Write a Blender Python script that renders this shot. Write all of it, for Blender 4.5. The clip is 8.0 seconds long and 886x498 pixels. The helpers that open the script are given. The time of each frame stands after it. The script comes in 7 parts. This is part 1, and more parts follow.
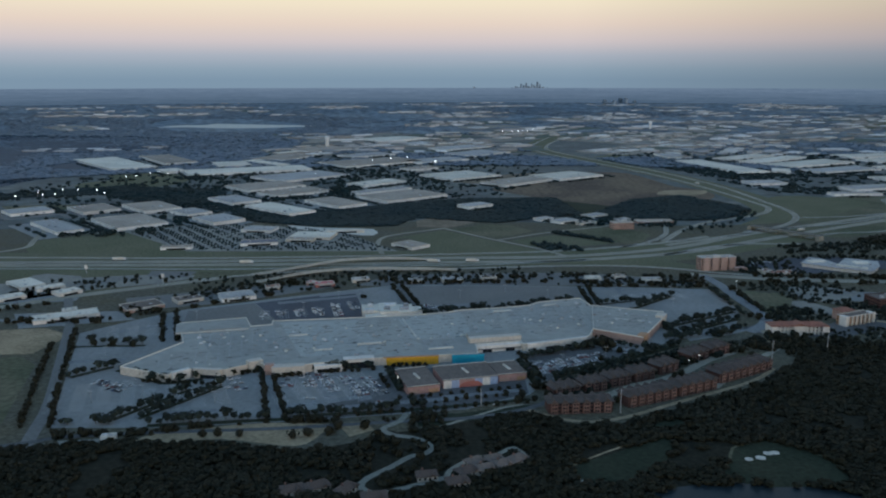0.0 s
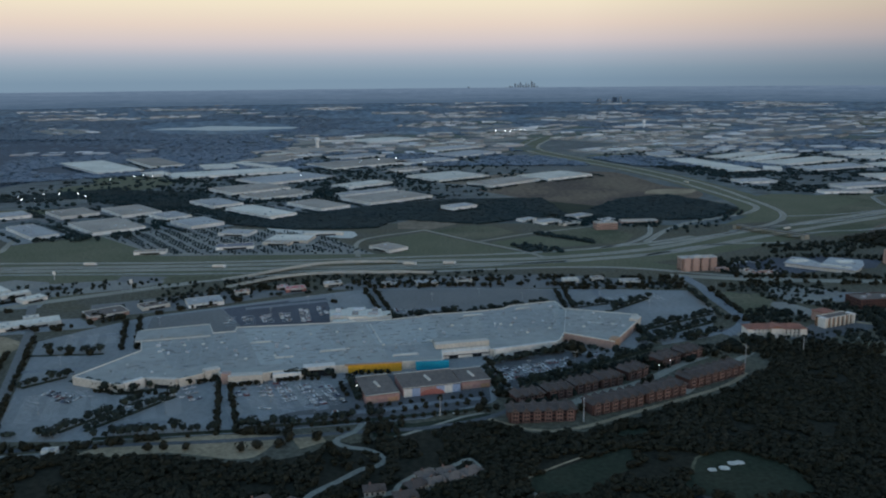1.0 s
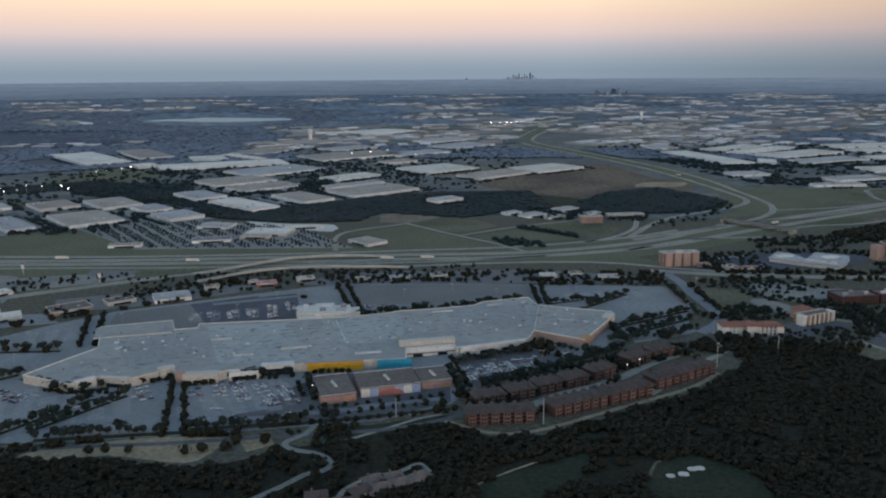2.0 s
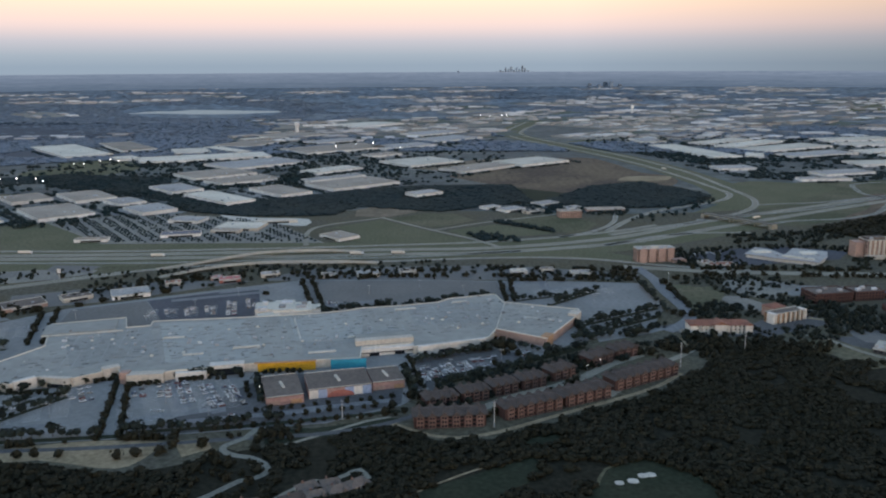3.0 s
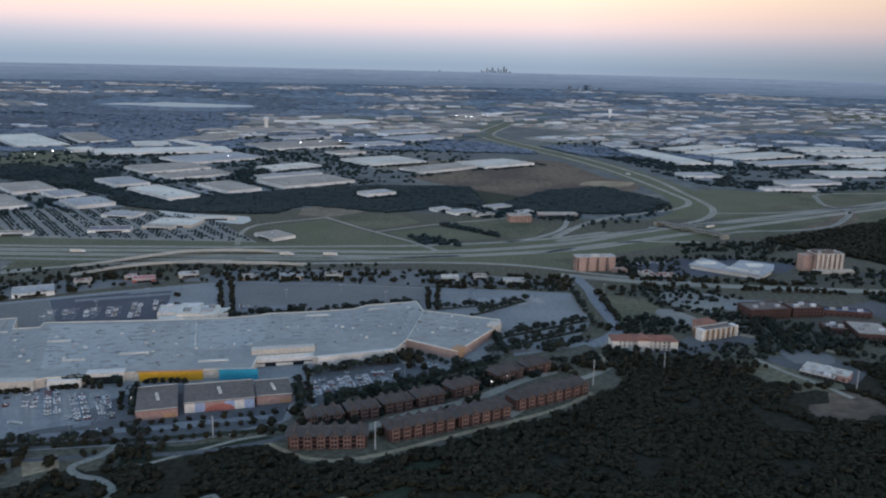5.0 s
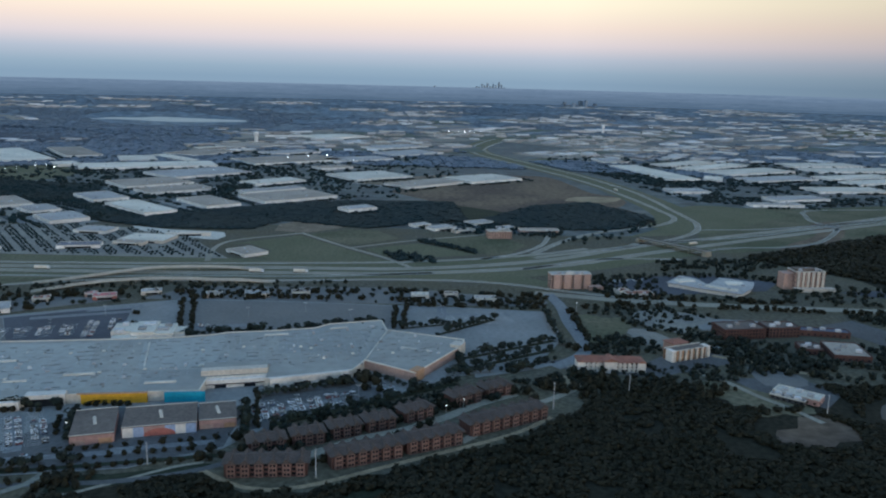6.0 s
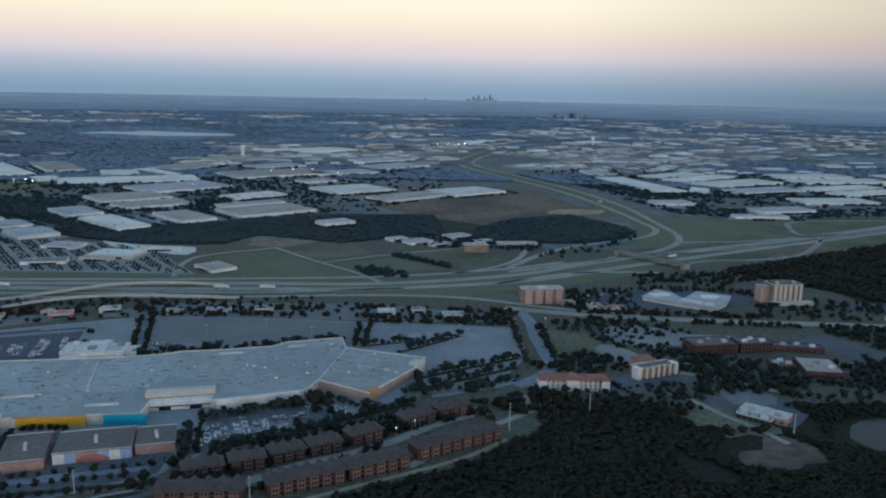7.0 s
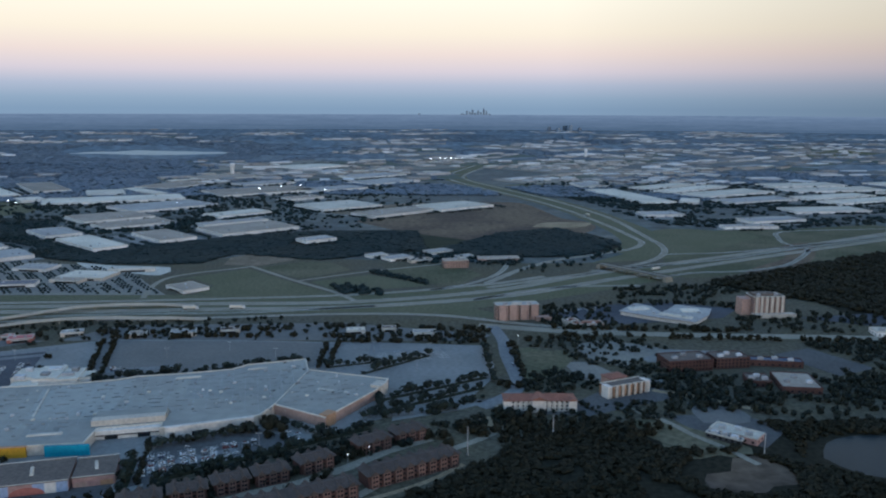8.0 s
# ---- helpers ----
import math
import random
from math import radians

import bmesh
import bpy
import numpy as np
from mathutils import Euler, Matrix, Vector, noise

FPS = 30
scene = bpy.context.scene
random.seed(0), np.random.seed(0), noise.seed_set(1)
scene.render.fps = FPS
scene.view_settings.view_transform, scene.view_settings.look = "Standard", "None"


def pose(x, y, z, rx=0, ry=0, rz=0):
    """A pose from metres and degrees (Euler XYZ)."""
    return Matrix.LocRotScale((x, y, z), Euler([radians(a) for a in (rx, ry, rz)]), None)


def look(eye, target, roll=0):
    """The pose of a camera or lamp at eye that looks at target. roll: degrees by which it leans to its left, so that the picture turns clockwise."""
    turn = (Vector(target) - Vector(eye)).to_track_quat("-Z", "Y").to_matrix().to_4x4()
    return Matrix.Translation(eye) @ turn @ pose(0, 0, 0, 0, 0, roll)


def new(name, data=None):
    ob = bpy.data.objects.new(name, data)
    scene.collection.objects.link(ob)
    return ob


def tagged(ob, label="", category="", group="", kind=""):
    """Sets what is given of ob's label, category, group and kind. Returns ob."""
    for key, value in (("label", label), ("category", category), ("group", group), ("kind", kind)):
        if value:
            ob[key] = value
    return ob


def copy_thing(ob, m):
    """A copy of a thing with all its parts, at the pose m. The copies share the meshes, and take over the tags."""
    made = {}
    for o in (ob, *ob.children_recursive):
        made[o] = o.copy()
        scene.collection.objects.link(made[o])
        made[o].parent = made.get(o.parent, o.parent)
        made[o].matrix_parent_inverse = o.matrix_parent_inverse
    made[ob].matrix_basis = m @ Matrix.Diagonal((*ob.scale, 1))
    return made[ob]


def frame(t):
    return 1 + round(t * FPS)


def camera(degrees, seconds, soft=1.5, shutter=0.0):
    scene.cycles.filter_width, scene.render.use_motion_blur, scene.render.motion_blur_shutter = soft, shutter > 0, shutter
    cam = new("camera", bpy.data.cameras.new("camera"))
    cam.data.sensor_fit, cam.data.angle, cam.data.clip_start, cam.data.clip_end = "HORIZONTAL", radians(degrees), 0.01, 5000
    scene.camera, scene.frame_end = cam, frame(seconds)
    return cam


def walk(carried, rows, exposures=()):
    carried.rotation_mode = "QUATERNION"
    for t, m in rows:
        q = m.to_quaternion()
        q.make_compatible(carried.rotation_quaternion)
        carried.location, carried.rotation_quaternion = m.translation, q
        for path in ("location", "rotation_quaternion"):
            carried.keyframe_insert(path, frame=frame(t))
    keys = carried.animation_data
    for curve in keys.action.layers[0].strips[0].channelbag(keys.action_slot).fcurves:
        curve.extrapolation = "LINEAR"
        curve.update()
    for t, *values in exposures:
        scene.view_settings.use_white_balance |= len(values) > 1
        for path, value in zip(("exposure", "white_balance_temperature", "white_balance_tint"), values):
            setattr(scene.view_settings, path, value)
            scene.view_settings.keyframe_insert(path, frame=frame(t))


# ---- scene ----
cam = camera(57.1, 8.0, soft=2.1)
METRES, START, TILT = 296.1, (1.65, 1.05, 230.9), -11.75
ROWS = [
    (0.0, 0.0, 0.0, 0.0, -0.0, 0.0, -0.0),
    (0.5, 0.0524, 0.0323, 0.0039, 0.04, 0.08, 0.26),
    (1.0, 0.1044, 0.0648, 0.0079, 0.06, 0.03, 0.49),
    (1.5, 0.1572, 0.097, 0.0125, 0.29, -0.24, 0.35),
    (3.0, 0.3171, 0.2006, 0.022, 0.06, -1.0, 0.27),
    (3.5, 0.3695, 0.2336, 0.0255, -0.29, -1.25, -0.24),
    (4.0, 0.422, 0.268, 0.0285, -0.53, -1.5, -0.82),
    (4.5, 0.4747, 0.3004, 0.0327, -0.76, -1.4, -1.07),
    (6.0, 0.6332, 0.4003, 0.0439, -0.78, 0.07, -1.28),
    (6.5, 0.686, 0.4323, 0.048, -0.98, 0.44, -1.3),
    (7.0, 0.7388, 0.4665, 0.0523, -0.95, 0.97, -0.97),
    (7.5, 0.7919, 0.4979, 0.0571, -0.83, 1.56, -0.53),
    (8.0, 0.8452, 0.5307, 0.0609, -0.81, 1.99, -0.05),
]
EXPOSURES = ((0.0, 0.1, 6400, 9), (1.0, 0.1, 6400, 9), (1.5, 0.15, 6850, 14), (3.0, 0.55, 7300, 18), (3.5, 0.65, 7400, 20), (4.0, 0.75, 7500, 22),
             (4.5, 0.7, 7300, 22), (6.0, 0.4, 6250, 9), (6.5, 0.35, 6250, 7), (7.0, 0.3, 6100, 9), (8.0, 0.3, 5950, 12))
walk(cam, [(t, pose(*START, TILT) @ pose(METRES * x, METRES * y, METRES * z, 90 + pitch, roll, yaw)) for t, x, y, z, yaw, pitch, roll in ROWS], EXPOSURES)


# ---- dusk sky and the last glow of the sun, which has set behind the camera ----
def lin(r, g, b):
    """sRGB bytes to linear light."""
    return tuple((c / 255 / 12.92) if c <= 10 else ((c / 255 + 0.055) / 1.055) ** 2.4 for c in (r, g, b))


world = bpy.data.worlds.new("dusk")
scene.world = world
world.use_nodes = True
wn, wl = world.node_tree.nodes, world.node_tree.links
wn.clear()
w_out = wn.new("ShaderNodeOutputWorld")
w_bg = wn.new("ShaderNodeBackground")
w_tc = wn.new("ShaderNodeTexCoord")
w_sep = wn.new("ShaderNodeSeparateXYZ")
w_ramp = wn.new("ShaderNodeValToRGB")
w_dot = wn.new("ShaderNodeVectorMath")
w_dot.operation = "DOT_PRODUCT"
SUN_AZ, SUN_EL = -48.0, 4.0     # direction towards the glow, degrees from +x, and above the horizon
glow = Vector((math.cos(radians(SUN_AZ)), math.sin(radians(SUN_AZ)), 0.08)).normalized()
w_dot.inputs[1].default_value = glow
w_gain = wn.new("ShaderNodeMapRange")
for i, v in ((1, -0.2), (2, 1.0), (3, 1.0), (4, 1.5)):
    w_gain.inputs[i].default_value = v
w_mul = wn.new("ShaderNodeVectorMath")
w_mul.operation = "SCALE"
SKY = ((0.0, (122, 144, 163)), (0.012, (136, 155, 171)), (0.028, (165, 172, 184)), (0.044, (202, 191, 192)), (0.064, (223, 204, 190)),
       (0.088, (235, 221, 195)), (0.13, (243, 234, 209)), (0.26, (197, 213, 223)), (0.5, (127, 164, 198)), (1.0, (97, 137, 181)))
els = w_ramp.color_ramp.elements
while len(els) < len(SKY):
    els.new(0.5)
for e, (p, c) in zip(els, SKY):
    e.position = p
for e, (p, c) in zip(els, SKY):
    e.position, e.color = p, (*lin(*c), 1)
wl.new(w_tc.outputs["Generated"], w_sep.inputs[0])
wl.new(w_tc.outputs["Generated"], w_dot.inputs[0])
wl.new(w_sep.outputs[2], w_ramp.inputs[0])
wl.new(w_dot.outputs["Value"], w_gain.inputs[0])
wl.new(w_ramp.outputs[0], w_mul.inputs[0])
wl.new(w_gain.outputs[0], w_mul.inputs[3])
w_side, w_mul2 = wn.new("ShaderNodeMapRange"), wn.new("ShaderNodeVectorMath")
for i, v in ((1, 0.15), (2, 0.6), (3, 1.0), (4, 0.6)):
    w_side.inputs[i].default_value = v
w_mul2.operation = "SCALE"
wl.new(w_sep.outputs[0], w_side.inputs[0])
wl.new(w_mul.outputs[0], w_mul2.inputs[0])
wl.new(w_side.outputs[0], w_mul2.inputs[3])
wl.new(w_mul2.outputs[0], w_bg.inputs[0])
wl.new(w_bg.outputs[0], w_out.inputs[0])
w_bg.inputs[1].default_value = 1.0

sun_data = bpy.data.lights.new("sun", "SUN")
sun_data.energy, sun_data.angle, sun_data.color = 0.62, radians(14), (1.0, 0.85, 0.75)
sun = new("sun", sun_data)
sun.matrix_world = look((0, 0, 0), (-math.cos(radians(SUN_AZ)), -math.sin(radians(SUN_AZ)), -math.tan(radians(SUN_EL))))


# ---- materials ----
def mat(name, rgb, rough=0.85, spec=0.3, s1=0.02, a1=0.25, s2=0.6, a2=0.2, bump=0.0, metal=0.0, per_object=0.0, island=0.0, tint=None, sheen=0.0):
    """A surface of base colour rgb that varies at two scales (cycles a metre), by the object or by the piece; tint: a second colour that the broad variation leans to."""
    m = bpy.data.materials.new(name)
    m.use_nodes = True
    n, l = m.node_tree.nodes, m.node_tree.links
    b = n["Principled BSDF"]
    b.inputs["Roughness"].default_value, b.inputs["Metallic"].default_value = rough, metal
    b.inputs["Specular IOR Level"].default_value = spec
    b.inputs["Sheen Weight"].default_value, b.inputs["Sheen Roughness"].default_value = sheen, 0.5
    tc = n.new("ShaderNodeTexCoord")
    base = n.new("ShaderNodeMix")
    base.data_type = "RGBA"
    base.inputs["A"].default_value = (*rgb, 1)
    base.inputs["B"].default_value = (*(tint or [c * 0.8 for c in rgb]), 1)
    big = n.new("ShaderNodeTexNoise")
    big.inputs["Scale"].default_value, big.inputs["Detail"].default_value = s1, 4
    edge = n.new("ShaderNodeMapRange")
    for i, v in ((1, 0.38), (2, 0.62), (3, 0.0), (4, 1.0)):
        edge.inputs[i].default_value = v
    l.new(tc.outputs["Object"], big.inputs["Vector"])
    l.new(big.outputs["Fac"], edge.inputs[0])
    l.new(edge.outputs[0], base.inputs["Factor"])
    fine = n.new("ShaderNodeTexNoise")
    fine.inputs["Scale"].default_value, fine.inputs["Detail"].default_value = s2, 5
    l.new(tc.outputs["Object"], fine.inputs["Vector"])
    gain = n.new("ShaderNodeMapRange")
    for i, v in ((1, 0.25), (2, 0.75), (3, 1 - a2 - a1 / 2), (4, 1 + a2 + a1 / 2)):
        gain.inputs[i].default_value = v
    l.new(fine.outputs["Fac"], gain.inputs[0])
    mul = n.new("ShaderNodeVectorMath")
    mul.operation = "SCALE"
    l.new(base.outputs["Result"], mul.inputs[0])
    l.new(gain.outputs[0], mul.inputs[3])
    last = mul.outputs[0]
    for amount, kind, socket in ((per_object, "ShaderNodeObjectInfo", "Random"), (island, "ShaderNodeNewGeometry", "Random Per Island")):
        if amount:
            src, rng, mul2 = n.new(kind), n.new("ShaderNodeMapRange"), n.new("ShaderNodeVectorMath")
            rng.inputs[3].default_value, rng.inputs[4].default_value = 1 - amount, 1 + amount
            mul2.operation = "SCALE"
            l.new(src.outputs[socket], rng.inputs[0])
            l.new(last, mul2.inputs[0])
            l.new(rng.outputs[0], mul2.inputs[3])
            last = mul2.outputs[0]
    l.new(last, b.inputs["Base Color"])
    if bump:
        bp = n.new("ShaderNodeBump")
        bp.inputs["Strength"].default_value, bp.inputs["Distance"].default_value = bump, 0.3
        l.new(fine.outputs["Fac"], bp.inputs["Height"])
        l.new(bp.outputs[0], b.inputs["Normal"])
    return m


def pick(name, colours, rough=0.4, spec=0.5, metal=0.0, source="object"):
    """One of several colours, drawn for each object or for each piece of a joined mesh."""
    m = bpy.data.materials.new(name)
    m.use_nodes = True
    n, l = m.node_tree.nodes, m.node_tree.links
    b = n["Principled BSDF"]
    b.inputs["Roughness"].default_value, b.inputs["Specular IOR Level"].default_value, b.inputs["Metallic"].default_value = rough, spec, metal
    src = n.new("ShaderNodeObjectInfo" if source == "object" else "ShaderNodeNewGeometry")
    ramp = n.new("ShaderNodeValToRGB")
    ramp.color_ramp.interpolation = "CONSTANT"
    e = ramp.color_ramp.elements
    while len(e) < len(colours):
        e.new(0.5)
    for i in range(len(colours)):
        e[i].position = i / len(colours)
    for i, c in enumerate(colours):
        e[i].color = (*c, 1)
    l.new(src.outputs["Random" if source == "object" else "Random Per Island"], ramp.inputs[0])
    tc, fine, gain, mul = n.new("ShaderNodeTexCoord"), n.new("ShaderNodeTexNoise"), n.new("ShaderNodeMapRange"), n.new("ShaderNodeVectorMath")
    fine.inputs["Scale"].default_value, fine.inputs["Detail"].default_value = 0.08, 5
    gain.inputs[1].default_value, gain.inputs[2].default_value, gain.inputs[3].default_value, gain.inputs[4].default_value = 0.3, 0.7, 0.85, 1.12
    mul.operation = "SCALE"
    l.new(tc.outputs["Object"], fine.inputs["Vector"])
    l.new(fine.outputs["Fac"], gain.inputs[0])
    l.new(ramp.outputs[0], mul.inputs[0])
    l.new(gain.outputs[0], mul.inputs[3])
    l.new(mul.outputs[0], b.inputs["Base Color"])
    return m


def lamp_mat(name, rgb, power):
    m = bpy.data.materials.new(name)
    m.use_nodes = True
    b = m.node_tree.nodes["Principled BSDF"]
    b.inputs["Base Color"].default_value = (*rgb, 1)
    b.inputs["Emission Color"].default_value, b.inputs["Emission Strength"].default_value = (*rgb, 1), power
    return m


def land_mat():
    """Rough open country: woods, pasture and bare soil in patches of some hundred metres."""
    m = bpy.data.materials.new("open_country")
    m.use_nodes = True
    n, l = m.node_tree.nodes, m.node_tree.links
    b = n["Principled BSDF"]
    b.inputs["Roughness"].default_value, b.inputs["Specular IOR Level"].default_value = 0.8, 0.2
    b.inputs["Sheen Weight"].default_value, b.inputs["Sheen Roughness"].default_value = 0.04, 0.4
    tc = n.new("ShaderNodeTexCoord")
    a, c, d = (n.new("ShaderNodeTexNoise") for _ in range(3))
    for node, s, det in ((a, 0.0035, 6), (c, 0.03, 5), (d, 0.35, 4)):
        node.inputs["Scale"].default_value, node.inputs["Detail"].default_value, node.inputs["Roughness"].default_value = s, det, 0.6
        l.new(tc.outputs["Object"], node.inputs["Vector"])
    ramp = n.new("ShaderNodeValToRGB")
    e = ramp.color_ramp.elements
    # Darker stops lean blue: some distance haze is mixed into the colour.
    stops = ((0.0, (0.036, 0.055, 0.062)), (0.44, (0.048, 0.070, 0.076)), (0.53, (0.072, 0.095, 0.096)), (0.62, (0.115, 0.125, 0.110)), (0.75, (0.165, 0.158, 0.135)))
    while len(e) < len(stops):
        e.new(0.5)
    for i, (p, col) in enumerate(stops):
        e[i].position = p
    for i, (p, col) in enumerate(stops):
        e[i].position, e[i].color = p, (*col, 1)
    l.new(a.outputs["Fac"], ramp.inputs[0])
    g1, g2, m1, m2 = n.new("ShaderNodeMapRange"), n.new("ShaderNodeMapRange"), n.new("ShaderNodeVectorMath"), n.new("ShaderNodeVectorMath")
    for g, src, lo in ((g1, c, 0.5), (g2, d, 0.65)):
        g.inputs[1].default_value, g.inputs[2].default_value, g.inputs[3].default_value, g.inputs[4].default_value = 0.3, 0.7, lo, 2 - lo
        l.new(src.outputs["Fac"], g.inputs[0])
    m1.operation = m2.operation = "SCALE"
    l.new(ramp.outputs[0], m1.inputs[0])
    l.new(g1.outputs[0], m1.inputs[3])
    l.new(m1.outputs[0], m2.inputs[0])
    l.new(g2.outputs[0], m2.inputs[3])
    l.new(m2.outputs[0], b.inputs["Base Color"])
    return m


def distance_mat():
    """The last country below the horizon as a glow, its haze painted in: long bands of wood and field, with fine pale
    streaks.
    """
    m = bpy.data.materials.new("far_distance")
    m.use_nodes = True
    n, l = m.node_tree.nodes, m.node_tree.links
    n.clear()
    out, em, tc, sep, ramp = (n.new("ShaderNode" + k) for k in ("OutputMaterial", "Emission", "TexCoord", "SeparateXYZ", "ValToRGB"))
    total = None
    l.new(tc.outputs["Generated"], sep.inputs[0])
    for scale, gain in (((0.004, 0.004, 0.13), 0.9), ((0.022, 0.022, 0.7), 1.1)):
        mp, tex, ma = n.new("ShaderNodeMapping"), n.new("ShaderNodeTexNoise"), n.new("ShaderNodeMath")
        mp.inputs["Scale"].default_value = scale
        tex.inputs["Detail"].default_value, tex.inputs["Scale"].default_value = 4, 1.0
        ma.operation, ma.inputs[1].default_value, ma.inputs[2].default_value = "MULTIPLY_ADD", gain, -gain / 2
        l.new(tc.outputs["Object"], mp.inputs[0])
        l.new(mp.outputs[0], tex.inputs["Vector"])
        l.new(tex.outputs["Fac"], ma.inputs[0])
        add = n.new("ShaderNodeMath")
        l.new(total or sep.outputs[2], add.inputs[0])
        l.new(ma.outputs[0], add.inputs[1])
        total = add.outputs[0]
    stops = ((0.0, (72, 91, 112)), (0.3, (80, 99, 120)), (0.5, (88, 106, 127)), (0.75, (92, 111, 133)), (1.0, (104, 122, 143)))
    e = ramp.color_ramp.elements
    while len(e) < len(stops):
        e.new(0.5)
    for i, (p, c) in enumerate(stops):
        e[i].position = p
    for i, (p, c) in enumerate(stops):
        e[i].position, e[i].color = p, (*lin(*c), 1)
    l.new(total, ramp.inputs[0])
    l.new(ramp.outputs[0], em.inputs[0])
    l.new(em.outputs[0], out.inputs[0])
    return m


LAND = land_mat()
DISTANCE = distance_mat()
ASPHALT_OLD = mat("weathered_asphalt", (0.255, 0.255, 0.245), 0.8, 0.12, 0.02, 0.12, 0.25, 0.10, tint=(0.22, 0.22, 0.21))
ASPHALT_WORN = mat("patched_asphalt", (0.19, 0.195, 0.20), 0.8, 0.12, 0.03, 0.2, 0.35, 0.15, tint=(0.22, 0.225, 0.225))
ASPHALT_NEW = mat("new_asphalt", (0.095, 0.10, 0.115), 0.8, 0.12, 0.02, 0.15, 0.3, 0.12)
ASPHALT = mat("asphalt", (0.12, 0.12, 0.12), 0.8, 0.12, 0.02, 0.2, 0.3, 0.15)
CONCRETE = mat("concrete", (0.315, 0.285, 0.225), 0.8, 0.12, 0.02, 0.2, 0.4, 0.15)
WORN_CONCRETE = mat("worn_concrete", (0.25, 0.24, 0.20), 0.8, 0.12, 0.02, 0.2, 0.4, 0.15)
PAINT_LINE = mat("road_paint", (0.6, 0.6, 0.57), 0.7, 0.3, 0.05, 0.2, 0.5, 0.2)
# Wood floor blued in its base colour to stand in for distance haze.
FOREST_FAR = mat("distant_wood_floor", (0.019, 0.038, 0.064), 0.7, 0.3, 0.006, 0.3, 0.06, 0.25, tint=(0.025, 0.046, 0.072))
LOT_NORTH = mat("brown_grey_asphalt", (0.185, 0.178, 0.165), 0.8, 0.12, 0.02, 0.15, 0.3, 0.1, tint=(0.165, 0.16, 0.15))
LOT_PALE = mat("worn_pale_asphalt", (0.275, 0.255, 0.215), 0.8, 0.12, 0.02, 0.2, 0.3, 0.15, tint=(0.21, 0.20, 0.18))
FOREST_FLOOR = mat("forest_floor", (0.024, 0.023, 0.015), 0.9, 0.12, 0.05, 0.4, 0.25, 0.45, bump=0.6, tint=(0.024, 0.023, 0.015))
NEAR_PLAIN = mat("rough_grass", (0.108, 0.096, 0.064), 0.9, 0.12, 0.02, 0.4, 0.25, 0.3, bump=0.4, tint=(0.105, 0.098, 0.074))
GRASS = mat("grass", (0.120, 0.122, 0.072), 0.9, 0.12, 0.012, 0.3, 0.3, 0.25, bump=0.4, tint=(0.142, 0.136, 0.084))
GRASS_DARK = mat("mown_grass", (0.027, 0.036, 0.022), 0.9, 0.12, 0.03, 0.3, 0.3, 0.25, bump=0.4, tint=(0.036, 0.042, 0.026))
PASTURE = mat("dry_pasture", (0.150, 0.134, 0.086), 0.9, 0.12, 0.01, 0.3, 0.2, 0.25, bump=0.4, tint=(0.085, 0.092, 0.054))
SOIL = mat("bare_soil", (0.17, 0.125, 0.085), 0.9, 0.12, 0.008, 0.4, 0.1, 0.3, bump=0.4, tint=(0.10, 0.075, 0.058))
# Pale blue-grey base carries the haze over the far grass.
HAZED_PASTURE = mat("far_pasture", (0.150, 0.190, 0.222), 0.9, 0.12, 0.004, 0.4, 0.03, 0.3, tint=(0.190, 0.212, 0.225))
SOIL_PALE = mat("pale_soil", (0.23, 0.18, 0.13), 0.9, 0.12, 0.02, 0.3, 0.12, 0.2, bump=0.3, tint=(0.17, 0.135, 0.095))
SAND = mat("pale_sand", (0.36, 0.275, 0.175), 0.9, 0.12, 0.03, 0.25, 0.3, 0.2, bump=0.3, tint=(0.26, 0.20, 0.125))
BUNKER = mat("bunker_sand", (0.62, 0.58, 0.50), 0.9, 0.3, 0.2, 0.15, 0.8, 0.1)
WATER = mat("water", (0.02, 0.03, 0.035), 0.3, 0.10, 0.02, 0.2, 0.4, 0.1)
LEAF = mat("foliage", (0.021, 0.0205, 0.0115), 0.8, 0.15, 0.02, 0.3, 0.5, 0.2, island=0.12, tint=(0.027, 0.026, 0.016))
# Dark foliage with the blue of distance haze painted in.
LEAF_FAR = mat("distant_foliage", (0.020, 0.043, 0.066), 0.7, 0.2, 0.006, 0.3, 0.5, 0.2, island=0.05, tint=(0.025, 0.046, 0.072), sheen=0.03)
# Foliage paled and blued: distance haze painted into the base colour.
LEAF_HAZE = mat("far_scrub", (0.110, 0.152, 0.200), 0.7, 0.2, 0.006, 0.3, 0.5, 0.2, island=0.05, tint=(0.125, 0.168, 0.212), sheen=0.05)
LEAF_MID = mat("dark_wood_foliage", (0.018, 0.036, 0.038), 0.8, 0.1, 0.01, 0.3, 0.5, 0.2, island=0.05, tint=(0.029, 0.042, 0.040))
LEAF_TREE = mat("tree_foliage", (0.025, 0.036, 0.032), 0.8, 0.2, 0.2, 0.3, 0.8, 0.25, island=0.3, per_object=0.3, tint=(0.025, 0.029, 0.017))
BARK = mat("bark", (0.09, 0.07, 0.05), 0.9, 0.2, 0.5, 0.3, 3.0, 0.3, bump=0.6)
ROOF_MALL = mat("grey_roof_membrane", (0.345, 0.342, 0.31), 0.75, 0.12, 0.012, 0.12, 0.12, 0.07, tint=(0.305, 0.302, 0.275))
ROOF_PALE = mat("newer_roof_membrane", (0.375, 0.38, 0.35), 0.75, 0.12, 0.02, 0.12, 0.15, 0.07, tint=(0.345, 0.35, 0.325))
ROOF_DULL = mat("older_roof_membrane", (0.31, 0.315, 0.295), 0.75, 0.12, 0.02, 0.12, 0.15, 0.07, tint=(0.28, 0.285, 0.265))
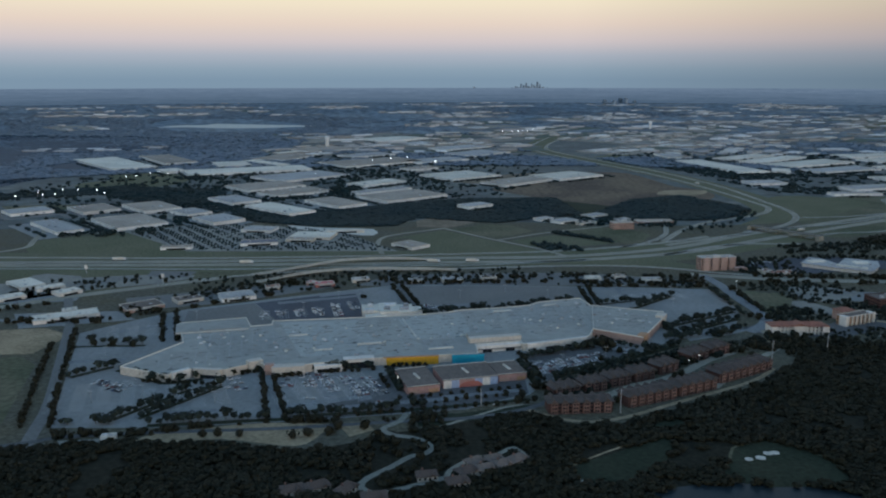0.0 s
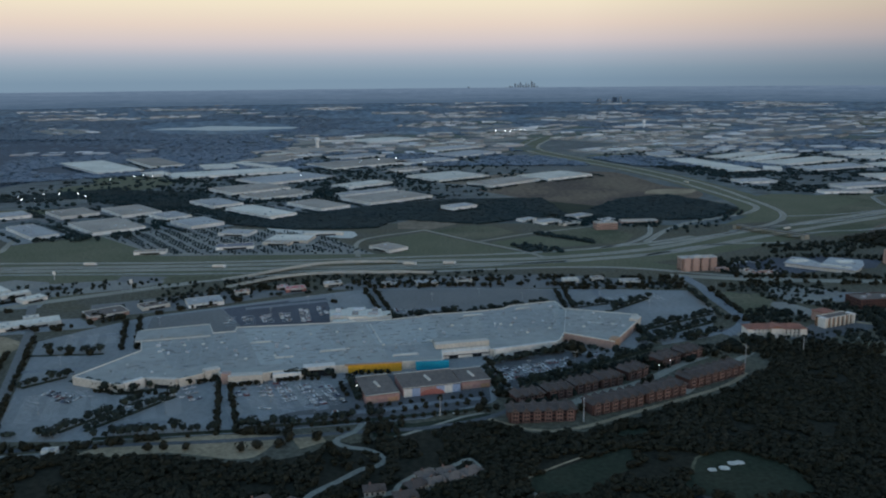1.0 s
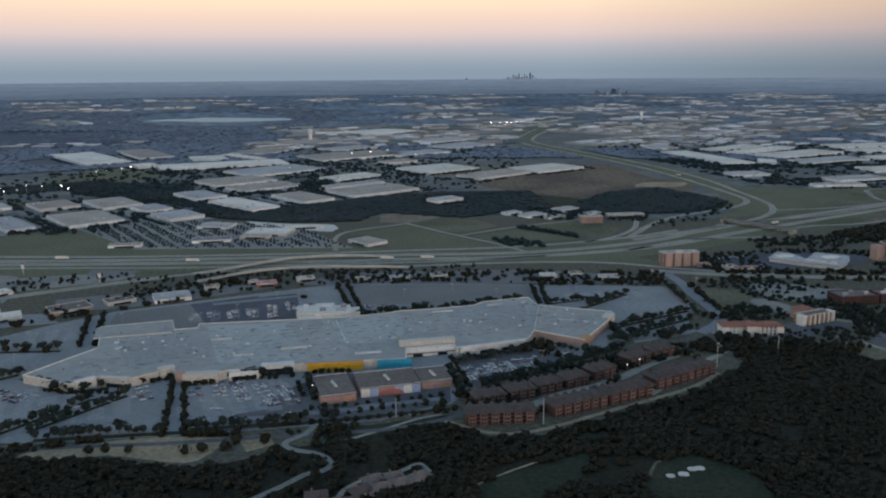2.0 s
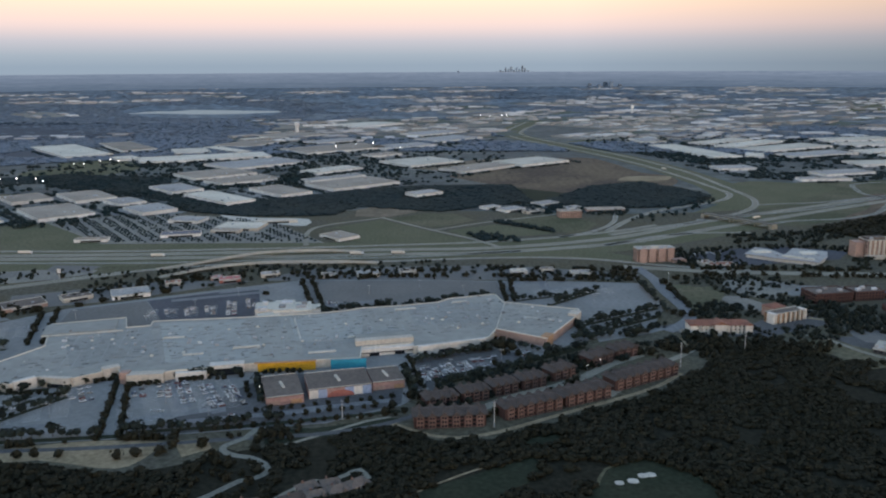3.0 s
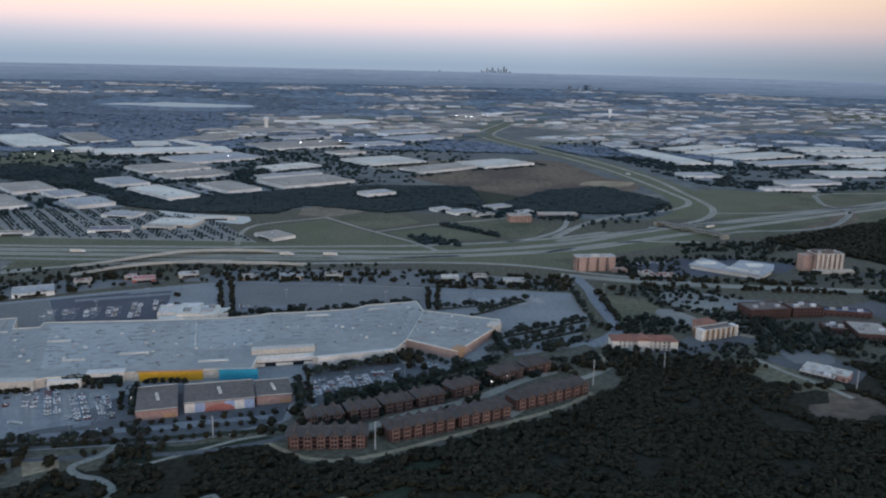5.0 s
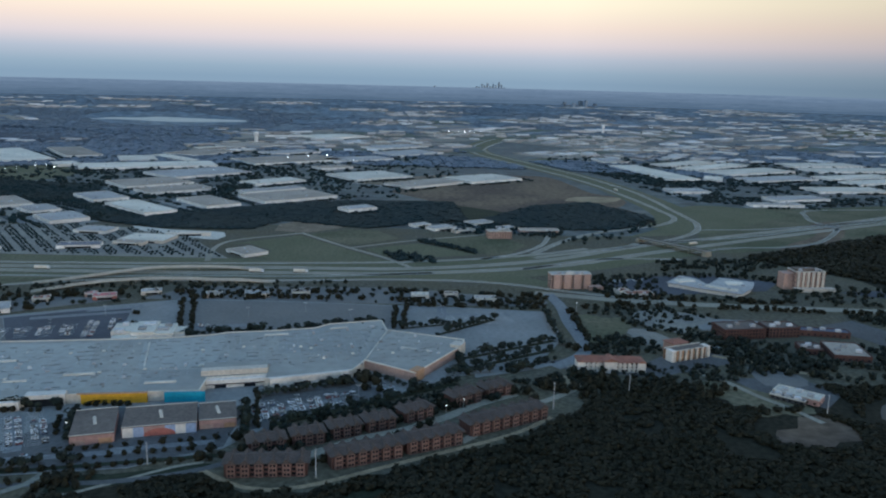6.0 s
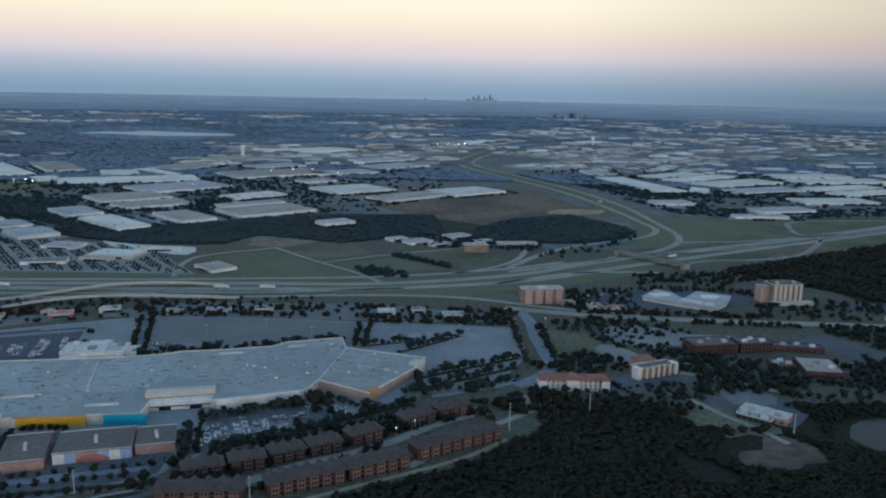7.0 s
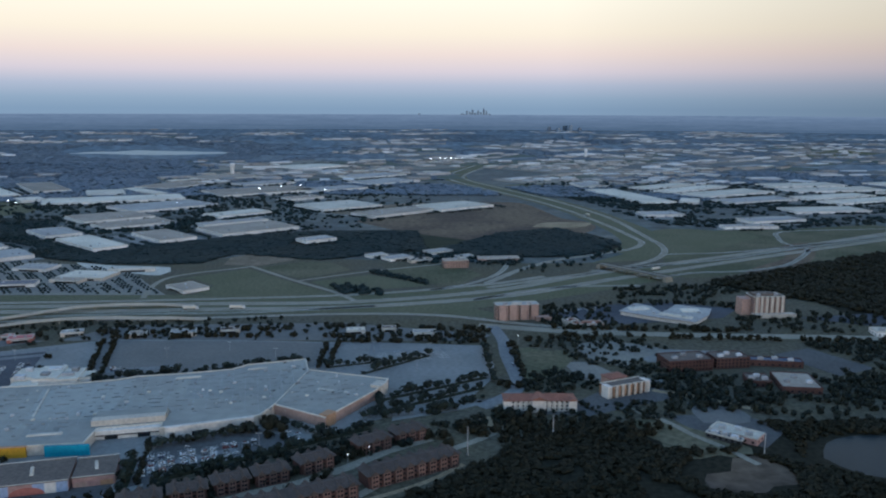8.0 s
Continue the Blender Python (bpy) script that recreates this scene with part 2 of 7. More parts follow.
ROOF_WHITE = mat("white_roof_membrane", (0.69, 0.63, 0.53), 0.7, 0.12, 0.015, 0.15, 0.3, 0.1, per_object=0.1, tint=(0.57, 0.52, 0.43))
ROOF_GREY = mat("gravel_roof", (0.41, 0.40, 0.38), 0.85, 0.12, 0.015, 0.2, 0.3, 0.12, per_object=0.12, tint=(0.34, 0.33, 0.32))
ROOF_TAN = mat("tan_gravel_roof", (0.37, 0.315, 0.26), 0.85, 0.12, 0.015, 0.2, 0.3, 0.12, per_object=0.15, tint=(0.30, 0.255, 0.21))
ROOF_BROWN = mat("brown_gravel_roof", (0.17, 0.14, 0.12), 0.85, 0.12, 0.03, 0.2, 0.4, 0.15, tint=(0.14, 0.115, 0.10))
SHINGLE = mat("dark_shingle", (0.105, 0.084, 0.074), 0.85, 0.12, 0.1, 0.2, 1.2, 0.25, bump=0.3, tint=(0.082, 0.066, 0.058))
ROOF_PINK = mat("pink_painted_roof", (0.55, 0.17, 0.17), 0.7, 0.2, 0.1, 0.2, 0.8, 0.15, tint=(0.45, 0.15, 0.14))
TILE_RED = mat("red_clay_tile", (0.30, 0.13, 0.09), 0.8, 0.3, 0.1, 0.25, 1.2, 0.2, bump=0.3)
WALL_CREAM = mat("cream_stucco", (0.57, 0.51, 0.43), 0.85, 0.3, 0.03, 0.15, 0.5, 0.12, tint=(0.49, 0.435, 0.365))
WALL_WHITE = mat("white_stucco", (0.74, 0.69, 0.62), 0.85, 0.3, 0.03, 0.15, 0.5, 0.1)
WALL_CONC = mat("tilt_up_concrete", (0.78, 0.76, 0.72), 0.85, 0.12, 0.03, 0.2, 0.5, 0.12, per_object=0.15)
WALL_ORANGE = mat("orange_stucco", (0.46, 0.27, 0.16), 0.85, 0.3, 0.03, 0.2, 0.5, 0.12)
WALL_YELLOW = mat("yellow_painted_wall", (0.66, 0.35, 0.025), 0.7, 0.35, 0.05, 0.15, 0.5, 0.1)
WALL_TEAL = mat("teal_painted_wall", (0.01, 0.30, 0.42), 0.7, 0.35, 0.05, 0.15, 0.5, 0.1)
WALL_PINK = mat("pink_painted_wall", (0.45, 0.27, 0.235), 0.8, 0.3, 0.05, 0.2, 0.5, 0.1)
WALL_BLUE = mat("pale_blue_painted_wall", (0.33, 0.41, 0.56), 0.8, 0.3, 0.05, 0.2, 0.5, 0.1)
WALL_RED = mat("red_painted_wall", (0.42, 0.15, 0.12), 0.8, 0.3, 0.05, 0.2, 0.5, 0.1)
WALL_SALMON = mat("salmon_stucco", (0.45, 0.30, 0.245), 0.85, 0.3, 0.05, 0.2, 0.5, 0.1)
BRICK = mat("red_brick", (0.20, 0.115, 0.092), 0.85, 0.3, 0.05, 0.3, 1.5, 0.2, per_object=0.15, tint=(0.165, 0.098, 0.08))
BRICK_DARK = mat("dark_red_brick", (0.10, 0.052, 0.044), 0.85, 0.3, 0.05, 0.3, 1.5, 0.2)
GLASS = mat("dark_window_glass", (0.02, 0.022, 0.026), 0.15, 0.5, 0.2, 0.1, 0.5, 0.1)
TRIM = mat("pale_trim", (0.60, 0.57, 0.50), 0.7, 0.12, 0.1, 0.15, 0.8, 0.1)
METAL_UNIT = mat("galvanised_unit", (0.42, 0.43, 0.44), 0.5, 0.4, 0.3, 0.2, 1.0, 0.15, per_object=0.5)
FAR_WALL = mat("weathered_wall_panels", (0.42, 0.40, 0.37), 0.85, 0.3, 0.03, 0.2, 0.5, 0.12, per_object=0.2)
METAL_DULL = mat("dull_roof_metal", (0.21, 0.215, 0.21), 0.6, 0.3, 0.3, 0.2, 1.0, 0.15, per_object=0.5)
METAL_DARK = mat("dark_steel", (0.06, 0.06, 0.065), 0.5, 0.4, 0.3, 0.2, 1.0, 0.15)
POLE = mat("galvanised_pole", (0.42, 0.42, 0.42), 0.5, 0.4, 0.3, 0.2, 1.0, 0.15)
BLUE_ROOF = mat("blue_metal_roof", (0.035, 0.07, 0.13), 0.5, 0.4, 0.05, 0.2, 0.5, 0.1)
# Haze in front of the city is put into the towers' blue-grey colour.
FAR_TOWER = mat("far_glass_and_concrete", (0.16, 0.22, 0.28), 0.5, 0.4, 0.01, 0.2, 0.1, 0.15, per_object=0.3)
CAR_PAINT = pick("car_paint", ((0.80, 0.80, 0.79), (0.62, 0.63, 0.64), (0.05, 0.05, 0.055), (0.76, 0.76, 0.74), (0.18, 0.19, 0.20), (0.70, 0.70, 0.69), (0.22, 0.03, 0.03), (0.66, 0.66, 0.64), (0.05, 0.07, 0.13), (0.42, 0.40, 0.36), (0.60, 0.61, 0.62)), 0.35, 0.5)
TYRE = mat("tyre_rubber", (0.02, 0.02, 0.02), 0.9, 0.2)
FAR_ROOF = pick("far_roofs", ((0.54, 0.54, 0.53), (0.38, 0.37, 0.36), (0.27, 0.25, 0.23), (0.66, 0.66, 0.65), (0.22, 0.22, 0.22), (0.46, 0.43, 0.40)), 0.75, 0.4, source="piece")
FAR_YARD = pick("far_yards", ((0.23, 0.22, 0.19), (0.16, 0.165, 0.16), (0.28, 0.255, 0.215), (0.12, 0.135, 0.11), (0.19, 0.185, 0.17)), 0.9, 0.12, source="piece")
SEAM = mat("membrane_lap", (0.40, 0.41, 0.41), 0.7, 0.35, 0.05, 0.2, 0.6, 0.2)
LAMP_SOFT = lamp_mat("dim_lamp", (1.0, 0.97, 0.9), 3.0)
LAMP_WHITE = lamp_mat("lit_lamp", (1.0, 0.97, 0.9), 9.0)


# ---- building helpers ----
def smooth_path(points, step=8.0):
    """Points along a Catmull-Rom curve."""
    p = [np.array(q, float) for q in points]
    p = [2 * p[0] - p[1]] + p + [2 * p[-1] - p[-2]]
    out = []
    for a, b, c, d in zip(p, p[1:], p[2:], p[3:]):
        k = max(2, int(np.linalg.norm(c - b) / step))
        for i in range(k):
            t = i / k
            out.append(0.5 * (2 * b + (c - a) * t + (2 * a - 5 * b + 4 * c - d) * t * t + (3 * b - a - 3 * c + d) * t ** 3))
    out.append(p[-2])
    return out


# The land is level for 2.7 km round the middle of the flight and swells up to a far rim.
MID_X, MID_Y, MID_Z = 126.6, 80.5, 223.0
R_LEVEL, R_RIM, D_RIM = 2700.0, 4760.0, 26000.0


def shrink(r):
    """How much smaller things stand at the plan radius r on the far swell."""
    if r < R_LEVEL:
        return 1.0
    s = (min(r, R_RIM) - R_LEVEL) / (R_RIM - R_LEVEL)
    u0, u1, m0 = 1 / R_LEVEL, 1 / D_RIM, -(R_RIM - R_LEVEL) / R_LEVEL ** 2
    return min(r, R_RIM) * (u0 + m0 * s + (u1 - u0 - m0) * s * s)


def land_z(x, y):
    return MID_Z * (1 - shrink(math.hypot(x - MID_X, y - MID_Y)))


class Geo:
    """Collects faces for one mesh."""

    def __init__(self):
        self.v, self.f = [], []

    def add(self, verts, faces):
        k = len(self.v)
        self.v += [tuple(p) for p in verts]
        self.f += [tuple(i + k for i in f) for f in faces]
        return self

    def box(self, x, y, z0, z1, lx, ly, ang=0.0, taper=1.0):
        c, s = math.cos(radians(ang)), math.sin(radians(ang))
        vs = []
        for z, k in ((z0, 1.0), (z1, taper)):
            for a, b in ((-1, -1), (1, -1), (1, 1), (-1, 1)):
                px, py = a * lx / 2 * k, b * ly / 2 * k
                vs.append((x + c * px - s * py, y + s * px + c * py, z))
        return self.add(vs, [(3, 2, 1, 0), (4, 5, 6, 7), (0, 1, 5, 4), (1, 2, 6, 5), (2, 3, 7, 6), (3, 0, 4, 7)])

    def prism(self, poly, z0, z1):
        n = len(poly)
        vs = [(x, y, z0) for x, y in poly] + [(x, y, z1) for x, y in poly]
        fs = [tuple(range(n))[::-1], tuple(range(n, 2 * n))] + [(i, (i + 1) % n, n + (i + 1) % n, n + i) for i in range(n)]
        return self.add(vs, fs)

    def hip(self, lx, ly, z, rise, over=0.6, ridge=None):
        a, b = lx / 2 + over, ly / 2 + over
        r = (lx - ly) / 2 if ridge is None else ridge
        vs = [(-a, -b, z), (a, -b, z), (a, b, z), (-a, b, z), (-r, 0, z + rise), (r, 0, z + rise), (-a, -b, z - 0.3), (a, -b, z - 0.3), (a, b, z - 0.3), (-a, b, z - 0.3)]
        return self.add(vs, [(0, 1, 5, 4), (1, 2, 5), (2, 3, 4, 5), (3, 0, 4), (6, 7, 1, 0), (7, 8, 2, 1), (8, 9, 3, 2), (9, 6, 0, 3), (9, 8, 7, 6)])

    def gable(self, x, y0, y1, z, w, rise):
        """A small roof whose ridge runs along y."""
        vs = [(x - w / 2, y0, z), (x + w / 2, y0, z), (x, y0, z + rise), (x - w / 2, y1, z), (x + w / 2, y1, z), (x, y1, z + rise)]
        return self.add(vs, [(0, 1, 2), (1, 4, 5, 2), (4, 3, 5), (3, 0, 2, 5), (0, 3, 4, 1)])

    def tube(self, x, y, z0, z1, r0, r1, n=8):
        vs = [(x + r * math.cos(6.2832 * i / n), y + r * math.sin(6.2832 * i / n), z) for z, r in ((z0, r0), (z1, r1)) for i in range(n)]
        return self.add(vs, [tuple(range(n))[::-1], tuple(range(n, 2 * n))] + [(i, (i + 1) % n, n + (i + 1) % n, n + i) for i in range(n)])

    def lathe(self, profile, n=14):
        vs = [(r * math.cos(6.2832 * i / n), r * math.sin(6.2832 * i / n), z) for r, z in profile for i in range(n)]
        fs = [(k * n + i, k * n + (i + 1) % n, (k + 1) * n + (i + 1) % n, (k + 1) * n + i) for k in range(len(profile) - 1) for i in range(n)]
        return self.add(vs, fs + [tuple(range(n))[::-1], tuple(range((len(profile) - 1) * n, len(profile) * n))])

    def strip(self, path, width, z=0.0, thick=0.0, rise=None):
        """A band along a path, on the land; rise: heights along it."""
        k = len(path)
        left, right = [], []
        for i, p in enumerate(path):
            d = path[min(i + 1, k - 1)] - path[max(i - 1, 0)]
            nx, ny = -d[1] / (np.hypot(*d) + 1e-9), d[0] / (np.hypot(*d) + 1e-9)
            w = width * shrink(math.hypot(p[0] - MID_X, p[1] - MID_Y)) / 2
            h = z + (rise[i] if rise else 0.0)
            for side, out in ((1, left), (-1, right)):
                x, y = p[0] + side * nx * w, p[1] + side * ny * w
                out.append((x, y, land_z(x, y) + h))
        vs = left + right
        fs = [(i, i + k, i + k + 1, i + 1) for i in range(k - 1)]
        if thick:
            vs += [(x, y, h - thick) for x, y, h in left + right]
            fs += [(i + 2 * k, i + 2 * k + 1, i + 3 * k + 1, i + 3 * k) for i in range(k - 1)]
            fs += [(i, i + 1, i + 1 + 2 * k, i + 2 * k) for i in range(k - 1)] + [(i + k + 1, i + k, i + 3 * k, i + 3 * k + 1) for i in range(k - 1)]
        return self.add(vs, fs)

    def mesh(self, name, material):
        me = bpy.data.meshes.new(name)
        me.from_pydata(self.v, [], self.f)
        me.materials.append(material)
        me.update()
        return me


def part(name, geo, material, parent, label=""):
    """Links a Geo, or a mesh that is made already, as one mesh object under a thing or a part."""
    me = geo.mesh(name, material) if isinstance(geo, Geo) else geo
    ob = new(name, me)
    ob.parent = parent
    return tagged(ob, label)


def thing(name, m, label, category, group=""):
    ob = new(name)
    ob.matrix_world = m
    return tagged(ob, label, category, group)


def setting(name, geo, material, label, category):
    return tagged(new(name, geo.mesh(name, material)), label, category, kind="structure")


def patch(name, poly, z, material, label, category, thick=0.12, sharp=False):
    """A piece of ground cover: a thin slab with rounded, uneven edge that lies on the land."""
    p = list(poly) if sharp else smooth_path(list(poly) + [poly[0]], 25.0)[:-1]
    g = Geo()
    g.prism([(q[0], q[1]) for q in p], z - thick, z)
    if max(math.hypot(q[0] - MID_X, q[1] - MID_Y) for q in p) > R_LEVEL:
        g.v = [(x, y, h + land_z(x, y)) for x, y, h in g.v]
    return setting(name, g, material, label, category)


def inside(x, y, poly):
    hit = False
    for (x0, y0), (x1, y1) in zip(poly, poly[1:] + poly[:1]):
        if (y0 > y) != (y1 > y) and x < (x1 - x0) * (y - y0) / (y1 - y0) + x0:
            hit = not hit
    return hit


def crown(seed, quads, core=True, leaf=0.30, ruffle=0.45):
    """Verts and quads of a tree's crown about 2 wide and 2 high, from z 0: leaf clumps round some lobes."""
    rng = np.random.RandomState(seed)
    lobes = [(rng.uniform(-0.45, 0.45), rng.uniform(-0.45, 0.45), rng.uniform(0.6, 1.45), rng.uniform(0.42, 0.66)) for _ in range(6)]
    vs, fs = [], []
    for i in range(quads):
        lx, ly, lz, lr = lobes[i % 6]
        d = rng.normal(size=3)
        d /= np.linalg.norm(d)
        if d[2] < -0.4:
            d[2] *= -1
        c = np.array((lx, ly, lz)) + d * lr * rng.uniform(0.75, 1.05)
        nrm = d + rng.normal(size=3) * ruffle
        nrm /= np.linalg.norm(nrm)
        a = np.cross(nrm, rng.normal(size=3))
        a /= np.linalg.norm(a)
        b = np.cross(nrm, a)
        s = leaf * rng.uniform(0.6, 1.25)
        k = len(vs)
        vs += [c - a * s * 1.1, c - b * s * 0.8, c + a * s, c + b * s * 0.9]
        fs.append((k, k + 1, k + 2, k + 3))
    if core:
        k = len(vs)
        turn = rng.uniform(0, 1.57)
        for z, wide in ((0.42, 0.5), (1.0, 0.72), (1.55, 0.42)):
            vs += [(wide * rng.uniform(0.85, 1.15) * math.cos(turn + 1.5708 * i), wide * rng.uniform(0.85, 1.15) * math.sin(turn + 1.5708 * i), z) for i in range(4)]
        fs += [(k + r * 4 + i, k + r * 4 + (i + 1) % 4, k + r * 4 + 4 + (i + 1) % 4, k + r * 4 + 4 + i) for r in (0, 1) for i in range(4)]
        fs.append((k + 8, k + 9, k + 10, k + 11))
    return np.array([tuple(v) for v in vs]), np.array(fs)


def scatter(name, spots, templates, material, label, category="trees"):
    """One joined mesh of many crowns: spots are x, y, width, height."""
    vs, fs, k = [], [], 0
    rng = np.random.RandomState(len(spots))
    for i, (x, y, w, h) in enumerate(spots):
        tv, tf = templates[i % len(templates)]
        a = rng.uniform(0, 6.28)
        c, s = math.cos(a), math.sin(a)
        q = np.empty_like(tv)
        q[:, 0] = x + (tv[:, 0] * c - tv[:, 1] * s) * w / 2
        q[:, 1] = y + (tv[:, 0] * s + tv[:, 1] * c) * w / 2
        q[:, 2] = land_z(x, y) + (tv[:, 2] - 0.25) * h / 2
        vs.append(q)
        fs.append(tf + k)
        k += len(tv)
    v, f = np.concatenate(vs).astype(np.float32), np.concatenate(fs).astype(np.int32)
    me = bpy.data.meshes.new(name)
    me.vertices.add(len(v))
    me.vertices.foreach_set("co", v.ravel())
    me.loops.add(f.size)
    me.loops.foreach_set("vertex_index", f.ravel())
    me.polygons.add(len(f))
    me.polygons.foreach_set("loop_start", np.arange(0, f.size, 4, dtype=np.int32))
    me.polygons.foreach_set("loop_total", np.full(len(f), 4, dtype=np.int32))
    me.materials.append(material)
    me.update(calc_edges=True)
    me.validate()
    return tagged(new(name, me), label, category, kind="stuff")


def fill(poly, area, w, h, seed, holes=(), jitter=0.35):
    """Tree spots that fill a polygon, one for each such area; holes: x, y, half length, half width left clear."""
    rng = random.Random(seed)
    xs, ys = [p[0] for p in poly], [p[1] for p in poly]
    n = int((max(xs) - min(xs)) * (max(ys) - min(ys)) / area)
    out = []
    for _ in range(n):
        x, y = rng.uniform(min(xs), max(xs)), rng.uniform(min(ys), max(ys))
        if inside(x, y, poly) and not any(((x - a) / c) ** 2 + ((y - b) / d) ** 2 < 1 for a, b, c, d in holes):
            k = rng.uniform(1 - jitter, 1 + jitter)
            out.append((x, y, w * k, h * k * rng.uniform(0.85, 1.15)))
    return out


NEAR_CROWNS = [crown(i, 30, True, 0.36) for i in range(6)]
WOOD_CROWNS = [crown(60 + i, 26, True, 0.40, 0.3) for i in range(9)]
MID_CROWNS = [crown(20 + i, 11, True, 0.46, 0.15) for i in range(7)]
FAR_CROWNS = [crown(40 + i, 3, True, 0.5, 0.1) for i in range(5)]


# ---- the land ----
def build_land():
    g = Geo()
    radii = [0, 300, 600, 900, 1300, 1800, 2300] + [R_LEVEL + (R_RIM - R_LEVEL) * i / 52 for i in range(53)]
    n = 300
    vs = [(MID_X, MID_Y, 0.0)]
    for r in radii[1:]:
        for i in range(n):
            a = 2 * math.pi * i / n
            x, y = MID_X + r * math.cos(a), MID_Y + r * math.sin(a)
            vs.append((x, y, land_z(x, y)))
    fs = [(0, 1 + i, 1 + (i + 1) % n) for i in range(n)]
    for k in range(len(radii) - 2):
        fs += [(1 + k * n + i, 1 + (k + 1) * n + i, 1 + (k + 1) * n + (i + 1) % n, 1 + k * n + (i + 1) % n) for i in range(n)]
    g.add(vs, fs)
    setting("ground", g, LAND, "dark rolling country of woods and pasture at dusk", "ground")


build_land()


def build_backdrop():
    """The last ten kilometres before the horizon, as one low ring that glows with painted haze."""
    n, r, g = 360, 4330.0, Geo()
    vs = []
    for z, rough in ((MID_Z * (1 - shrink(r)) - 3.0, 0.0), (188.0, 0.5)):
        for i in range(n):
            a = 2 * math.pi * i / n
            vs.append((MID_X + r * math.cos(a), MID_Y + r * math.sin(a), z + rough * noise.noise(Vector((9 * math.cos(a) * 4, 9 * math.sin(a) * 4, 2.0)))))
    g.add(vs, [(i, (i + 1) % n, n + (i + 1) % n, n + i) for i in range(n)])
    setting("backdrop", g, DISTANCE, "glowing ring painted as hazy blue distance", "distance")


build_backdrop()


def far_pasture():
    """Open grazing land between the far estates and the last haze, with haze blue put into its colour."""
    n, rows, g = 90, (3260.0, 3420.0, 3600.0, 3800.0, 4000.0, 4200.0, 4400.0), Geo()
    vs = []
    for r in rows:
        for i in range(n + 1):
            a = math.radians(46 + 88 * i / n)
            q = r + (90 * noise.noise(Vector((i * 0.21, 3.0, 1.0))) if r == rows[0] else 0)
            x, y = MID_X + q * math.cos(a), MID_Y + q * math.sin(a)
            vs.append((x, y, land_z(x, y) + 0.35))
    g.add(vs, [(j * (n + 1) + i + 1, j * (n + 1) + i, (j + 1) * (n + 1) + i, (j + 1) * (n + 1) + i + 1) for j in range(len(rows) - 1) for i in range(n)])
    setting("field", g, HAZED_PASTURE, "far open land with haze blue in its colour", "field")


far_pasture()

# open fields
patch("field", [(-1000, 300), (-1000, 1100), (-700, 1260), (-300, 1330), (100, 1330), (450, 1300), (800, 1420), (1100, 1500), (1150, 1000), (1000, 400), (300, 250), (-400, 250)], 0.06, NEAR_PLAIN, "rough olive grass of the nearer plain", "field", 0.05)
patch("field", [(-1400, 245), (-1400, -1300), (1600, -1300), (1600, 380), (1000, 390), (300, 245), (-400, 245)], 0.05, NEAR_PLAIN, "rough olive grass of the nearer plain", "field", 0.05)
patch("wood_floor", [(-340, 380), (-305, 478), (-242, 489), (-190, 499), (-130, 489), (-95, 481), (-60, 492), (-44, 500), (-50, 460), (-20, 440), (-20, 400), (0, 385)], 0.09, FOREST_FLOOR, "dark ground below the trees", "ground", 0.05)
patch("wood_floor", [(-32, 508), (-10, 516), (18, 527), (60, 541), (90, 523), (128, 525), (185, 559), (250, 599), (290, 641), (330, 692), (420, 692), (520, 702), (640, 692), (650, 520), (430, 395), (0, 385), (-20, 430), (0, 470)], 0.1, FOREST_FLOOR, "dark ground below the trees", "ground", 0.05)
patch("wood_floor", [(600, 1172), (684, 1216), (834, 1317), (960, 1385), (1300, 1480), (1200, 940), (760, 955), (690, 1060), (640, 1110)], 0.1, FOREST_FLOOR, "dark ground below the trees", "ground", 0.05)
patch("wood_floor", [(-372, 1457), (-209, 1440), (-91, 1530), (41, 1596), (222, 1606), (243, 1407), (170, 1377), (89, 1321), (-43, 1372), (-77, 1294), (-204, 1290), (-330, 1345)], 0.1, FOREST_FLOOR, "dark ground below the trees", "ground", 0.05)
patch("wood_floor", [(238, 1377), (371, 1577), (482, 1645), (563, 1470), (474, 1359), (373, 1345)], 0.1, FOREST_FLOOR, "dark ground below the trees", "ground", 0.05)
patch("field", [(-84, 1180), (2, 1254), (72, 1172), (141, 1094), (91, 1084), (19, 1090), (-27, 1104), (-17, 1146), (-54, 1190)], 0.14, GRASS, "green mown field between side roads", "field", sharp=True)
patch("field", [(11, 1263), (65, 1305), (108, 1304), (142, 1247), (83, 1188)], 0.14, PASTURE, "olive pasture in a fork of side roads", "field", sharp=True)
patch("field", [(99, 1170), (170, 1215), (227, 1171), (251, 1150), (201, 1132), (141, 1120), (130, 1128)], 0.142, GRASS, "green field in a fork of side roads", "field", sharp=True)
patch("field", [(175, 1241), (261, 1283), (307, 1242), (319, 1218), (285, 1145), (256, 1154), (212, 1190)], 0.14, PASTURE, "olive field beside the freeway", "field", sharp=True)
patch("field", [(-40, 1287), (-43, 1341), (-19, 1369), (16, 1372), (56, 1324), (16, 1282), (1, 1276)], 0.14, SOIL_PALE, "bare tan field at a wood's edge", "field", sharp=True)
patch("field", [(-590, 1172), (-495, 1240), (-400, 1170), (-324, 1090), (-430, 1086), (-560, 1084)], 0.14, GRASS, "wide green verge beside the freeway", "field")
patch("field", [(101, 1734), (174, 1903), (298, 2017), (453, 2060), (515, 1780), (553, 1741), (546, 1622), (394, 1445), (287, 1528), (209, 1589), (147, 1673)], 0.14, SOIL, "large brown field of bare soil", "field")
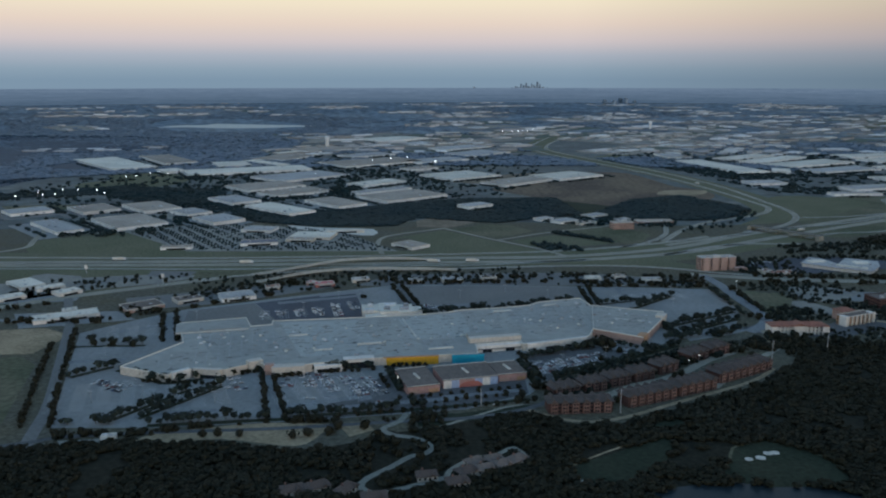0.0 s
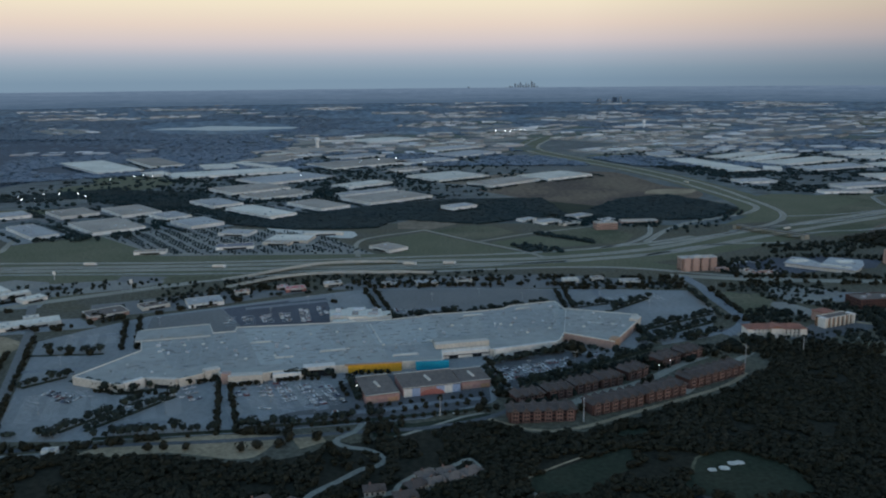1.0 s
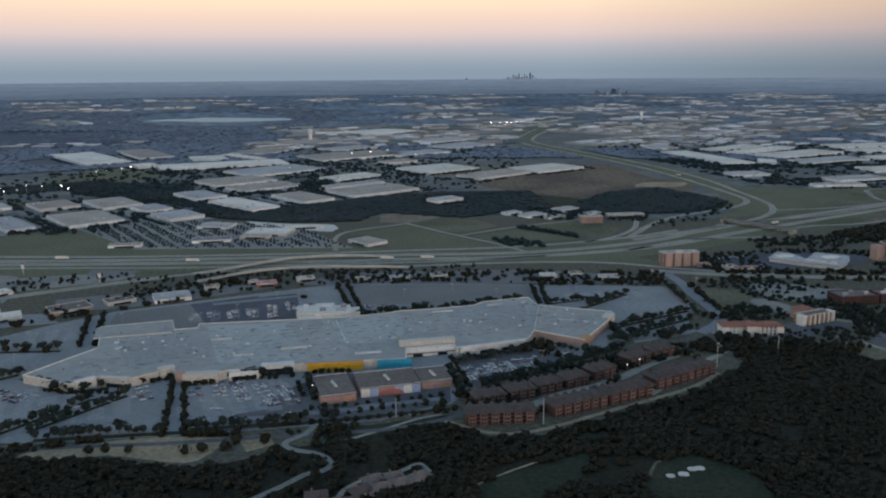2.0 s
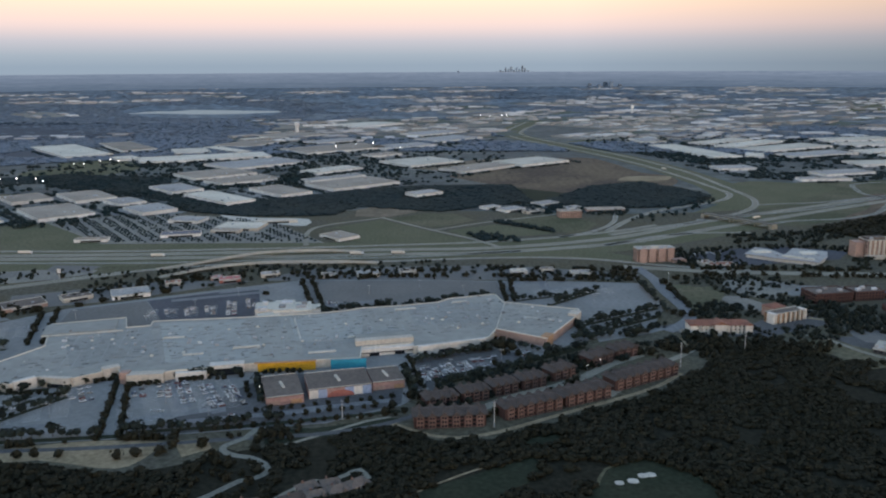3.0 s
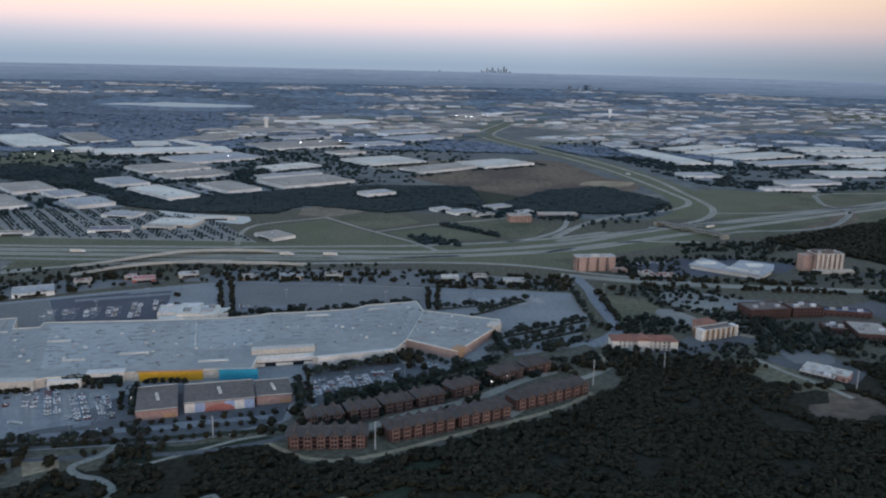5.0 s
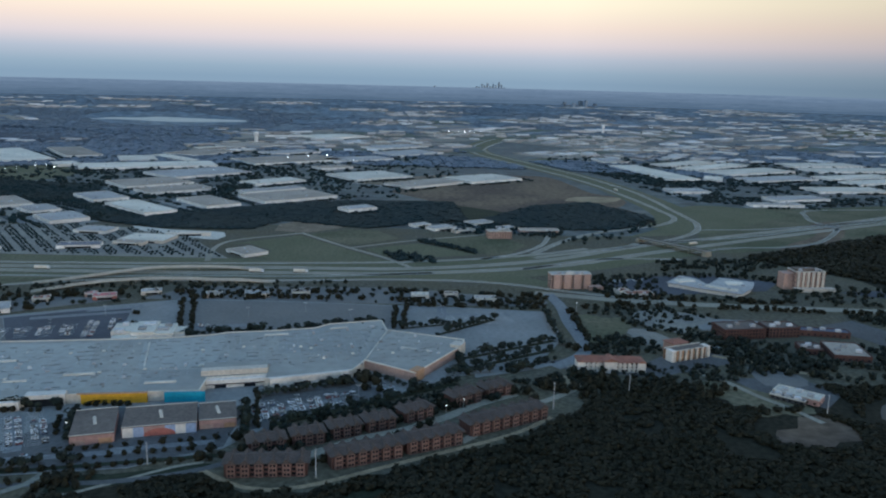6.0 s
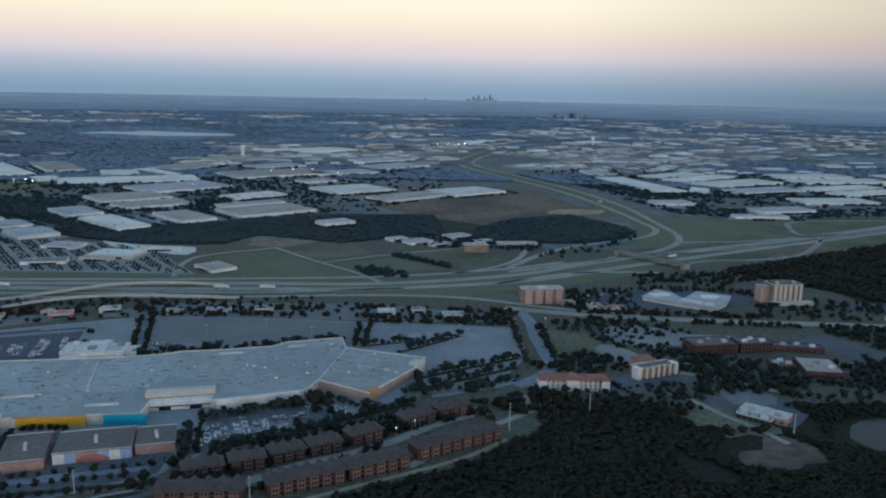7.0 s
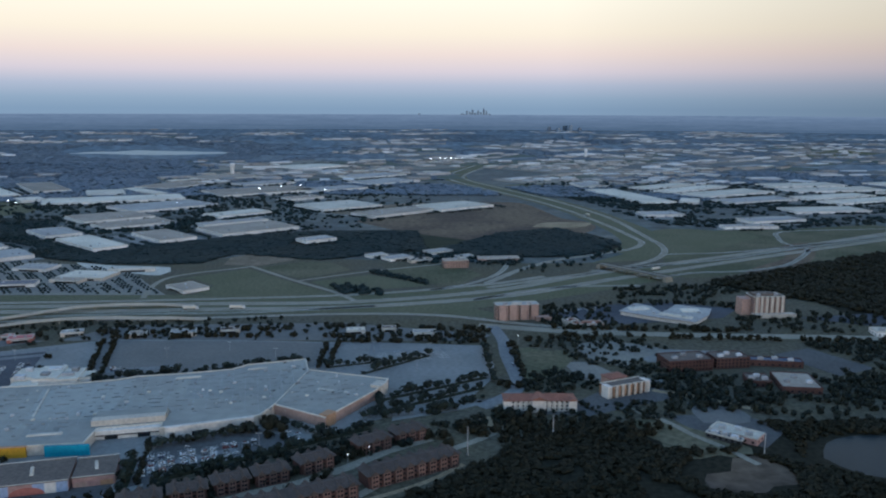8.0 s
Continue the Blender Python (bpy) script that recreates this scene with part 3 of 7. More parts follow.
patch("field", [(-29, 1909), (85, 1944), (164, 2022), (233, 2055), (254, 1966), (160, 1831), (112, 1807)], 0.17, SOIL_PALE, "pale graded soil beside a warehouse", "field", sharp=True)
patch("field", [(205, 1592), (290, 1530), (396, 1446), (380, 1345), (300, 1400), (238, 1377), (222, 1500)], 0.12, GRASS_DARK, "dark rough grass between woods", "field")
patch("field", [(440, 1660), (520, 1650), (560, 1720), (470, 1720)], 0.26, SAND, "pale strip of turned soil", "field")
patch("field", [(-760, 1690), (-620, 1790), (-600, 1900), (-700, 1940), (-820, 1840)], 0.14, GRASS, "lamp-lit green sports field", "field")
patch("field", [(-820, 1500), (-690, 1520), (-640, 1480), (-760, 1440)], 0.14, PASTURE, "green field under flood lights", "field")
patch("field", [(630, 1430), (755, 1610), (921, 1640), (1110, 1680), (949, 1388), (779, 1295), (646, 1216), (583, 1197), (580, 1284)], 0.135, PASTURE, "olive grass round the interchange ramps", "field")
patch("field", [(480, 1300), (590, 1440), (640, 1600), (720, 1640), (820, 1560), (760, 1480), (620, 1350)], 0.14, GRASS, "grass inside the freeway interchange", "field")
patch("field", [(-900, 1060), (-560, 1086), (-250, 1094), (-40, 1096), (130, 1104), (300, 1150), (640, 1330), (1100, 1610), (1180, 1580), (760, 1330), (360, 1060), (150, 1015), (-200, 985), (-560, 940)], 0.13, GRASS, "grass verges along the freeway", "field")
patch("field", [(-640, 940), (-300, 985), (-180, 975), (-330, 915), (-470, 815), (-560, 780)], 0.125, PASTURE, "dry grass beside the arterial road", "field")
patch("field", [(-440, 662), (-352, 668), (-342, 720), (-376, 742), (-450, 730)], 0.14, SAND, "bare tan building plot", "field", sharp=True)
patch("field", [(-440, 520), (-300, 520), (-335, 640), (-356, 660), (-440, 655)], 0.14, PASTURE, "empty olive plot beside the west road", "field", sharp=True)
patch("field", [(325, 792), (352, 800), (368, 850), (340, 882), (328, 860)], 0.14, GRASS, "small lawn beside the cross road", "field")
patch("field", [(150, 1015), (260, 1006), (340, 980), (300, 1030), (200, 1030)], 0.15, GRASS, "grass bank below the freeway", "field")
patch("field", [(-1220, 3450), (-1150, 3540), (-960, 3640), (-800, 3620), (-560, 3610), (-680, 3540), (-760, 3500), (-900, 3470), (-1050, 3480)], 0.6, BUNKER, "far pale expanse of bare ground", "field")
TAN_STRIP = [(-202, 494), (-190, 507), (-159, 516), (-122, 524), (-83, 523), (-74, 520), (-79, 508), (-87, 491), (-104, 489), (-144, 499), (-176, 490)]
TAN_PLOT = [(-71, 523), (-52, 527), (-45, 513), (-60, 502)]
patch("field", TAN_STRIP, 0.14, SAND, "bare tan soil along the wood", "field")
patch("field", TAN_PLOT, 0.145, SAND, "bare tan plot beside the lane", "field", sharp=True)
patch("pavement", [(-250, 496), (-229, 498), (-217, 502), (-210, 496), (-224, 488), (-243, 484)], 0.14, LOT_PALE, "pale yard at the wood's edge", "yard")
patch("field", [(-15, 519), (-14, 533), (8, 541), (16, 531), (0, 520)], 0.15, GRASS_DARK, "mown grass beside the ring road", "field")
patch("pavement", [(-493, 953), (-479, 964), (-433, 951), (-400, 896), (-424, 882), (-445, 862)], 0.17, LOT_PALE, "pale forecourt between stores", "car park", sharp=True)
patch("pavement", [(-398, 908), (-388, 942), (-353, 951), (-320, 916), (-342, 909), (-385, 891)], 0.172, LOT_PALE, "pale empty lot beside the arterial road", "car park", sharp=True)
patch("pavement", [(-355, 954), (-358, 980), (-300, 975), (-304, 947), (-329, 942)], 0.174, LOT_NORTH, "small car park beside the freeway", "car park", sharp=True)
patch("field", [(-20, 532), (22, 543), (60, 556), (64, 549), (20, 528), (-12, 522)], 0.14, GRASS_DARK, "mown grass along the ring road", "field")
FAIRWAYS = [[(180, 468), (189, 485), (211, 497), (228, 486), (243, 463), (238, 440), (196, 434), (168, 446)], [(79, 461), (107, 476), (147, 500), (152, 491), (137, 463), (112, 440), (82, 438)], [(143, 514), (148, 525), (166, 530), (168, 522), (154, 511)]]
for rank, poly in enumerate(FAIRWAYS):
    patch("golf_green", poly, 0.16 + 0.006 * rank, GRASS_DARK, "small dark putting green" if rank == 2 else "mown dark green golf fairway", "fairway")
patch("field", [(822, 1458), (878, 1478), (820, 1340), (748, 1262), (673, 1224), (707, 1272), (777, 1344)], 0.18, SOIL, "bare tan ground round a ramp", "field")
patch("field", [(331, 865), (372, 873), (376, 844), (351, 804), (327, 803)], 0.2, PASTURE, "dry lawn beside the cross road", "field")
patch("field", [(286, 710), (307, 710), (305, 693), (287, 693)], 0.2, SAND, "small bare tan plot", "field")
patch("field", [(404, 668), (432, 676), (436, 645), (406, 640)], 0.2, PASTURE, "dry lawn beside a lane", "field")
patch("pavement", [(386, 888), (410, 904), (445, 892), (464, 874), (433, 845), (417, 825), (389, 852)], 0.2, LOT_PALE, "grey asphalt car park among trees", "car park")
patch("pavement", [(366, 834), (386, 838), (405, 804), (391, 788), (375, 793)], 0.19, LOT_PALE, "grey asphalt car park beside the flats", "car park")
patch("pavement", [(444, 739), (478, 725), (476, 699), (443, 699)], 0.2, LOT_NORTH, "grey asphalt yard north of a shed", "car park")
patch("pavement", [(-640, 850), (-480, 925), (-330, 962), (-296, 938), (-400, 882), (-520, 800)], 0.15, LOT_PALE, "grey-tan forecourts between stores", "car park")
patch("wood_floor", [(-62, 390), (-46, 500), (-30, 510), (2, 470), (60, 470), (90, 400)], 0.105, FOREST_FLOOR, "dark ground below the trees", "ground", 0.05)
patch("field", [(412, 600), (440, 590), (452, 601), (476, 606), (470, 626), (462, 646), (442, 640), (434, 621), (418, 617)], 0.14, SOIL, "bare clearing among trees", "field")
patch("field", [(392, 706), (432, 694), (460, 655), (446, 640), (410, 660), (388, 690)], 0.14, PASTURE, "dry lawn beside a lane", "field")
for bx, by, bs in ((191.5, 469, 2.9), (199.5, 471, 3.5), (206.3, 477, 3.2), (211, 478, 3.3), (82, 441, 2.6), (267, 455, 2.8), (272, 456, 2.6)):
    patch("sand_bunker", [(bx + bs * (1.1 if i % 2 else 0.85) * math.cos(i * 0.785), by + 0.8 * bs * math.sin(i * 0.785)) for i in range(8)], 0.24 + (bx % 1 + bs) * 0.02 + by * 0.0004, BUNKER, "white sand bunker on the golf course", "bunker")
patch("pond", [(110, 428), (150, 437), (200, 447), (235, 436), (262, 418), (240, 396), (150, 400)], 0.12, WATER, "dark still pond on the golf course", "pond", 0.06)
patch("lake", [(500, 640), (512, 662), (535, 675), (570, 672), (620, 640), (600, 600), (545, 606), (512, 617)], 0.12, WATER, "dark still lake among trees", "lake", 0.06)


# ---- roads ----
def road(name, points, width, material, label, z=0.2):
    g = Geo()
    g.strip(smooth_path(points, 12.0), width, z)
    return setting(name, g, material, label, "road")


LANES = Geo()
g = Geo()
g.strip(smooth_path([(470, 3320), (360, 3030), (325, 2800), (352, 2609), (460, 2290), (526, 2093), (574, 1901), (602, 1703), (612, 1563), (600, 1450), (560, 1370)], 20.0), 80, 0.15)
setting("verge", g, GRASS, "grass verge of the curving freeway", "verge")


def freeway(points, width, label):
    path = smooth_path(points, 14.0)
    g = Geo()
    g.strip(path, width, 0.24)
    setting("road", g, WORN_CONCRETE if "ramp" in label or "loop" in label or "slip" in label else CONCRETE, label, "road")
    for off in (-0.44, 0.44):
        side = []
        for i, p in enumerate(path):
            d = path[min(i + 1, len(path) - 1)] - path[max(i - 1, 0)]
            d = d / (np.hypot(*d) + 1e-9)
            k = shrink(math.hypot(p[0] - MID_X, p[1] - MID_Y))
            side.append(np.array((p[0] - d[1] * off * width * k, p[1] + d[0] * off * width * k)))
        LANES.strip(side, 0.5, 0.29)


freeway([(-900, 1018), (-600, 1022), (-495, 1027), (-321, 1031), (-150, 1041), (0, 1052), (165, 1062), (330, 1122), (479, 1230), (800, 1418), (1150, 1640), (1700, 1960)], 14, "pale concrete freeway carriageway")
freeway([(-900, 1000), (-600, 1006), (-490, 1009), (-316, 1011), (-100, 1018), (0, 1026), (165, 1038), (340, 1092), (500, 1196), (830, 1400), (1180, 1605), (1750, 1920)], 14, "pale concrete freeway carriageway")
freeway([(-900, 1056), (-511, 1054), (-325, 1051), (-107, 1064), (0, 1076), (130, 1092), (230, 1118), (330, 1160), (400, 1205)], 9, "concrete frontage road beside the freeway")
freeway([(-900, 984), (-478, 990), (-303, 988), (-190, 992), (-60, 1006), (60, 1014), (190, 1042)], 8, "concrete slip road beside the freeway")
freeway([(-330, 905), (-262, 944), (-163, 978), (-24, 985), (155, 1006), (261, 1000), (354, 962), (440, 940)], 8, "concrete frontage road beside the freeway")
freeway([(622, 3520), (463, 3322), (349, 3030), (308, 2800), (330, 2609), (439, 2284), (503, 2093), (551, 1901), (582, 1703), (597, 1563), (601, 1490), (580, 1438), (544, 1400), (492, 1362), (444, 1331), (404, 1290), (366, 1239), (339, 1192), (322, 1163)], 10, "freeway carriageway curving into the distance")
freeway([(700, 3540), (560, 3370), (415, 3060), (356, 2815), (372, 2640), (480, 2310), (545, 2110), (592, 1910), (616, 1754), (622, 1560), (624, 1468), (618, 1414), (600, 1363), (576, 1325), (542, 1288), (503, 1261), (465, 1228), (413, 1196), (365, 1165), (320, 1137)], 10, "freeway carriageway curving into the distance")
freeway([(250, 1122), (300, 1160), (340, 1220), (362, 1300)], 7, "narrow concrete side road")
freeway([(300, 1072), (330, 1092), (374, 1123), (434, 1145), (513, 1148)], 8, "concrete frontage road at the interchange")
freeway([(468, 1243), (572, 1281), (682, 1330), (799, 1404), (898, 1461), (1150, 1600)], 7, "concrete slip road at the interchange")
freeway([(607, 1373), (708, 1389), (817, 1436), (904, 1478), (1100, 1590)], 8, "concrete slip road at the interchange")
freeway([(540, 1190), (604, 1230), (675, 1242), (748, 1280), (803, 1346), (847, 1422), (834, 1475), (850, 1540), (880, 1601), (985, 1629), (1150, 1650)], 8, "curving concrete ramp at the interchange")
road("road", [(-81, 1079), (-92, 1149), (-87, 1196), (-60, 1227), (-23, 1252), (2, 1272)], 7, CONCRETE, "pale side road to the freeway", 0.19)
road("road", [(1, 1274), (40, 1224), (79, 1176), (134, 1114), (167, 1063)], 7, CONCRETE, "pale side road across fields", 0.21)
road("road", [(83, 1176), (150, 1226), (200, 1256), (258, 1288), (294, 1321)], 6, CONCRETE, "pale side road across fields", 0.2)
road("road", [(-900, 560), (-560, 735), (-458, 812), (-402, 857), (-320, 907), (-262, 942)], 15, CONCRETE, "wide concrete arterial road")
road("road", [(-262, 470), (-271, 504), (-283, 552), (-313, 635), (-347, 726), (-362, 765), (-380, 800), (-402, 850)], 9, LOT_NORTH, "straight asphalt road along the plot", 0.21)
road("road", [(-520, 760), (-440, 768), (-390, 760), (-358, 752)], 8, ASPHALT_OLD, "asphalt lane to a store", 0.19)
road("road", [(-420, 470), (-285, 487), (-255, 500), (-198, 508), (-109, 515), (-33, 526), (26, 534), (72, 556), (90, 590), (72, 640)], 5, ASPHALT, "asphalt ring road past the wood", 0.22)
LANE = [(-24, 541), (-28, 527), (-37, 518), (-38, 511), (-30, 504), (-19, 501), (-9, 493), (-6, 484), (-10, 477), (-19, 473), (-30, 459), (-43, 445), (-46, 434), (-38, 427), (-27, 430), (-13, 437), (4, 446)]
FOOTPATH = [(-13, 516), (-2, 517), (11, 526), (25, 536), (44, 550), (60, 557)]
DRIVE = [(4, 446), (6, 455), (16, 467), (23, 473), (31, 472.5), (40, 480), (47, 486), (53, 475)]
road("road", LANE, 4.6, WORN_CONCRETE, "winding pale lane through the wood", 0.24)
road("road", DRIVE, 3.6, CONCRETE, "pale drive between houses", 0.25)
road("road", [(178, 464), (187, 485), (205, 497), (214, 498), (230, 487), (246, 463), (258, 446)], 2.0, PASTURE, "bare path round a fairway", 0.2)
road("road", FOOTPATH, 2.8, CONCRETE, "pale footpath joining the ring road", 0.2)
road("road", [(314, 957), (320, 905), (319, 860), (321, 817), (322, 787), (317, 764), (303, 745), (288, 730)], 12, ASPHALT_WORN, "asphalt cross road past the mall", 0.2)
road("road", [(300, 960), (386, 938), (467, 927), (548, 921), (691, 911), (900, 890), (1200, 840)], 16, CONCRETE, "wide concrete arterial road", 0.19)
road("road", [(118, 568), (148, 593), (173, 606), (201, 628), (223, 651), (252, 672)], 8, CONCRETE, "concrete lane between apartment blocks", 0.2)
road("road", [(60, 548), (90, 528), (121, 530), (176, 562), (242, 602), (272, 632)], 4, SAND, "pale path below the apartments", 0.2)
road("road", [(60, 440), (81, 461), (115, 486), (150, 504), (170, 506)], 1.6, SAND, "narrow golf cart path", 0.23)
road("road", [(396, 726), (416, 704), (428, 678), (441, 659), (455, 630)], 5, CONCRETE, "pale lane beside a shed", 0.23)
road("road", [(425, 766), (433, 761), (457, 751), (477, 733), (500, 718)], 6, SAND, "bare earth track among trees", 0.22)
road("road", [(-640, 1330), (-600, 1180), (-585, 1120), (-620, 1075)], 9, CONCRETE, "pale curving access road", 0.19)
road("road", [(210, 590), (250, 640), (300, 690), (300, 744)], 6, CONCRETE, "pale lane behind apartments", 0.18)
setting("lane_marking", LANES, PAINT_LINE, "worn white edge lines on the freeway", "marking")


def flyover(points, heights, width):
    """A raised ramp beside the freeway, on round columns."""
    path = smooth_path(points, 8.0)
    n = len(path)
    rise = [float(np.interp(i / (n - 1) * (len(heights) - 1), range(len(heights)), heights)) for i in range(n)]
    f = thing("flyover_ramp", Matrix.Identity(4), "pale concrete flyover ramp on columns", "bridge", "ramps beside the freeway")
    part("deck", Geo().strip(path, width, 0.45, 0.8, rise), CONCRETE, f)
    for s in (-1, 1):
        side = []
        for i, p in enumerate(path):
            d = path[min(i + 1, n - 1)] - path[max(i - 1, 0)]
            d = d / np.hypot(*d)
            side.append(np.array((p[0] - d[1] * s * width * 0.48, p[1] + d[0] * s * width * 0.48)))
        part("parapet", Geo().strip(side, 0.3, 1.3, 0.9, rise), TRIM, f)
    for i in range(3, n - 2, 4):
        if rise[i] > 1.5:
            part("column", Geo().tube(path[i][0], path[i][1], 0, rise[i] - 0.3, 0.7, 0.7), CONCRETE, f)


def overpass():
    f = thing("overpass", pose(520, 1217, 0, 0, 0, -53.7), "dark-sided concrete overpass above the freeway", "bridge")
    part("deck", Geo().box(0, 0, 5.2, 6.6, 116, 12), CONCRETE, f)
    for s in (-1, 1):
        part("parapet", Geo().box(0, s * 5.8, 6.6, 7.5, 116, 0.4), METAL_DARK, f)
    for x in (-56, 56):
        part("abutment", Geo().box(x, 0, 0, 5.2, 6, 14, 0, 0.9), CONCRETE, f)
    for x in (-30, -10, 10, 30):
        for y in (-4, 4):
            part("column", Geo().tube(x, y, 0, 5.2, 0.7, 0.7), CONCRETE, f)


flyover([(-230, 955), (-206, 970), (-178, 988), (-139, 1012), (-96, 1027), (-57, 1034), (-10, 1040)], (0, 0.8, 2.6, 4.4, 4.5, 3.4, 0), 6.5)
flyover([(-215, 920), (-175, 943), (-143, 960), (-108, 970), (-71, 973), (-29, 973), (20, 982)], (0, 3.4, 4, 4, 4, 3.6, 0), 6.5)
overpass()

# ---- the mall's site ----
SITE = [(-264, 516), (-300, 620), (-336, 726), (-300, 768), (-262, 806), (-160, 858), (-55, 908), (60, 906), (155, 900), (230, 896), (300, 888), (306, 830), (300, 790),
        (283, 752), (240, 722), (196, 694), (170, 662), (120, 628), (86, 606), (66, 575), (19, 548), (-37, 538), (-110, 526), (-196, 516)]
g = Geo()
g.prism(SITE, 0.0, 0.16)
setting("pavement", g, ASPHALT_OLD, "wide weathered grey asphalt car park round the mall", "car park")
g = Geo()
g.prism([(-196, 830), (-97, 879), (-74, 780), (-160, 764)], 0.05, 0.2)
setting("pavement", g, ASPHALT_NEW, "dark newly sealed asphalt car park", "car park")
for poly in ([(-54, 904), (60, 903), (152, 897), (152, 826), (100, 814), (90, 802), (19, 784), (-22, 782), (-30, 800)], [(-258, 800), (-197, 830), (-161, 766), (-182, 733), (-190, 758), (-246, 740)]):
    g = Geo()
    g.prism(poly, 0.05, 0.185)
    setting("pavement", g, LOT_NORTH, "brown-grey asphalt car park north of the mall", "car park")
g = Geo()
g.prism([(-110, 527), (-40, 539), (18, 549), (66, 578), (66, 640), (-30, 632), (-48, 612), (-70, 570)], 0.05, 0.19)
setting("pavement", g, ASPHALT, "darker asphalt round the brown-roofed annex", "car park")
g = Geo()
g.prism([(74, 600), (110, 626), (170, 668), (130, 690), (74, 668)], 0.05, 0.19)
setting("pavement", g, ASPHALT, "dark asphalt car park south of the mall", "car park")
g = Geo()
g.prism([(-485, 1235), (-350, 1095), (-60, 1096), (-110, 1170), (-160, 1255), (-325, 1310), (-410, 1300)], 0.0, 0.17)
setting("pavement", g, LOT_PALE, "pale car park dotted with dark trees", "car park")
for poly, what, m in (
        ([(376, 1010), (440, 1046), (520, 1060), (590, 1030), (560, 990), (450, 965), (380, 975)], "dark asphalt car park behind the hotels", ASPHALT_NEW),
        ([(380, 820), (440, 790), (430, 770), (372, 800)], "grey asphalt lane beside the flats", ASPHALT_OLD),
        ([(430, 880), (520, 870), (520, 840), (440, 838)], "grey asphalt car park by the brick office", ASPHALT_OLD),
        ([(560, 860), (600, 880), (630, 820), (590, 800)], "worn asphalt yard", ASPHALT),
        ([(420, 712), (470, 716), (500, 690), (470, 655), (430, 690)], "grey asphalt yard beside a shed", ASPHALT),
        ([(640, 990), (700, 960), (760, 960), (730, 1010)], "dark asphalt car park behind the tower hotel", ASPHALT_NEW),
        ([(-480, 880), (-400, 890), (-390, 840), (-470, 825)], "asphalt forecourt between stores", ASPHALT_OLD),
        ([(-430, 790), (-330, 800), (-300, 770), (-400, 740)], "asphalt forecourt round a long store", ASPHALT_OLD),
        ([(-340, 850), (-200, 905), (-110, 905), (-230, 830), (-320, 800)], "grey asphalt strip of restaurant forecourts", LOT_NORTH),
        ([(-100, 905), (-60, 960), (160, 970), (310, 925), (300, 905)], "grey asphalt forecourts along the frontage road", LOT_NORTH),
        ([(300, 720), (285, 742), (315, 760), (365, 745), (380, 760), (430, 780), (440, 750), (365, 712)], "asphalt forecourt of the white resort hotel", ASPHALT),
        ([(225, 745), (253, 756), (276, 755), (294, 739), (268, 722), (224, 703)], "grey asphalt corner of the car park by the cross road", ASPHALT_OLD)):
    g = Geo()
    g.prism(poly, 0.0, 0.15)
    setting("pavement", g, m, what, "car park")

# kerbed planting strips in the car parks
ISLANDS = ((-148, 640, -119, 524, 3), (-138, 628, -106, 527, 3), (-278, 785, -251, 701, 3), (-268, 795, -238, 704, 3), (-227, 529, -190, 586, 4), (-210, 531, -168, 592, 4),
           (-56, 899, -28, 797, 3), (-45, 901, -20, 806, 3), (155, 894, 156, 823, 3), (165, 901, 164, 823, 3), (163, 823, 240, 851, 4), (195, 806, 250, 857, 4),
           (213, 743, 297, 797, 5), (211, 717, 293, 772, 5), (210, 753, 219, 709, 4), (-293, 611, -269, 635, 5), (-330, 686, -262, 690, 4), (-262, 628, -215, 598, 6),
           (-215, 598, -187, 606, 5), (-200, 519, -108, 530, 5), (-103, 535, -40, 544, 4), (-57, 538, 66, 566, 4), (90, 611, 209, 690, 6), (-43, 628, -31, 583, 4), (66, 640, 75, 592, 6))
for rank, (x0, y0, x1, y1, w) in enumerate(ISLANDS):
    a = math.degrees(math.atan2(y1 - y0, x1 - x0))
    g = Geo()
    g.box((x0 + x1) / 2, (y0 + y1) / 2, 0.1, 0.28 + 0.006 * rank, math.hypot(x1 - x0, y1 - y0), w, a)
    setting("planting_strip", g, GRASS_DARK, "kerbed grass planting strip in the car park", "planting strip")

# resurfaced strips and drive aisles of another tone
for rank, (x, y, lx, ly, ang) in enumerate(((-185, 540, 60, 7, 12), (-90, 560, 60, 8, 20), (-92, 600, 12, 60, 22), (-66, 590, 10, 55, 25), (-290, 650, 50, 7, 10), (-285, 740, 50, 8, 30),
                                            (230, 872, 70, 9, 4), (200, 880, 9, 40, 0), (250, 770, 60, 8, 32), (-130, 845, 90, 8, 20), (-110, 868, 50, 9, 22), (10, 820, 60, 9, 14), (100, 640, 60, 6, 30), (-30, 560, 90, 6, 12), (30, 577, 60, 6, 14))):
    g = Geo()
    g.box(x, y, 0.1, 0.2 + 0.002 * rank, lx, ly, ang)
    setting("pavement", g, ASPHALT_WORN, "resurfaced strip of darker asphalt", "car park")

# painted bay lines
lines = Geo()
for x0, y0, ax, ay, n, rows, step in ((-224, 590, 0.34, -0.94, 20, 4, 17), (-135, 605, 0.40, -0.92, 24, 5, 17), (-292, 590, 0.30, -0.95, 20, 4, 17), 
                                      (-180, 800, 0.25, -0.97, 12, 5, 18), (80, 650, 0.30, -0.95, 12, 4, 15), (190, 860, 0.3, -0.95, 12, 5, 17), (-310, 740, 0.32, -0.95, 12, 3, 17)):
    for r in range(rows):
        for i in range(n):
            x, y = x0 + ay * -step * r + ax * 2.75 * i, y0 + ax * step * r + ay * 2.75 * i
            lines.box(x, y, 0.17, 0.255, 10.4, 0.16, math.degrees(math.atan2(ax, -ay)))
setting("bay_marking", lines, PAINT_LINE, "worn white parking bay lines", "marking")


# ---- the mall ----
TOP = 6.4     # roof height


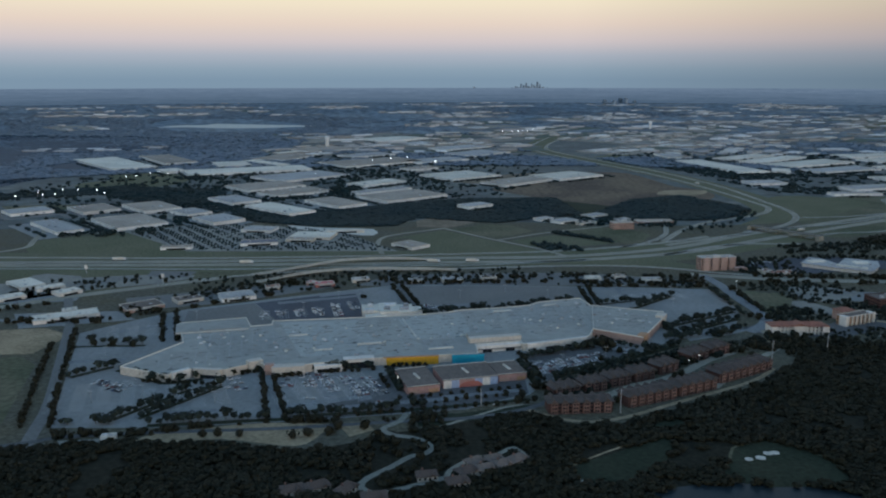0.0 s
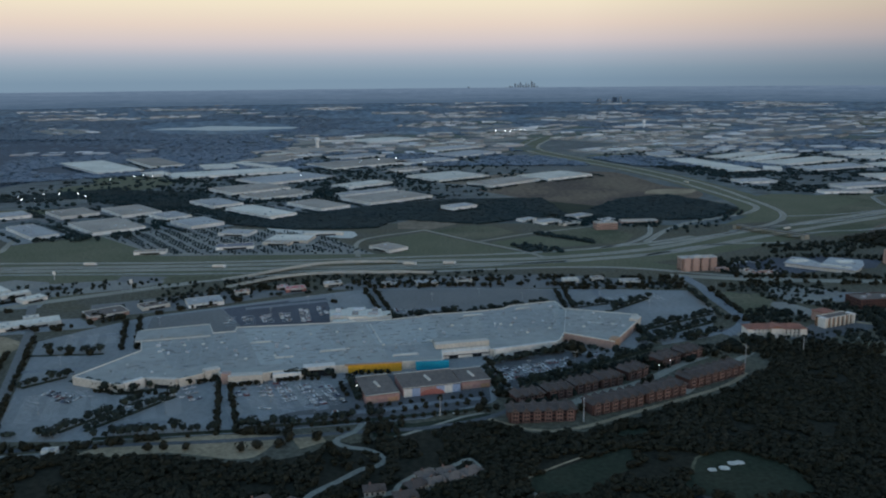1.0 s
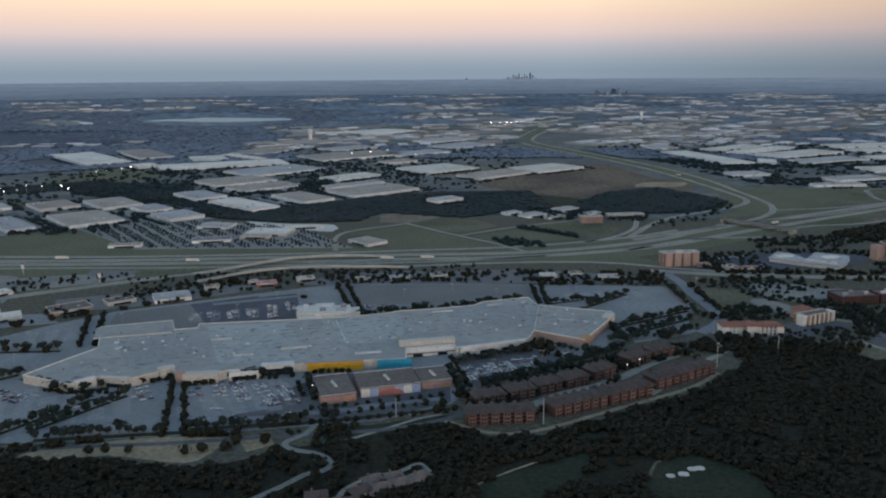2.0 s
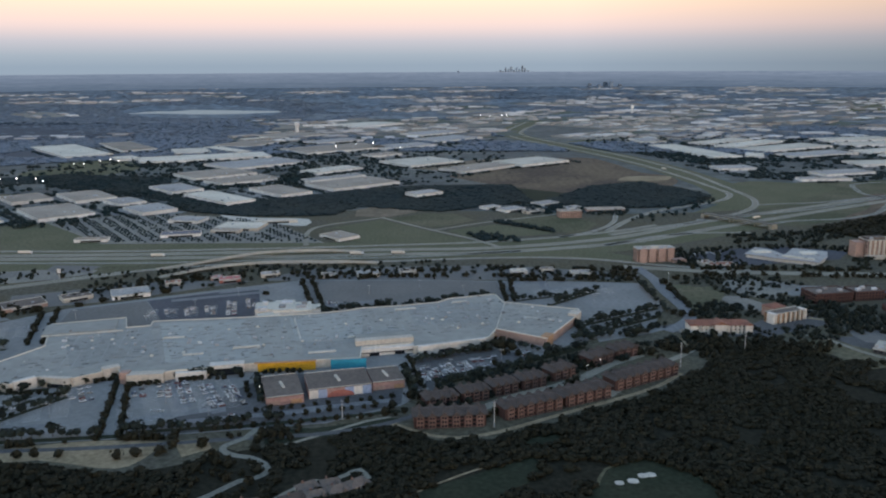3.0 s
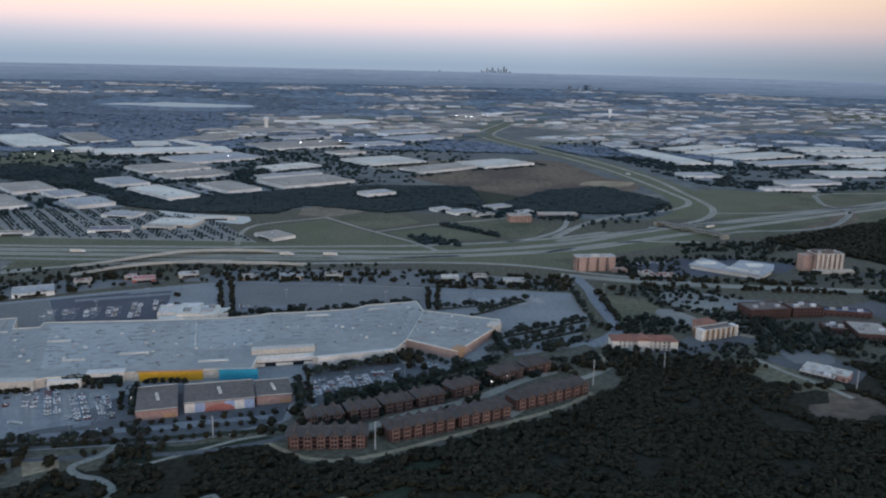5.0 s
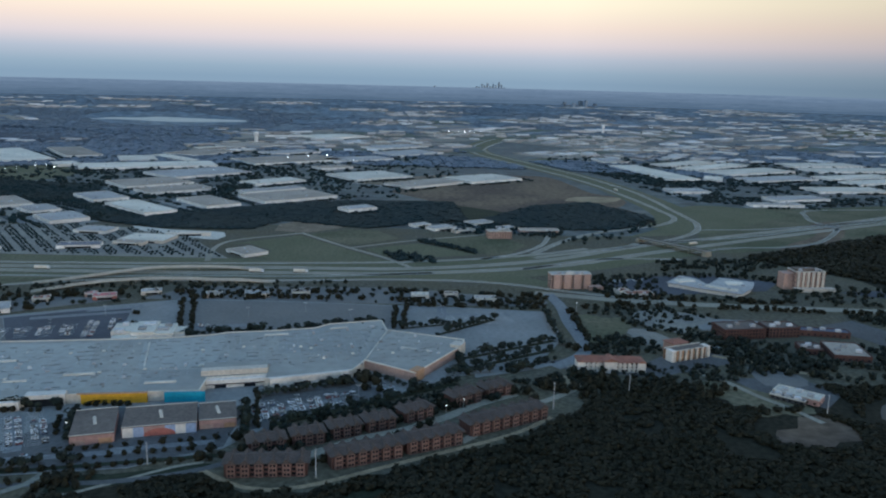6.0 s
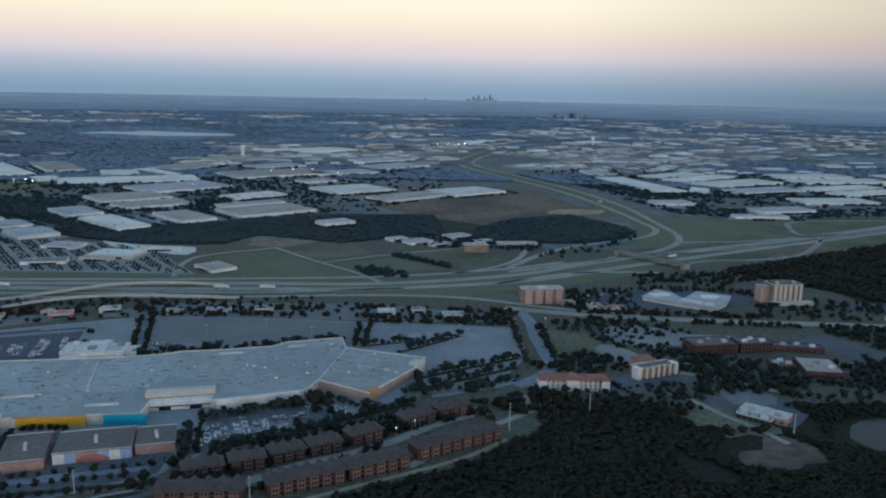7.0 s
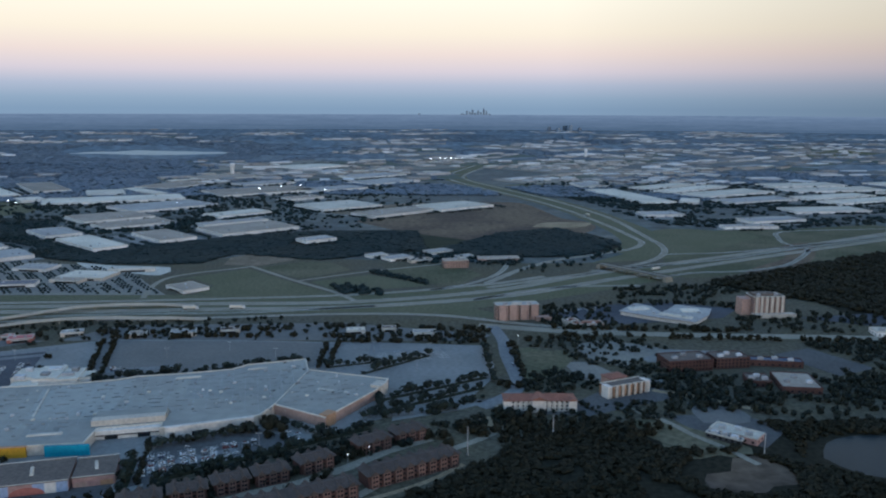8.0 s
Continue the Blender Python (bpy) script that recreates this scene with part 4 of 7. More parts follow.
def mall():
    m = thing("shopping_mall", Matrix.Identity(4), "sprawling single-storey mall with grey flat roof and cream walls", "mall")
    west = [(-256, 618), (-212, 599), (-197, 614), (-171, 611), (-157, 622), (-150, 632), (-137, 617), (-109, 622), (-102, 626), (-81, 630), (-55, 638), (-7, 645), (5, 647), (31, 650), (30, 674), (70, 684), (71, 675), (132, 697), (139, 717),
            (152, 795), (145, 826), (100, 811), (90, 799), (54, 788), (19, 781), (6, 773), (-24, 764), (-78, 755), (-160, 744), (-158, 732), (-177, 727), (-188, 755), (-246, 737), (-225, 680)]
    east = [(139, 717), (179, 691), (212, 750), (218, 772), (152, 795)]
    for poly, h, wall_m in ((west, TOP, WALL_CREAM), (east, TOP + 0.8, WALL_SALMON)):
        n = len(poly)
        part("roof", Geo().prism(poly, h - 0.4, h), ROOF_MALL, m, "grey membrane roof")
        for i in range(n):
            (x0, y0), (x1, y1) = poly[i], poly[(i + 1) % n]
            a, ln = math.degrees(math.atan2(y1 - y0, x1 - x0)), math.hypot(x1 - x0, y1 - y0)
            if {poly[i], poly[(i + 1) % n]} == {(139, 717), (152, 795)}:
                continue
            part("wall", Geo().box((x0 + x1) / 2, (y0 + y1) / 2, 0, h - 0.1, ln, 0.5, a), wall_m, m)
            part("parapet", Geo().box((x0 + x1) / 2, (y0 + y1) / 2, h - 0.08, h + 0.7, ln + 0.3, 0.9, a), ROOF_WHITE, m, "white coping")
    # step between roof heights, and low roof steps
    part("roof_step", Geo().box(-208, 711, TOP, TOP + 1.0, 64, 1.0, 14), TRIM, m, "pale stepped coping")
    part("roof_step", Geo().box(146, 756, TOP, TOP + 1.4, 79, 0.8, 80.5), TRIM, m, "pale stepped coping")
    part("raised_roof", Geo().box(-216, 727, TOP, TOP + 0.9, 58, 28, 16), ROOF_MALL, m)
    for x, y, lx, ly, a, h in ((-128, 700, 18, 2.5, 12, 1.0), (-62, 676, 22, 3, 12, 1.2), (36, 703, 40, 3, 12, 1.3), (60, 778, 20, 2.5, 14, 1.0), (110, 800, 16, 2.5, 18, 1.0), (-30, 724, 60, 1.4, 105, 0.8), (0, 664, 22, 3, 12, 1.0), (172, 748, 14, 2.5, -20, 1.2), (-100, 660, 16, 2.0, 12, 1.0)):
        part("roof_monitor", Geo().box(x, y, TOP, TOP + h, lx, ly, a, 0.92), TRIM, m, "long pale roof monitor")
    # shop fronts on the south side
    part("colour_wall", Geo().box(-23.5, 641.0, 0, 6.9, 43, 1.6, 7), WALL_YELLOW, m, "bright yellow painted wall")
    part("colour_coping", Geo().box(-24.5, 641.0, 6.9, 7.6, 46, 2.0, 7), WALL_ORANGE, m, "orange coping")
    part("colour_wall", Geo().box(22.6, 645.6, 0, 7.2, 27, 1.8, 6), WALL_TEAL, m, "bright teal painted wall")
    part("entrance_block", Geo().box(48.5, 678, 0, 6.2, 46, 8, 13), WALL_WHITE, m, "white projecting shop front")
    part("entrance_upper", Geo().box(47, 686, 0, 10.4, 47, 7, 13), WALL_CREAM, m, "cream raised upper wall")
    part("entrance_upper_roof", Geo().box(46, 695, TOP, 10.2, 47, 12, 13, 0.98), ROOF_MALL, m)
    part("canopy_band", Geo().box(49.6, 673.5, 2.8, 3.4, 45.6, 0.5, 13), METAL_DARK, m)
    part("entrance_block", Geo().box(-91.5, 627, 0, 6.0, 22, 8, 10), WALL_WHITE, m, "white projecting shop front")
    part("entrance_block", Geo().box(-67.5, 637, 0, 8.0, 25, 8, 11), WALL_WHITE, m, "white projecting shop front")
    # Flat dark slab on the white front; no recess is cut.
    part("dark_recess", Geo().box(-67, 632.6, 0, 5.2, 24, 0.6, 11), GLASS, m)
    part("entrance_block", Geo().box(-122, 619, 0, 7.6, 26, 8, 8), WALL_CREAM, m, "cream entrance block")
    part("entrance_gable", Geo().box(-151, 628, 0, 9.0, 12, 7, 35), WALL_CREAM, m, "cream entrance tower")
    part("entrance_gable", Geo().box(-137, 619, 0, 8.6, 7, 6, 8), WALL_SALMON, m, "salmon entrance tower")
    part("entrance_block", Geo().box(-184, 611, 0, 7.6, 22, 4, -6), WALL_CREAM, m, "cream projecting shop front")
    part("entrance_block", Geo().box(-204, 606, 0, 8.2, 15, 4, 45), WALL_WHITE, m, "white projecting shop front")
    part("entrance_block", Geo().box(102, 684, 0, 7.4, 58, 3, 20), WALL_WHITE, m, "white projecting shop front")
    part("corner_tower", Geo().box(212, 757, 0, 9.4, 12, 9, 66), WALL_CREAM, m, "cream corner tower")
    part("corner_tower", Geo().box(180, 697, 0, 8.8, 10, 7, 60), WALL_ORANGE, m, "orange corner tower")
    for x, y, lx, ly, h in ((-71, 788, 17, 26, 6.6), (-53, 788, 18, 34, 7.4), (-36, 788, 15, 30, 6.2), (-24.5, 790, 9, 18, 5.2), (-64, 769, 20, 12, 4.6)):
        part("north_block", Geo().box(x, y, 0, h, lx, ly, 8), WALL_WHITE, m, "white low service block")
        part("north_roof", Geo().box(x, y, h, h + 0.4, lx + 0.5, ly + 0.5, 8), ROOF_WHITE, m, "white roof")
        part("north_parapet", Geo().box(x + 0.14 * ly / 2, y - 0.99 * ly / 2, h + 0.4, h + 1.1, lx, 0.5, 8), TRIM, m)
    for x, y, lx, ly, h in ((-71, 776, 8, 5, 1.8), (-52, 796, 10, 6, 1.5), (-54, 782, 6, 7, 2), (-37, 784, 9, 4, 1.5), (-72, 794, 5, 4, 2.2), (-36, 796, 5, 6, 1.9)):
        part("roof_unit", Geo().box(x, y, 6.2, 7.6 + h, lx, ly, 8), METAL_UNIT, m)
    # bays of doors and shop windows
    for x, y, w, a in ((-121.5, 614.8, 10, 8), (-91, 622.8, 14, 10), (-184, 608.8, 12, -6), (40, 671.8, 8, 13), (60, 676.4, 8, 13), (96, 680, 10, 20), (114, 686.6, 10, 20)):
        part("shop_window", Geo().box(x, y, 0, 3.0, w, 0.4, a), GLASS, m)
    # plant on the roof
    rng = random.Random(5)
    units = [Geo().box(0, 0, 0, 1.0, 2.2, 1.5).box(0.3, 0, 1.0, 1.3, 1.0, 1.0, 0, 0.8).mesh("roof_unit", METAL_UNIT), Geo().box(0, 0, 0, 1.3, 3.4, 1.7).box(-0.8, 0, 1.3, 1.6, 1.2, 1.2, 0, 0.8).mesh("roof_unit", METAL_UNIT),
             Geo().box(0, 0, 0, 0.4, 1.3, 1.3).box(0, 0, 0.4, 0.7, 1.0, 1.0, 0, 0.5).mesh("skylight", TRIM), Geo().box(0, 0, 0, 0.35, 4.2, 0.5).mesh("duct", METAL_DULL), Geo().box(0, 0, 0, 0.6, 1.6, 1.2).mesh("vent", METAL_DULL)]
    inner = [(-236, 626), (-212, 610), (-152, 640), (-100, 636), (0, 660), (30, 700), (125, 708), (196, 715), (208, 762), (140, 814), (90, 788), (-70, 745), (-150, 734), (-175, 718), (-225, 722), (-212, 678)]
    made = 0
    while made < 260:
        x, y = rng.uniform(-245, 210), rng.uniform(605, 825)
        if not inside(x, y, inner):
            continue
        k = rng.choice((0, 0, 1, 2, 3, 3, 3, 3, 4, 4, 4, 3))
        ob = part(units[k].name.split(".")[0], units[k], None, m)
        base = TOP + 0.8 if inside(x, y, east) else (TOP + 0.9 if abs((x + 216) * 0.96 + (y - 727) * 0.28) < 28 and abs((y - 727) * 0.96 - (x + 216) * 0.28) < 13 else TOP)
        ob.matrix_local = pose(x, y, base, 0, 0, 13 + rng.choice((0, 0, 0, 0, 90))) @ Matrix.Scale(rng.uniform(0.75, 1.2), 4)
        made += 1
    # large white skylights
    lights = Geo().box(0, 0, 0, 0.5, 2.6, 2.6).box(0, 0, 0.5, 0.9, 2.4, 2.4, 0, 0.6).mesh("skylight", ROOF_WHITE)
    for x, y in ((-192.5, 693), (-177, 696), (-162, 700), (-131, 657), (-108.5, 664), (-49.6, 681), (-87.6, 721), (-65, 728), (-104, 689), (-207, 681), (107, 722), (85, 748), (128.6, 734), (94, 745), (10, 735), (40, 745), (-20, 690), (160, 735), (188, 742)):
        part("skylight", lights, None, m, "white domed skylight").matrix_local = pose(x, y, TOP + (0.8 if x > 150 else 0), 0, 0, 13)
    # areas of newer and older membrane
    for rank, (poly, mm) in enumerate((([(-152, 738), (-80, 748), (-48, 652), (-115, 641)], ROOF_PALE), ([(-42, 752), (20, 775), (28, 700), (-25, 691)], ROOF_PALE), ([(-216, 697), (-169, 708), (-158, 728), (-128, 665), (-182, 630)], ROOF_DULL),
                                       ([(62, 786), (100, 806), (140, 790), (132, 740), (70, 730)], ROOF_DULL), ([(-20, 686), (26, 694), (26, 660), (-12, 652)], ROOF_DULL))):
        part("membrane_panel", Geo().prism(poly, TOP, TOP + 0.03 + 0.004 * rank), mm, m)
    # pipes and low ducts in rows along the bays
    pipes = Geo()
    for row in range(-9, 12):
        u = -230.0
        while u < 215:
            u += rng.uniform(3, 26)
            ln = rng.choice((1.6, 2.4, 3.5, 5.0, 8.0))
            v = row * 9.0 + rng.uniform(-1.5, 1.5)
            x, y = u - v * 0.2, 712 + u * 0.2 + v
            if inside(x, y, inner):
                pipes.box(x, y, TOP + 0.06, TOP + (1.15 if inside(x, y, east) else 0.42), ln, 0.32, 12)
    part("roof_pipework", pipes, METAL_DULL, m, "dull metal pipes and low ducts")["kind"] = "stuff"
    # membrane seams
    seams = Geo()
    for i in range(-26, 24):
        x = i * 9.0
        for y in range(620, 815, 13):
            px, py = x - (y - 700) * 0.22, y + x * 0.2
            if inside(px, py, inner):
                seams.box(px, py, TOP, TOP + 0.05, 0.22, 13.0, 13)
    part("membrane_seams", seams, SEAM, m)["kind"] = "stuff"


def annex():
    a = thing("mall_annex", Matrix.Identity(4), "brown-roofed annex of three halls with mural walls", "cinema")
    for x, y, lx, ly, ang, h in ((-18.5, 596.5, 25, 40, 17, 6.0), (19, 607.5, 44, 32, 15, 6.5), (52.5, 617.5, 23, 28, 15, 5.8)):
        part("hall", Geo().box(x, y, 0, h, lx, ly, ang), WALL_PINK, a)
        part("roof", Geo().box(x, y, h, h + 0.5, lx + 0.5, ly + 0.5, ang), ROOF_BROWN, a, "brown gravel roof")
        c, s = math.cos(radians(ang)), math.sin(radians(ang))
        for i in range(4):
            dx, dy = (-0.5 + i * 0.4), 5 - i * 3.0
            part("skylight", Geo().box(x + c * dx - s * dy, y + s * dx + c * dy, h + 0.5, h + 1.6, 2.2, 2.4, ang, 0.6), TRIM, a, "pale ridge skylight")
        for side in (-1, 1):
            part("coping", Geo().box(x + s * ly / 2 * side, y - c * ly / 2 * side, h + 0.5, h + 0.9, lx + 0.5, 0.4, ang), TRIM, a)
    # mural panels on the south fronts
    def front(x, y, ang, ly, u, w, z0, z1, m, proud=0.12):
        c, s = math.cos(radians(ang)), math.sin(radians(ang))
        part("mural_panel", Geo().box(x + c * u + s * (ly / 2 + proud), y + s * u - c * (ly / 2 + proud), z0, z1, w, 0.25, ang), m, a)
    for i, m in enumerate((WALL_WHITE, WALL_BLUE, WALL_PINK, WALL_PINK, WALL_BLUE, WALL_WHITE, WALL_BLUE)):
        front(19, 607.5, 15, 32, -18.6 + i * 6.2, 6.2, 0.2, 6.4, m)
    for i, m in enumerate((WALL_SALMON, WALL_PINK, WALL_ORANGE)):
        front(-18.5, 596.5, 17, 40, -7.6 + i * 7.6, 7.6, 0.2, 3.6, m)
        front(52.5, 617.5, 15, 28, -7 + i * 7, 7, 0.2, 3.4, m)
    c, s = math.cos(radians(15)), math.sin(radians(15))
    disc = [(0.0 + 9.5 * math.cos(math.pi * i / 16), 0.3 + 4.6 * math.sin(math.pi * i / 16)) for i in range(17)]
    g = Geo()
    for off in (-0.05, 0.12):
        g.v += [(19 + c * u + s * (16.4 + off), 607.5 + s * u - c * (16.4 + off), z) for u, z in disc]
    g.f = [tuple(range(17))[::-1], tuple(range(17, 34))] + [(i, (i + 1) % 17, 17 + (i + 1) % 17, 17 + i) for i in range(17)]
    part("mural_disc", g, WALL_RED, a, "red half disc of the mural")


mall()
annex()


# ---- warehouses ----
FOOTPRINTS = []


def warehouse(x, y, lx, ly, ang, h=6.0, roof=ROOF_GREY, wall=WALL_CONC, label="long pale concrete warehouse with flat roof", docks=True):
    FOOTPRINTS.append((x, y, lx / 2 + 6, ly / 2 + 6, ang))
    k = shrink(math.hypot(x - MID_X, y - MID_Y))
    w = thing("warehouse", pose(x, y, land_z(x, y), 0, 0, ang), label, "warehouse", "warehouses of the business park")
    h *= k
    part("wall", Geo().box(0, 0, -2, h, lx, ly), wall, w)
    part("roof", Geo().box(0, 0, h + 0.02, h + 0.3, lx - 0.8, ly - 0.8), roof, w)
    for s in (-1, 1):
        part("parapet", Geo().box(0, s * (ly / 2 - 0.2), h, h + 0.8 * k, lx + 0.2, 0.6), TRIM, w)
        part("parapet", Geo().box(s * (lx / 2 - 0.2), 0, h, h + 0.8 * k, 0.6, ly - 1.0), TRIM, w)
    rng = random.Random(int(x * 7 + y))
    unit = Geo().box(0, 0, 0, 1.6 * k, 3.5, 2.4).mesh("roof_unit", METAL_UNIT)
    for _ in range(4):
        part("roof_unit", unit, None, w).matrix_local = pose(rng.uniform(-0.45, 0.45) * lx, rng.uniform(-0.42, 0.42) * ly, h + 0.3)
    if docks:
        door = Geo().box(0, 0, 0.8, 3.0 * k, 5.0, 0.3).mesh("dock_door", METAL_UNIT)
        n = min(6, int(lx / 26))
        for i in range(n):
            part("dock_door", door, None, w).matrix_local = pose(-lx / 2 + (i + 0.5) * lx / n, -ly / 2 - 0.12, 0)
    return w


WHITE_SHED, TAN_SHED = "long warehouse with white membrane roof", "warehouse with tan gravel roof and white walls"
for x, y, lx, ly, ang, kind in (
        (-912, 2263, 350, 118, -51, "w"), (-802, 2378, 270, 90, -55, "t"), (-498, 2086, 310, 112, 24, "w"), (-579, 2239, 120, 90, -66, "w"), (-492, 2275, 190, 40, -47, "w"),
        (-342, 1957, 196, 130, 45, "g"), (-386, 1769, 137, 110, 42, "t"), (-306, 1676, 131, 76, 42, "t"), (-402, 1563, 97, 61, -47, "g"), (-293, 1453, 143, 56, -45, "w"),
        (-202, 1529, 115, 64, -48, "t"), (-80, 1620, 150, 104, 40, "t"), (-126, 1698, 131, 36, 40, "g"), (-147, 1830, 126, 60, 45, "w"), (-531, 1473, 107, 69, -49, "t"),
        (-513, 1317, 121, 82, -49, "t"), (-610, 1270, 127, 40, -47, "g"), (-627, 1451, 84, 66, -48, "t"), (-441, 1414, 66, 46, -45, "g"), (-373, 1342, 75, 58, -47, "g"),
        (-733, 1425, 71, 60, 42, "g"), (43, 1973, 150, 130, 38, "w"), (171, 1857, 166, 77, 45, "t"), (61, 1494, 57, 36, 38, "g"), (300, 1970, 150, 105, 38, "w"),
        (936, 2413, 260, 170, 39, "w"), (1016, 2262, 270, 96, 30, "w"), (1335, 2433, 270, 240, 12, "w"), (1280, 2139, 260, 170, 24, "w"), (1029, 2101, 204, 76, 24, "g"),
        (745, 2190, 320, 80, -75, "w"), (727, 1833, 83, 56, 10, "g"), (1105, 1908, 175, 80, 8, "w"), (922, 1745, 125, 54, 18, "g"), (842, 1651, 102, 29, 4, "g"),
        (866, 2079, 80, 44, 70, "w"), (716, 2440, 70, 33, 45, "w"), (-401, 2732, 190, 150, 44, "t"), (-471, 2443, 180, 120, 70, "t"), (-199, 2298, 260, 150, 38, "t"),
        (-184, 3148, 229, 160, 44, "w"), (111, 2584, 190, 120, 50, "g"), (701, 2493, 122, 76, -85, "g"), (1523, 2234, 200, 150, 15, "w"), (1645, 2488, 240, 180, 15, "w"),
        (-691, 2077, 76, 55, -51, "w"), (-20, 2356, 180, 90, 38, "g"), (-234, 2518, 160, 90, 40, "g"), (61, 2803, 200, 110, 45, "g"), (-61, 2133, 90, 50, 38, "t")):
    rows = 2 if x > 900 and ly > 140 else 1
    for i in range(rows):
        off = (i - (rows - 1) / 2) * ly * 0.56
        warehouse(x - off * math.sin(radians(ang)), y + off * math.cos(radians(ang)), lx * (1 - 0.12 * i), ly / (1 if rows == 1 else 2.6), ang, 4.8, {"w": ROOF_WHITE, "t": ROOF_TAN, "g": ROOF_GREY}[kind], label={"w": WHITE_SHED, "t": TAN_SHED, "g": "long pale concrete warehouse with grey roof"}[kind])


for rank, (x, y, a, b, ang) in enumerate(FOOTPRINTS):
    c, n = math.cos(radians(ang)), math.sin(radians(ang))
    rim = [(sx * (a + 10), sy * (b + 16) - 8) for sx, sy in ((-1, -1), (1, -1), (1, 1), (-1, 1))]
    patch("pavement", [(x + c * p - n * q, y + n * p + c * q) for p, q in rim], 0.064 + 0.0006 * rank, (LOT_PALE, ASPHALT_OLD, LOT_NORTH)[rank % 3], "worn pale yard round a warehouse", "yard", 0.05, True)


# ---- buildings with storeys ----
def windows(parent, lx, ly, h, floors, bays, end_bays, w=1.7, tall=1.5, sill=1.0, material=None, sides=(-1, 1)):
    """Rows of panes, each an object of its own, set proud of the wall."""
    pane = Geo().box(0, 0, 0, tall, w, 0.16).mesh("window", material or GLASS)
    step = h / floors
    for f in range(floors):
        for s in sides:
            for i in range(bays):
                part("window", pane, None, parent).matrix_local = pose(-lx / 2 + (i + 0.5) * lx / bays, s * (ly / 2 + 0.04), f * step + sill)
        for s in (-1, 1):
            for i in range(end_bays):
                part("window", pane, None, parent).matrix_local = pose(s * (lx / 2 + 0.04), -ly / 2 + (i + 0.5) * ly / end_bays, f * step + sill, 0, 0, 90)


def slab_block(name, x, y, lx, ly, ang, h, floors, bays, end_bays, wall, roof, label, category, pilasters=None):
    b = thing(name, pose(x, y, 0, 0, 0, ang), label, category)
    part("wall", Geo().box(0, 0, 0, h, lx, ly), wall, b)
    part("roof", Geo().box(0, 0, h, h + 0.3, lx - 0.8, ly - 0.8), roof, b)
    for s in (-1, 1):
        part("parapet", Geo().box(0, s * (ly / 2 - 0.15), h, h + 1.0, lx + 0.4, 0.6), wall if wall == BRICK_DARK else TRIM, b)
        part("parapet", Geo().box(s * (lx / 2 - 0.15), 0, h, h + 1.0, 0.6, ly - 0.9), wall if wall == BRICK_DARK else TRIM, b)
    windows(b, lx, ly, h, floors, bays, end_bays, sides=(-1,))
    if pilasters:
        n, m, wide, proud = pilasters
        for s in (-1, 1):
            for i in range(n):
                part("bay", Geo().box(-lx / 2 + (i + 0.5) * lx / n + wide * 0.1, s * (ly / 2 + proud / 2), 0, h + 0.6, wide, proud), m, b)
    unit = Geo().box(0, 0, 0, 2.2, 4.5, 3.0).box(0.5, 0, 2.2, 2.6, 2, 2, 0, 0.8).mesh("roof_unit", METAL_UNIT)
    for i in range(3):
        part("roof_unit", unit, None, b).matrix_local = pose((i - 1) * lx * 0.28, ((i % 2) - 0.5) * ly * 0.3, h + 0.3)
    return b


hotel = slab_block("hotel", 341, 989, 45, 14, 8, 15.5, 6, 16, 4, WALL_SALMON, ROOF_GREY, "six-storey salmon stucco hotel with projecting bays", "hotel", (4, WALL_SALMON, 7.0, 1.6))
part("penthouse", Geo().box(0, 0, 15.8, 17.6, 10, 6), TRIM, hotel)
part("lobby", Geo().box(26, -11, 0, 4, 16, 9), WALL_SALMON, hotel)
hotel = slab_block("hotel", 610, 1006, 34, 20, 4, 21, 8, 11, 6, WALL_SALMON, ROOF_BROWN, "eight-storey salmon tower hotel with vertical bays", "hotel", (6, WALL_CREAM, 2.6, 0.9))
part("penthouse", Geo().box(-3, 2, 21.3, 23.6, 24, 11), ROOF_BROWN, hotel, "brown penthouse")
part("podium", Geo().box(4, -13, 0, 4, 46, 9), WALL_CREAM, hotel, "cream low podium")
part("lower_wing", Geo().box(-22, 4, 0, 18, 10, 15), WALL_SALMON, hotel)
office = slab_block("office_building", 468, 824, 40, 24, 10, 9.0, 3, 15, 7, BRICK_DARK, ROOF_BROWN, "dark red brick office with flat brown roof", "office", (13, BRICK_DARK, 1.2, 0.5))
office = slab_block("office_building", 507, 830, 30, 20, 8, 8.5, 3, 9, 4, BRICK_DARK, ROOF_BROWN, "dark red brick office wing", "office")
slab_block("low_building", 514, 783, 18, 20, -8, 4.2, 1, 4, 4, BRICK_DARK, ROOF_BROWN, "low brick building with brown flat roof", "building")
slab_block("low_building", 542, 776, 30, 38, -8, 4.5, 1, 6, 6, BRICK_DARK, ROOF_TAN, "low brick hall with tan flat roof", "building")
slab_block("low_building", 548, 830, 44, 12, -10, 4.5, 1, 8, 2, BRICK_DARK, BLUE_ROOF, "long low brick building with dark blue roof", "building")
shed = slab_block("workshop", 457, 674, 32, 14, -40, 4.2, 1, 6, 2, WALL_PINK, ROOF_WHITE, "low workshop with white metal roof", "workshop")
slab_block("workshop", 447, 668, 24, 5, -40, 3.2, 1, 6, 1, METAL_DARK, BLUE_ROOF, "dark low lean-to with blue roof", "workshop")
slab_block("store", 700, 925, 30, 18, -4, 4.5, 1, 6, 3, WALL_CONC, ROOF_WHITE, "pale low store beside the arterial road", "store")


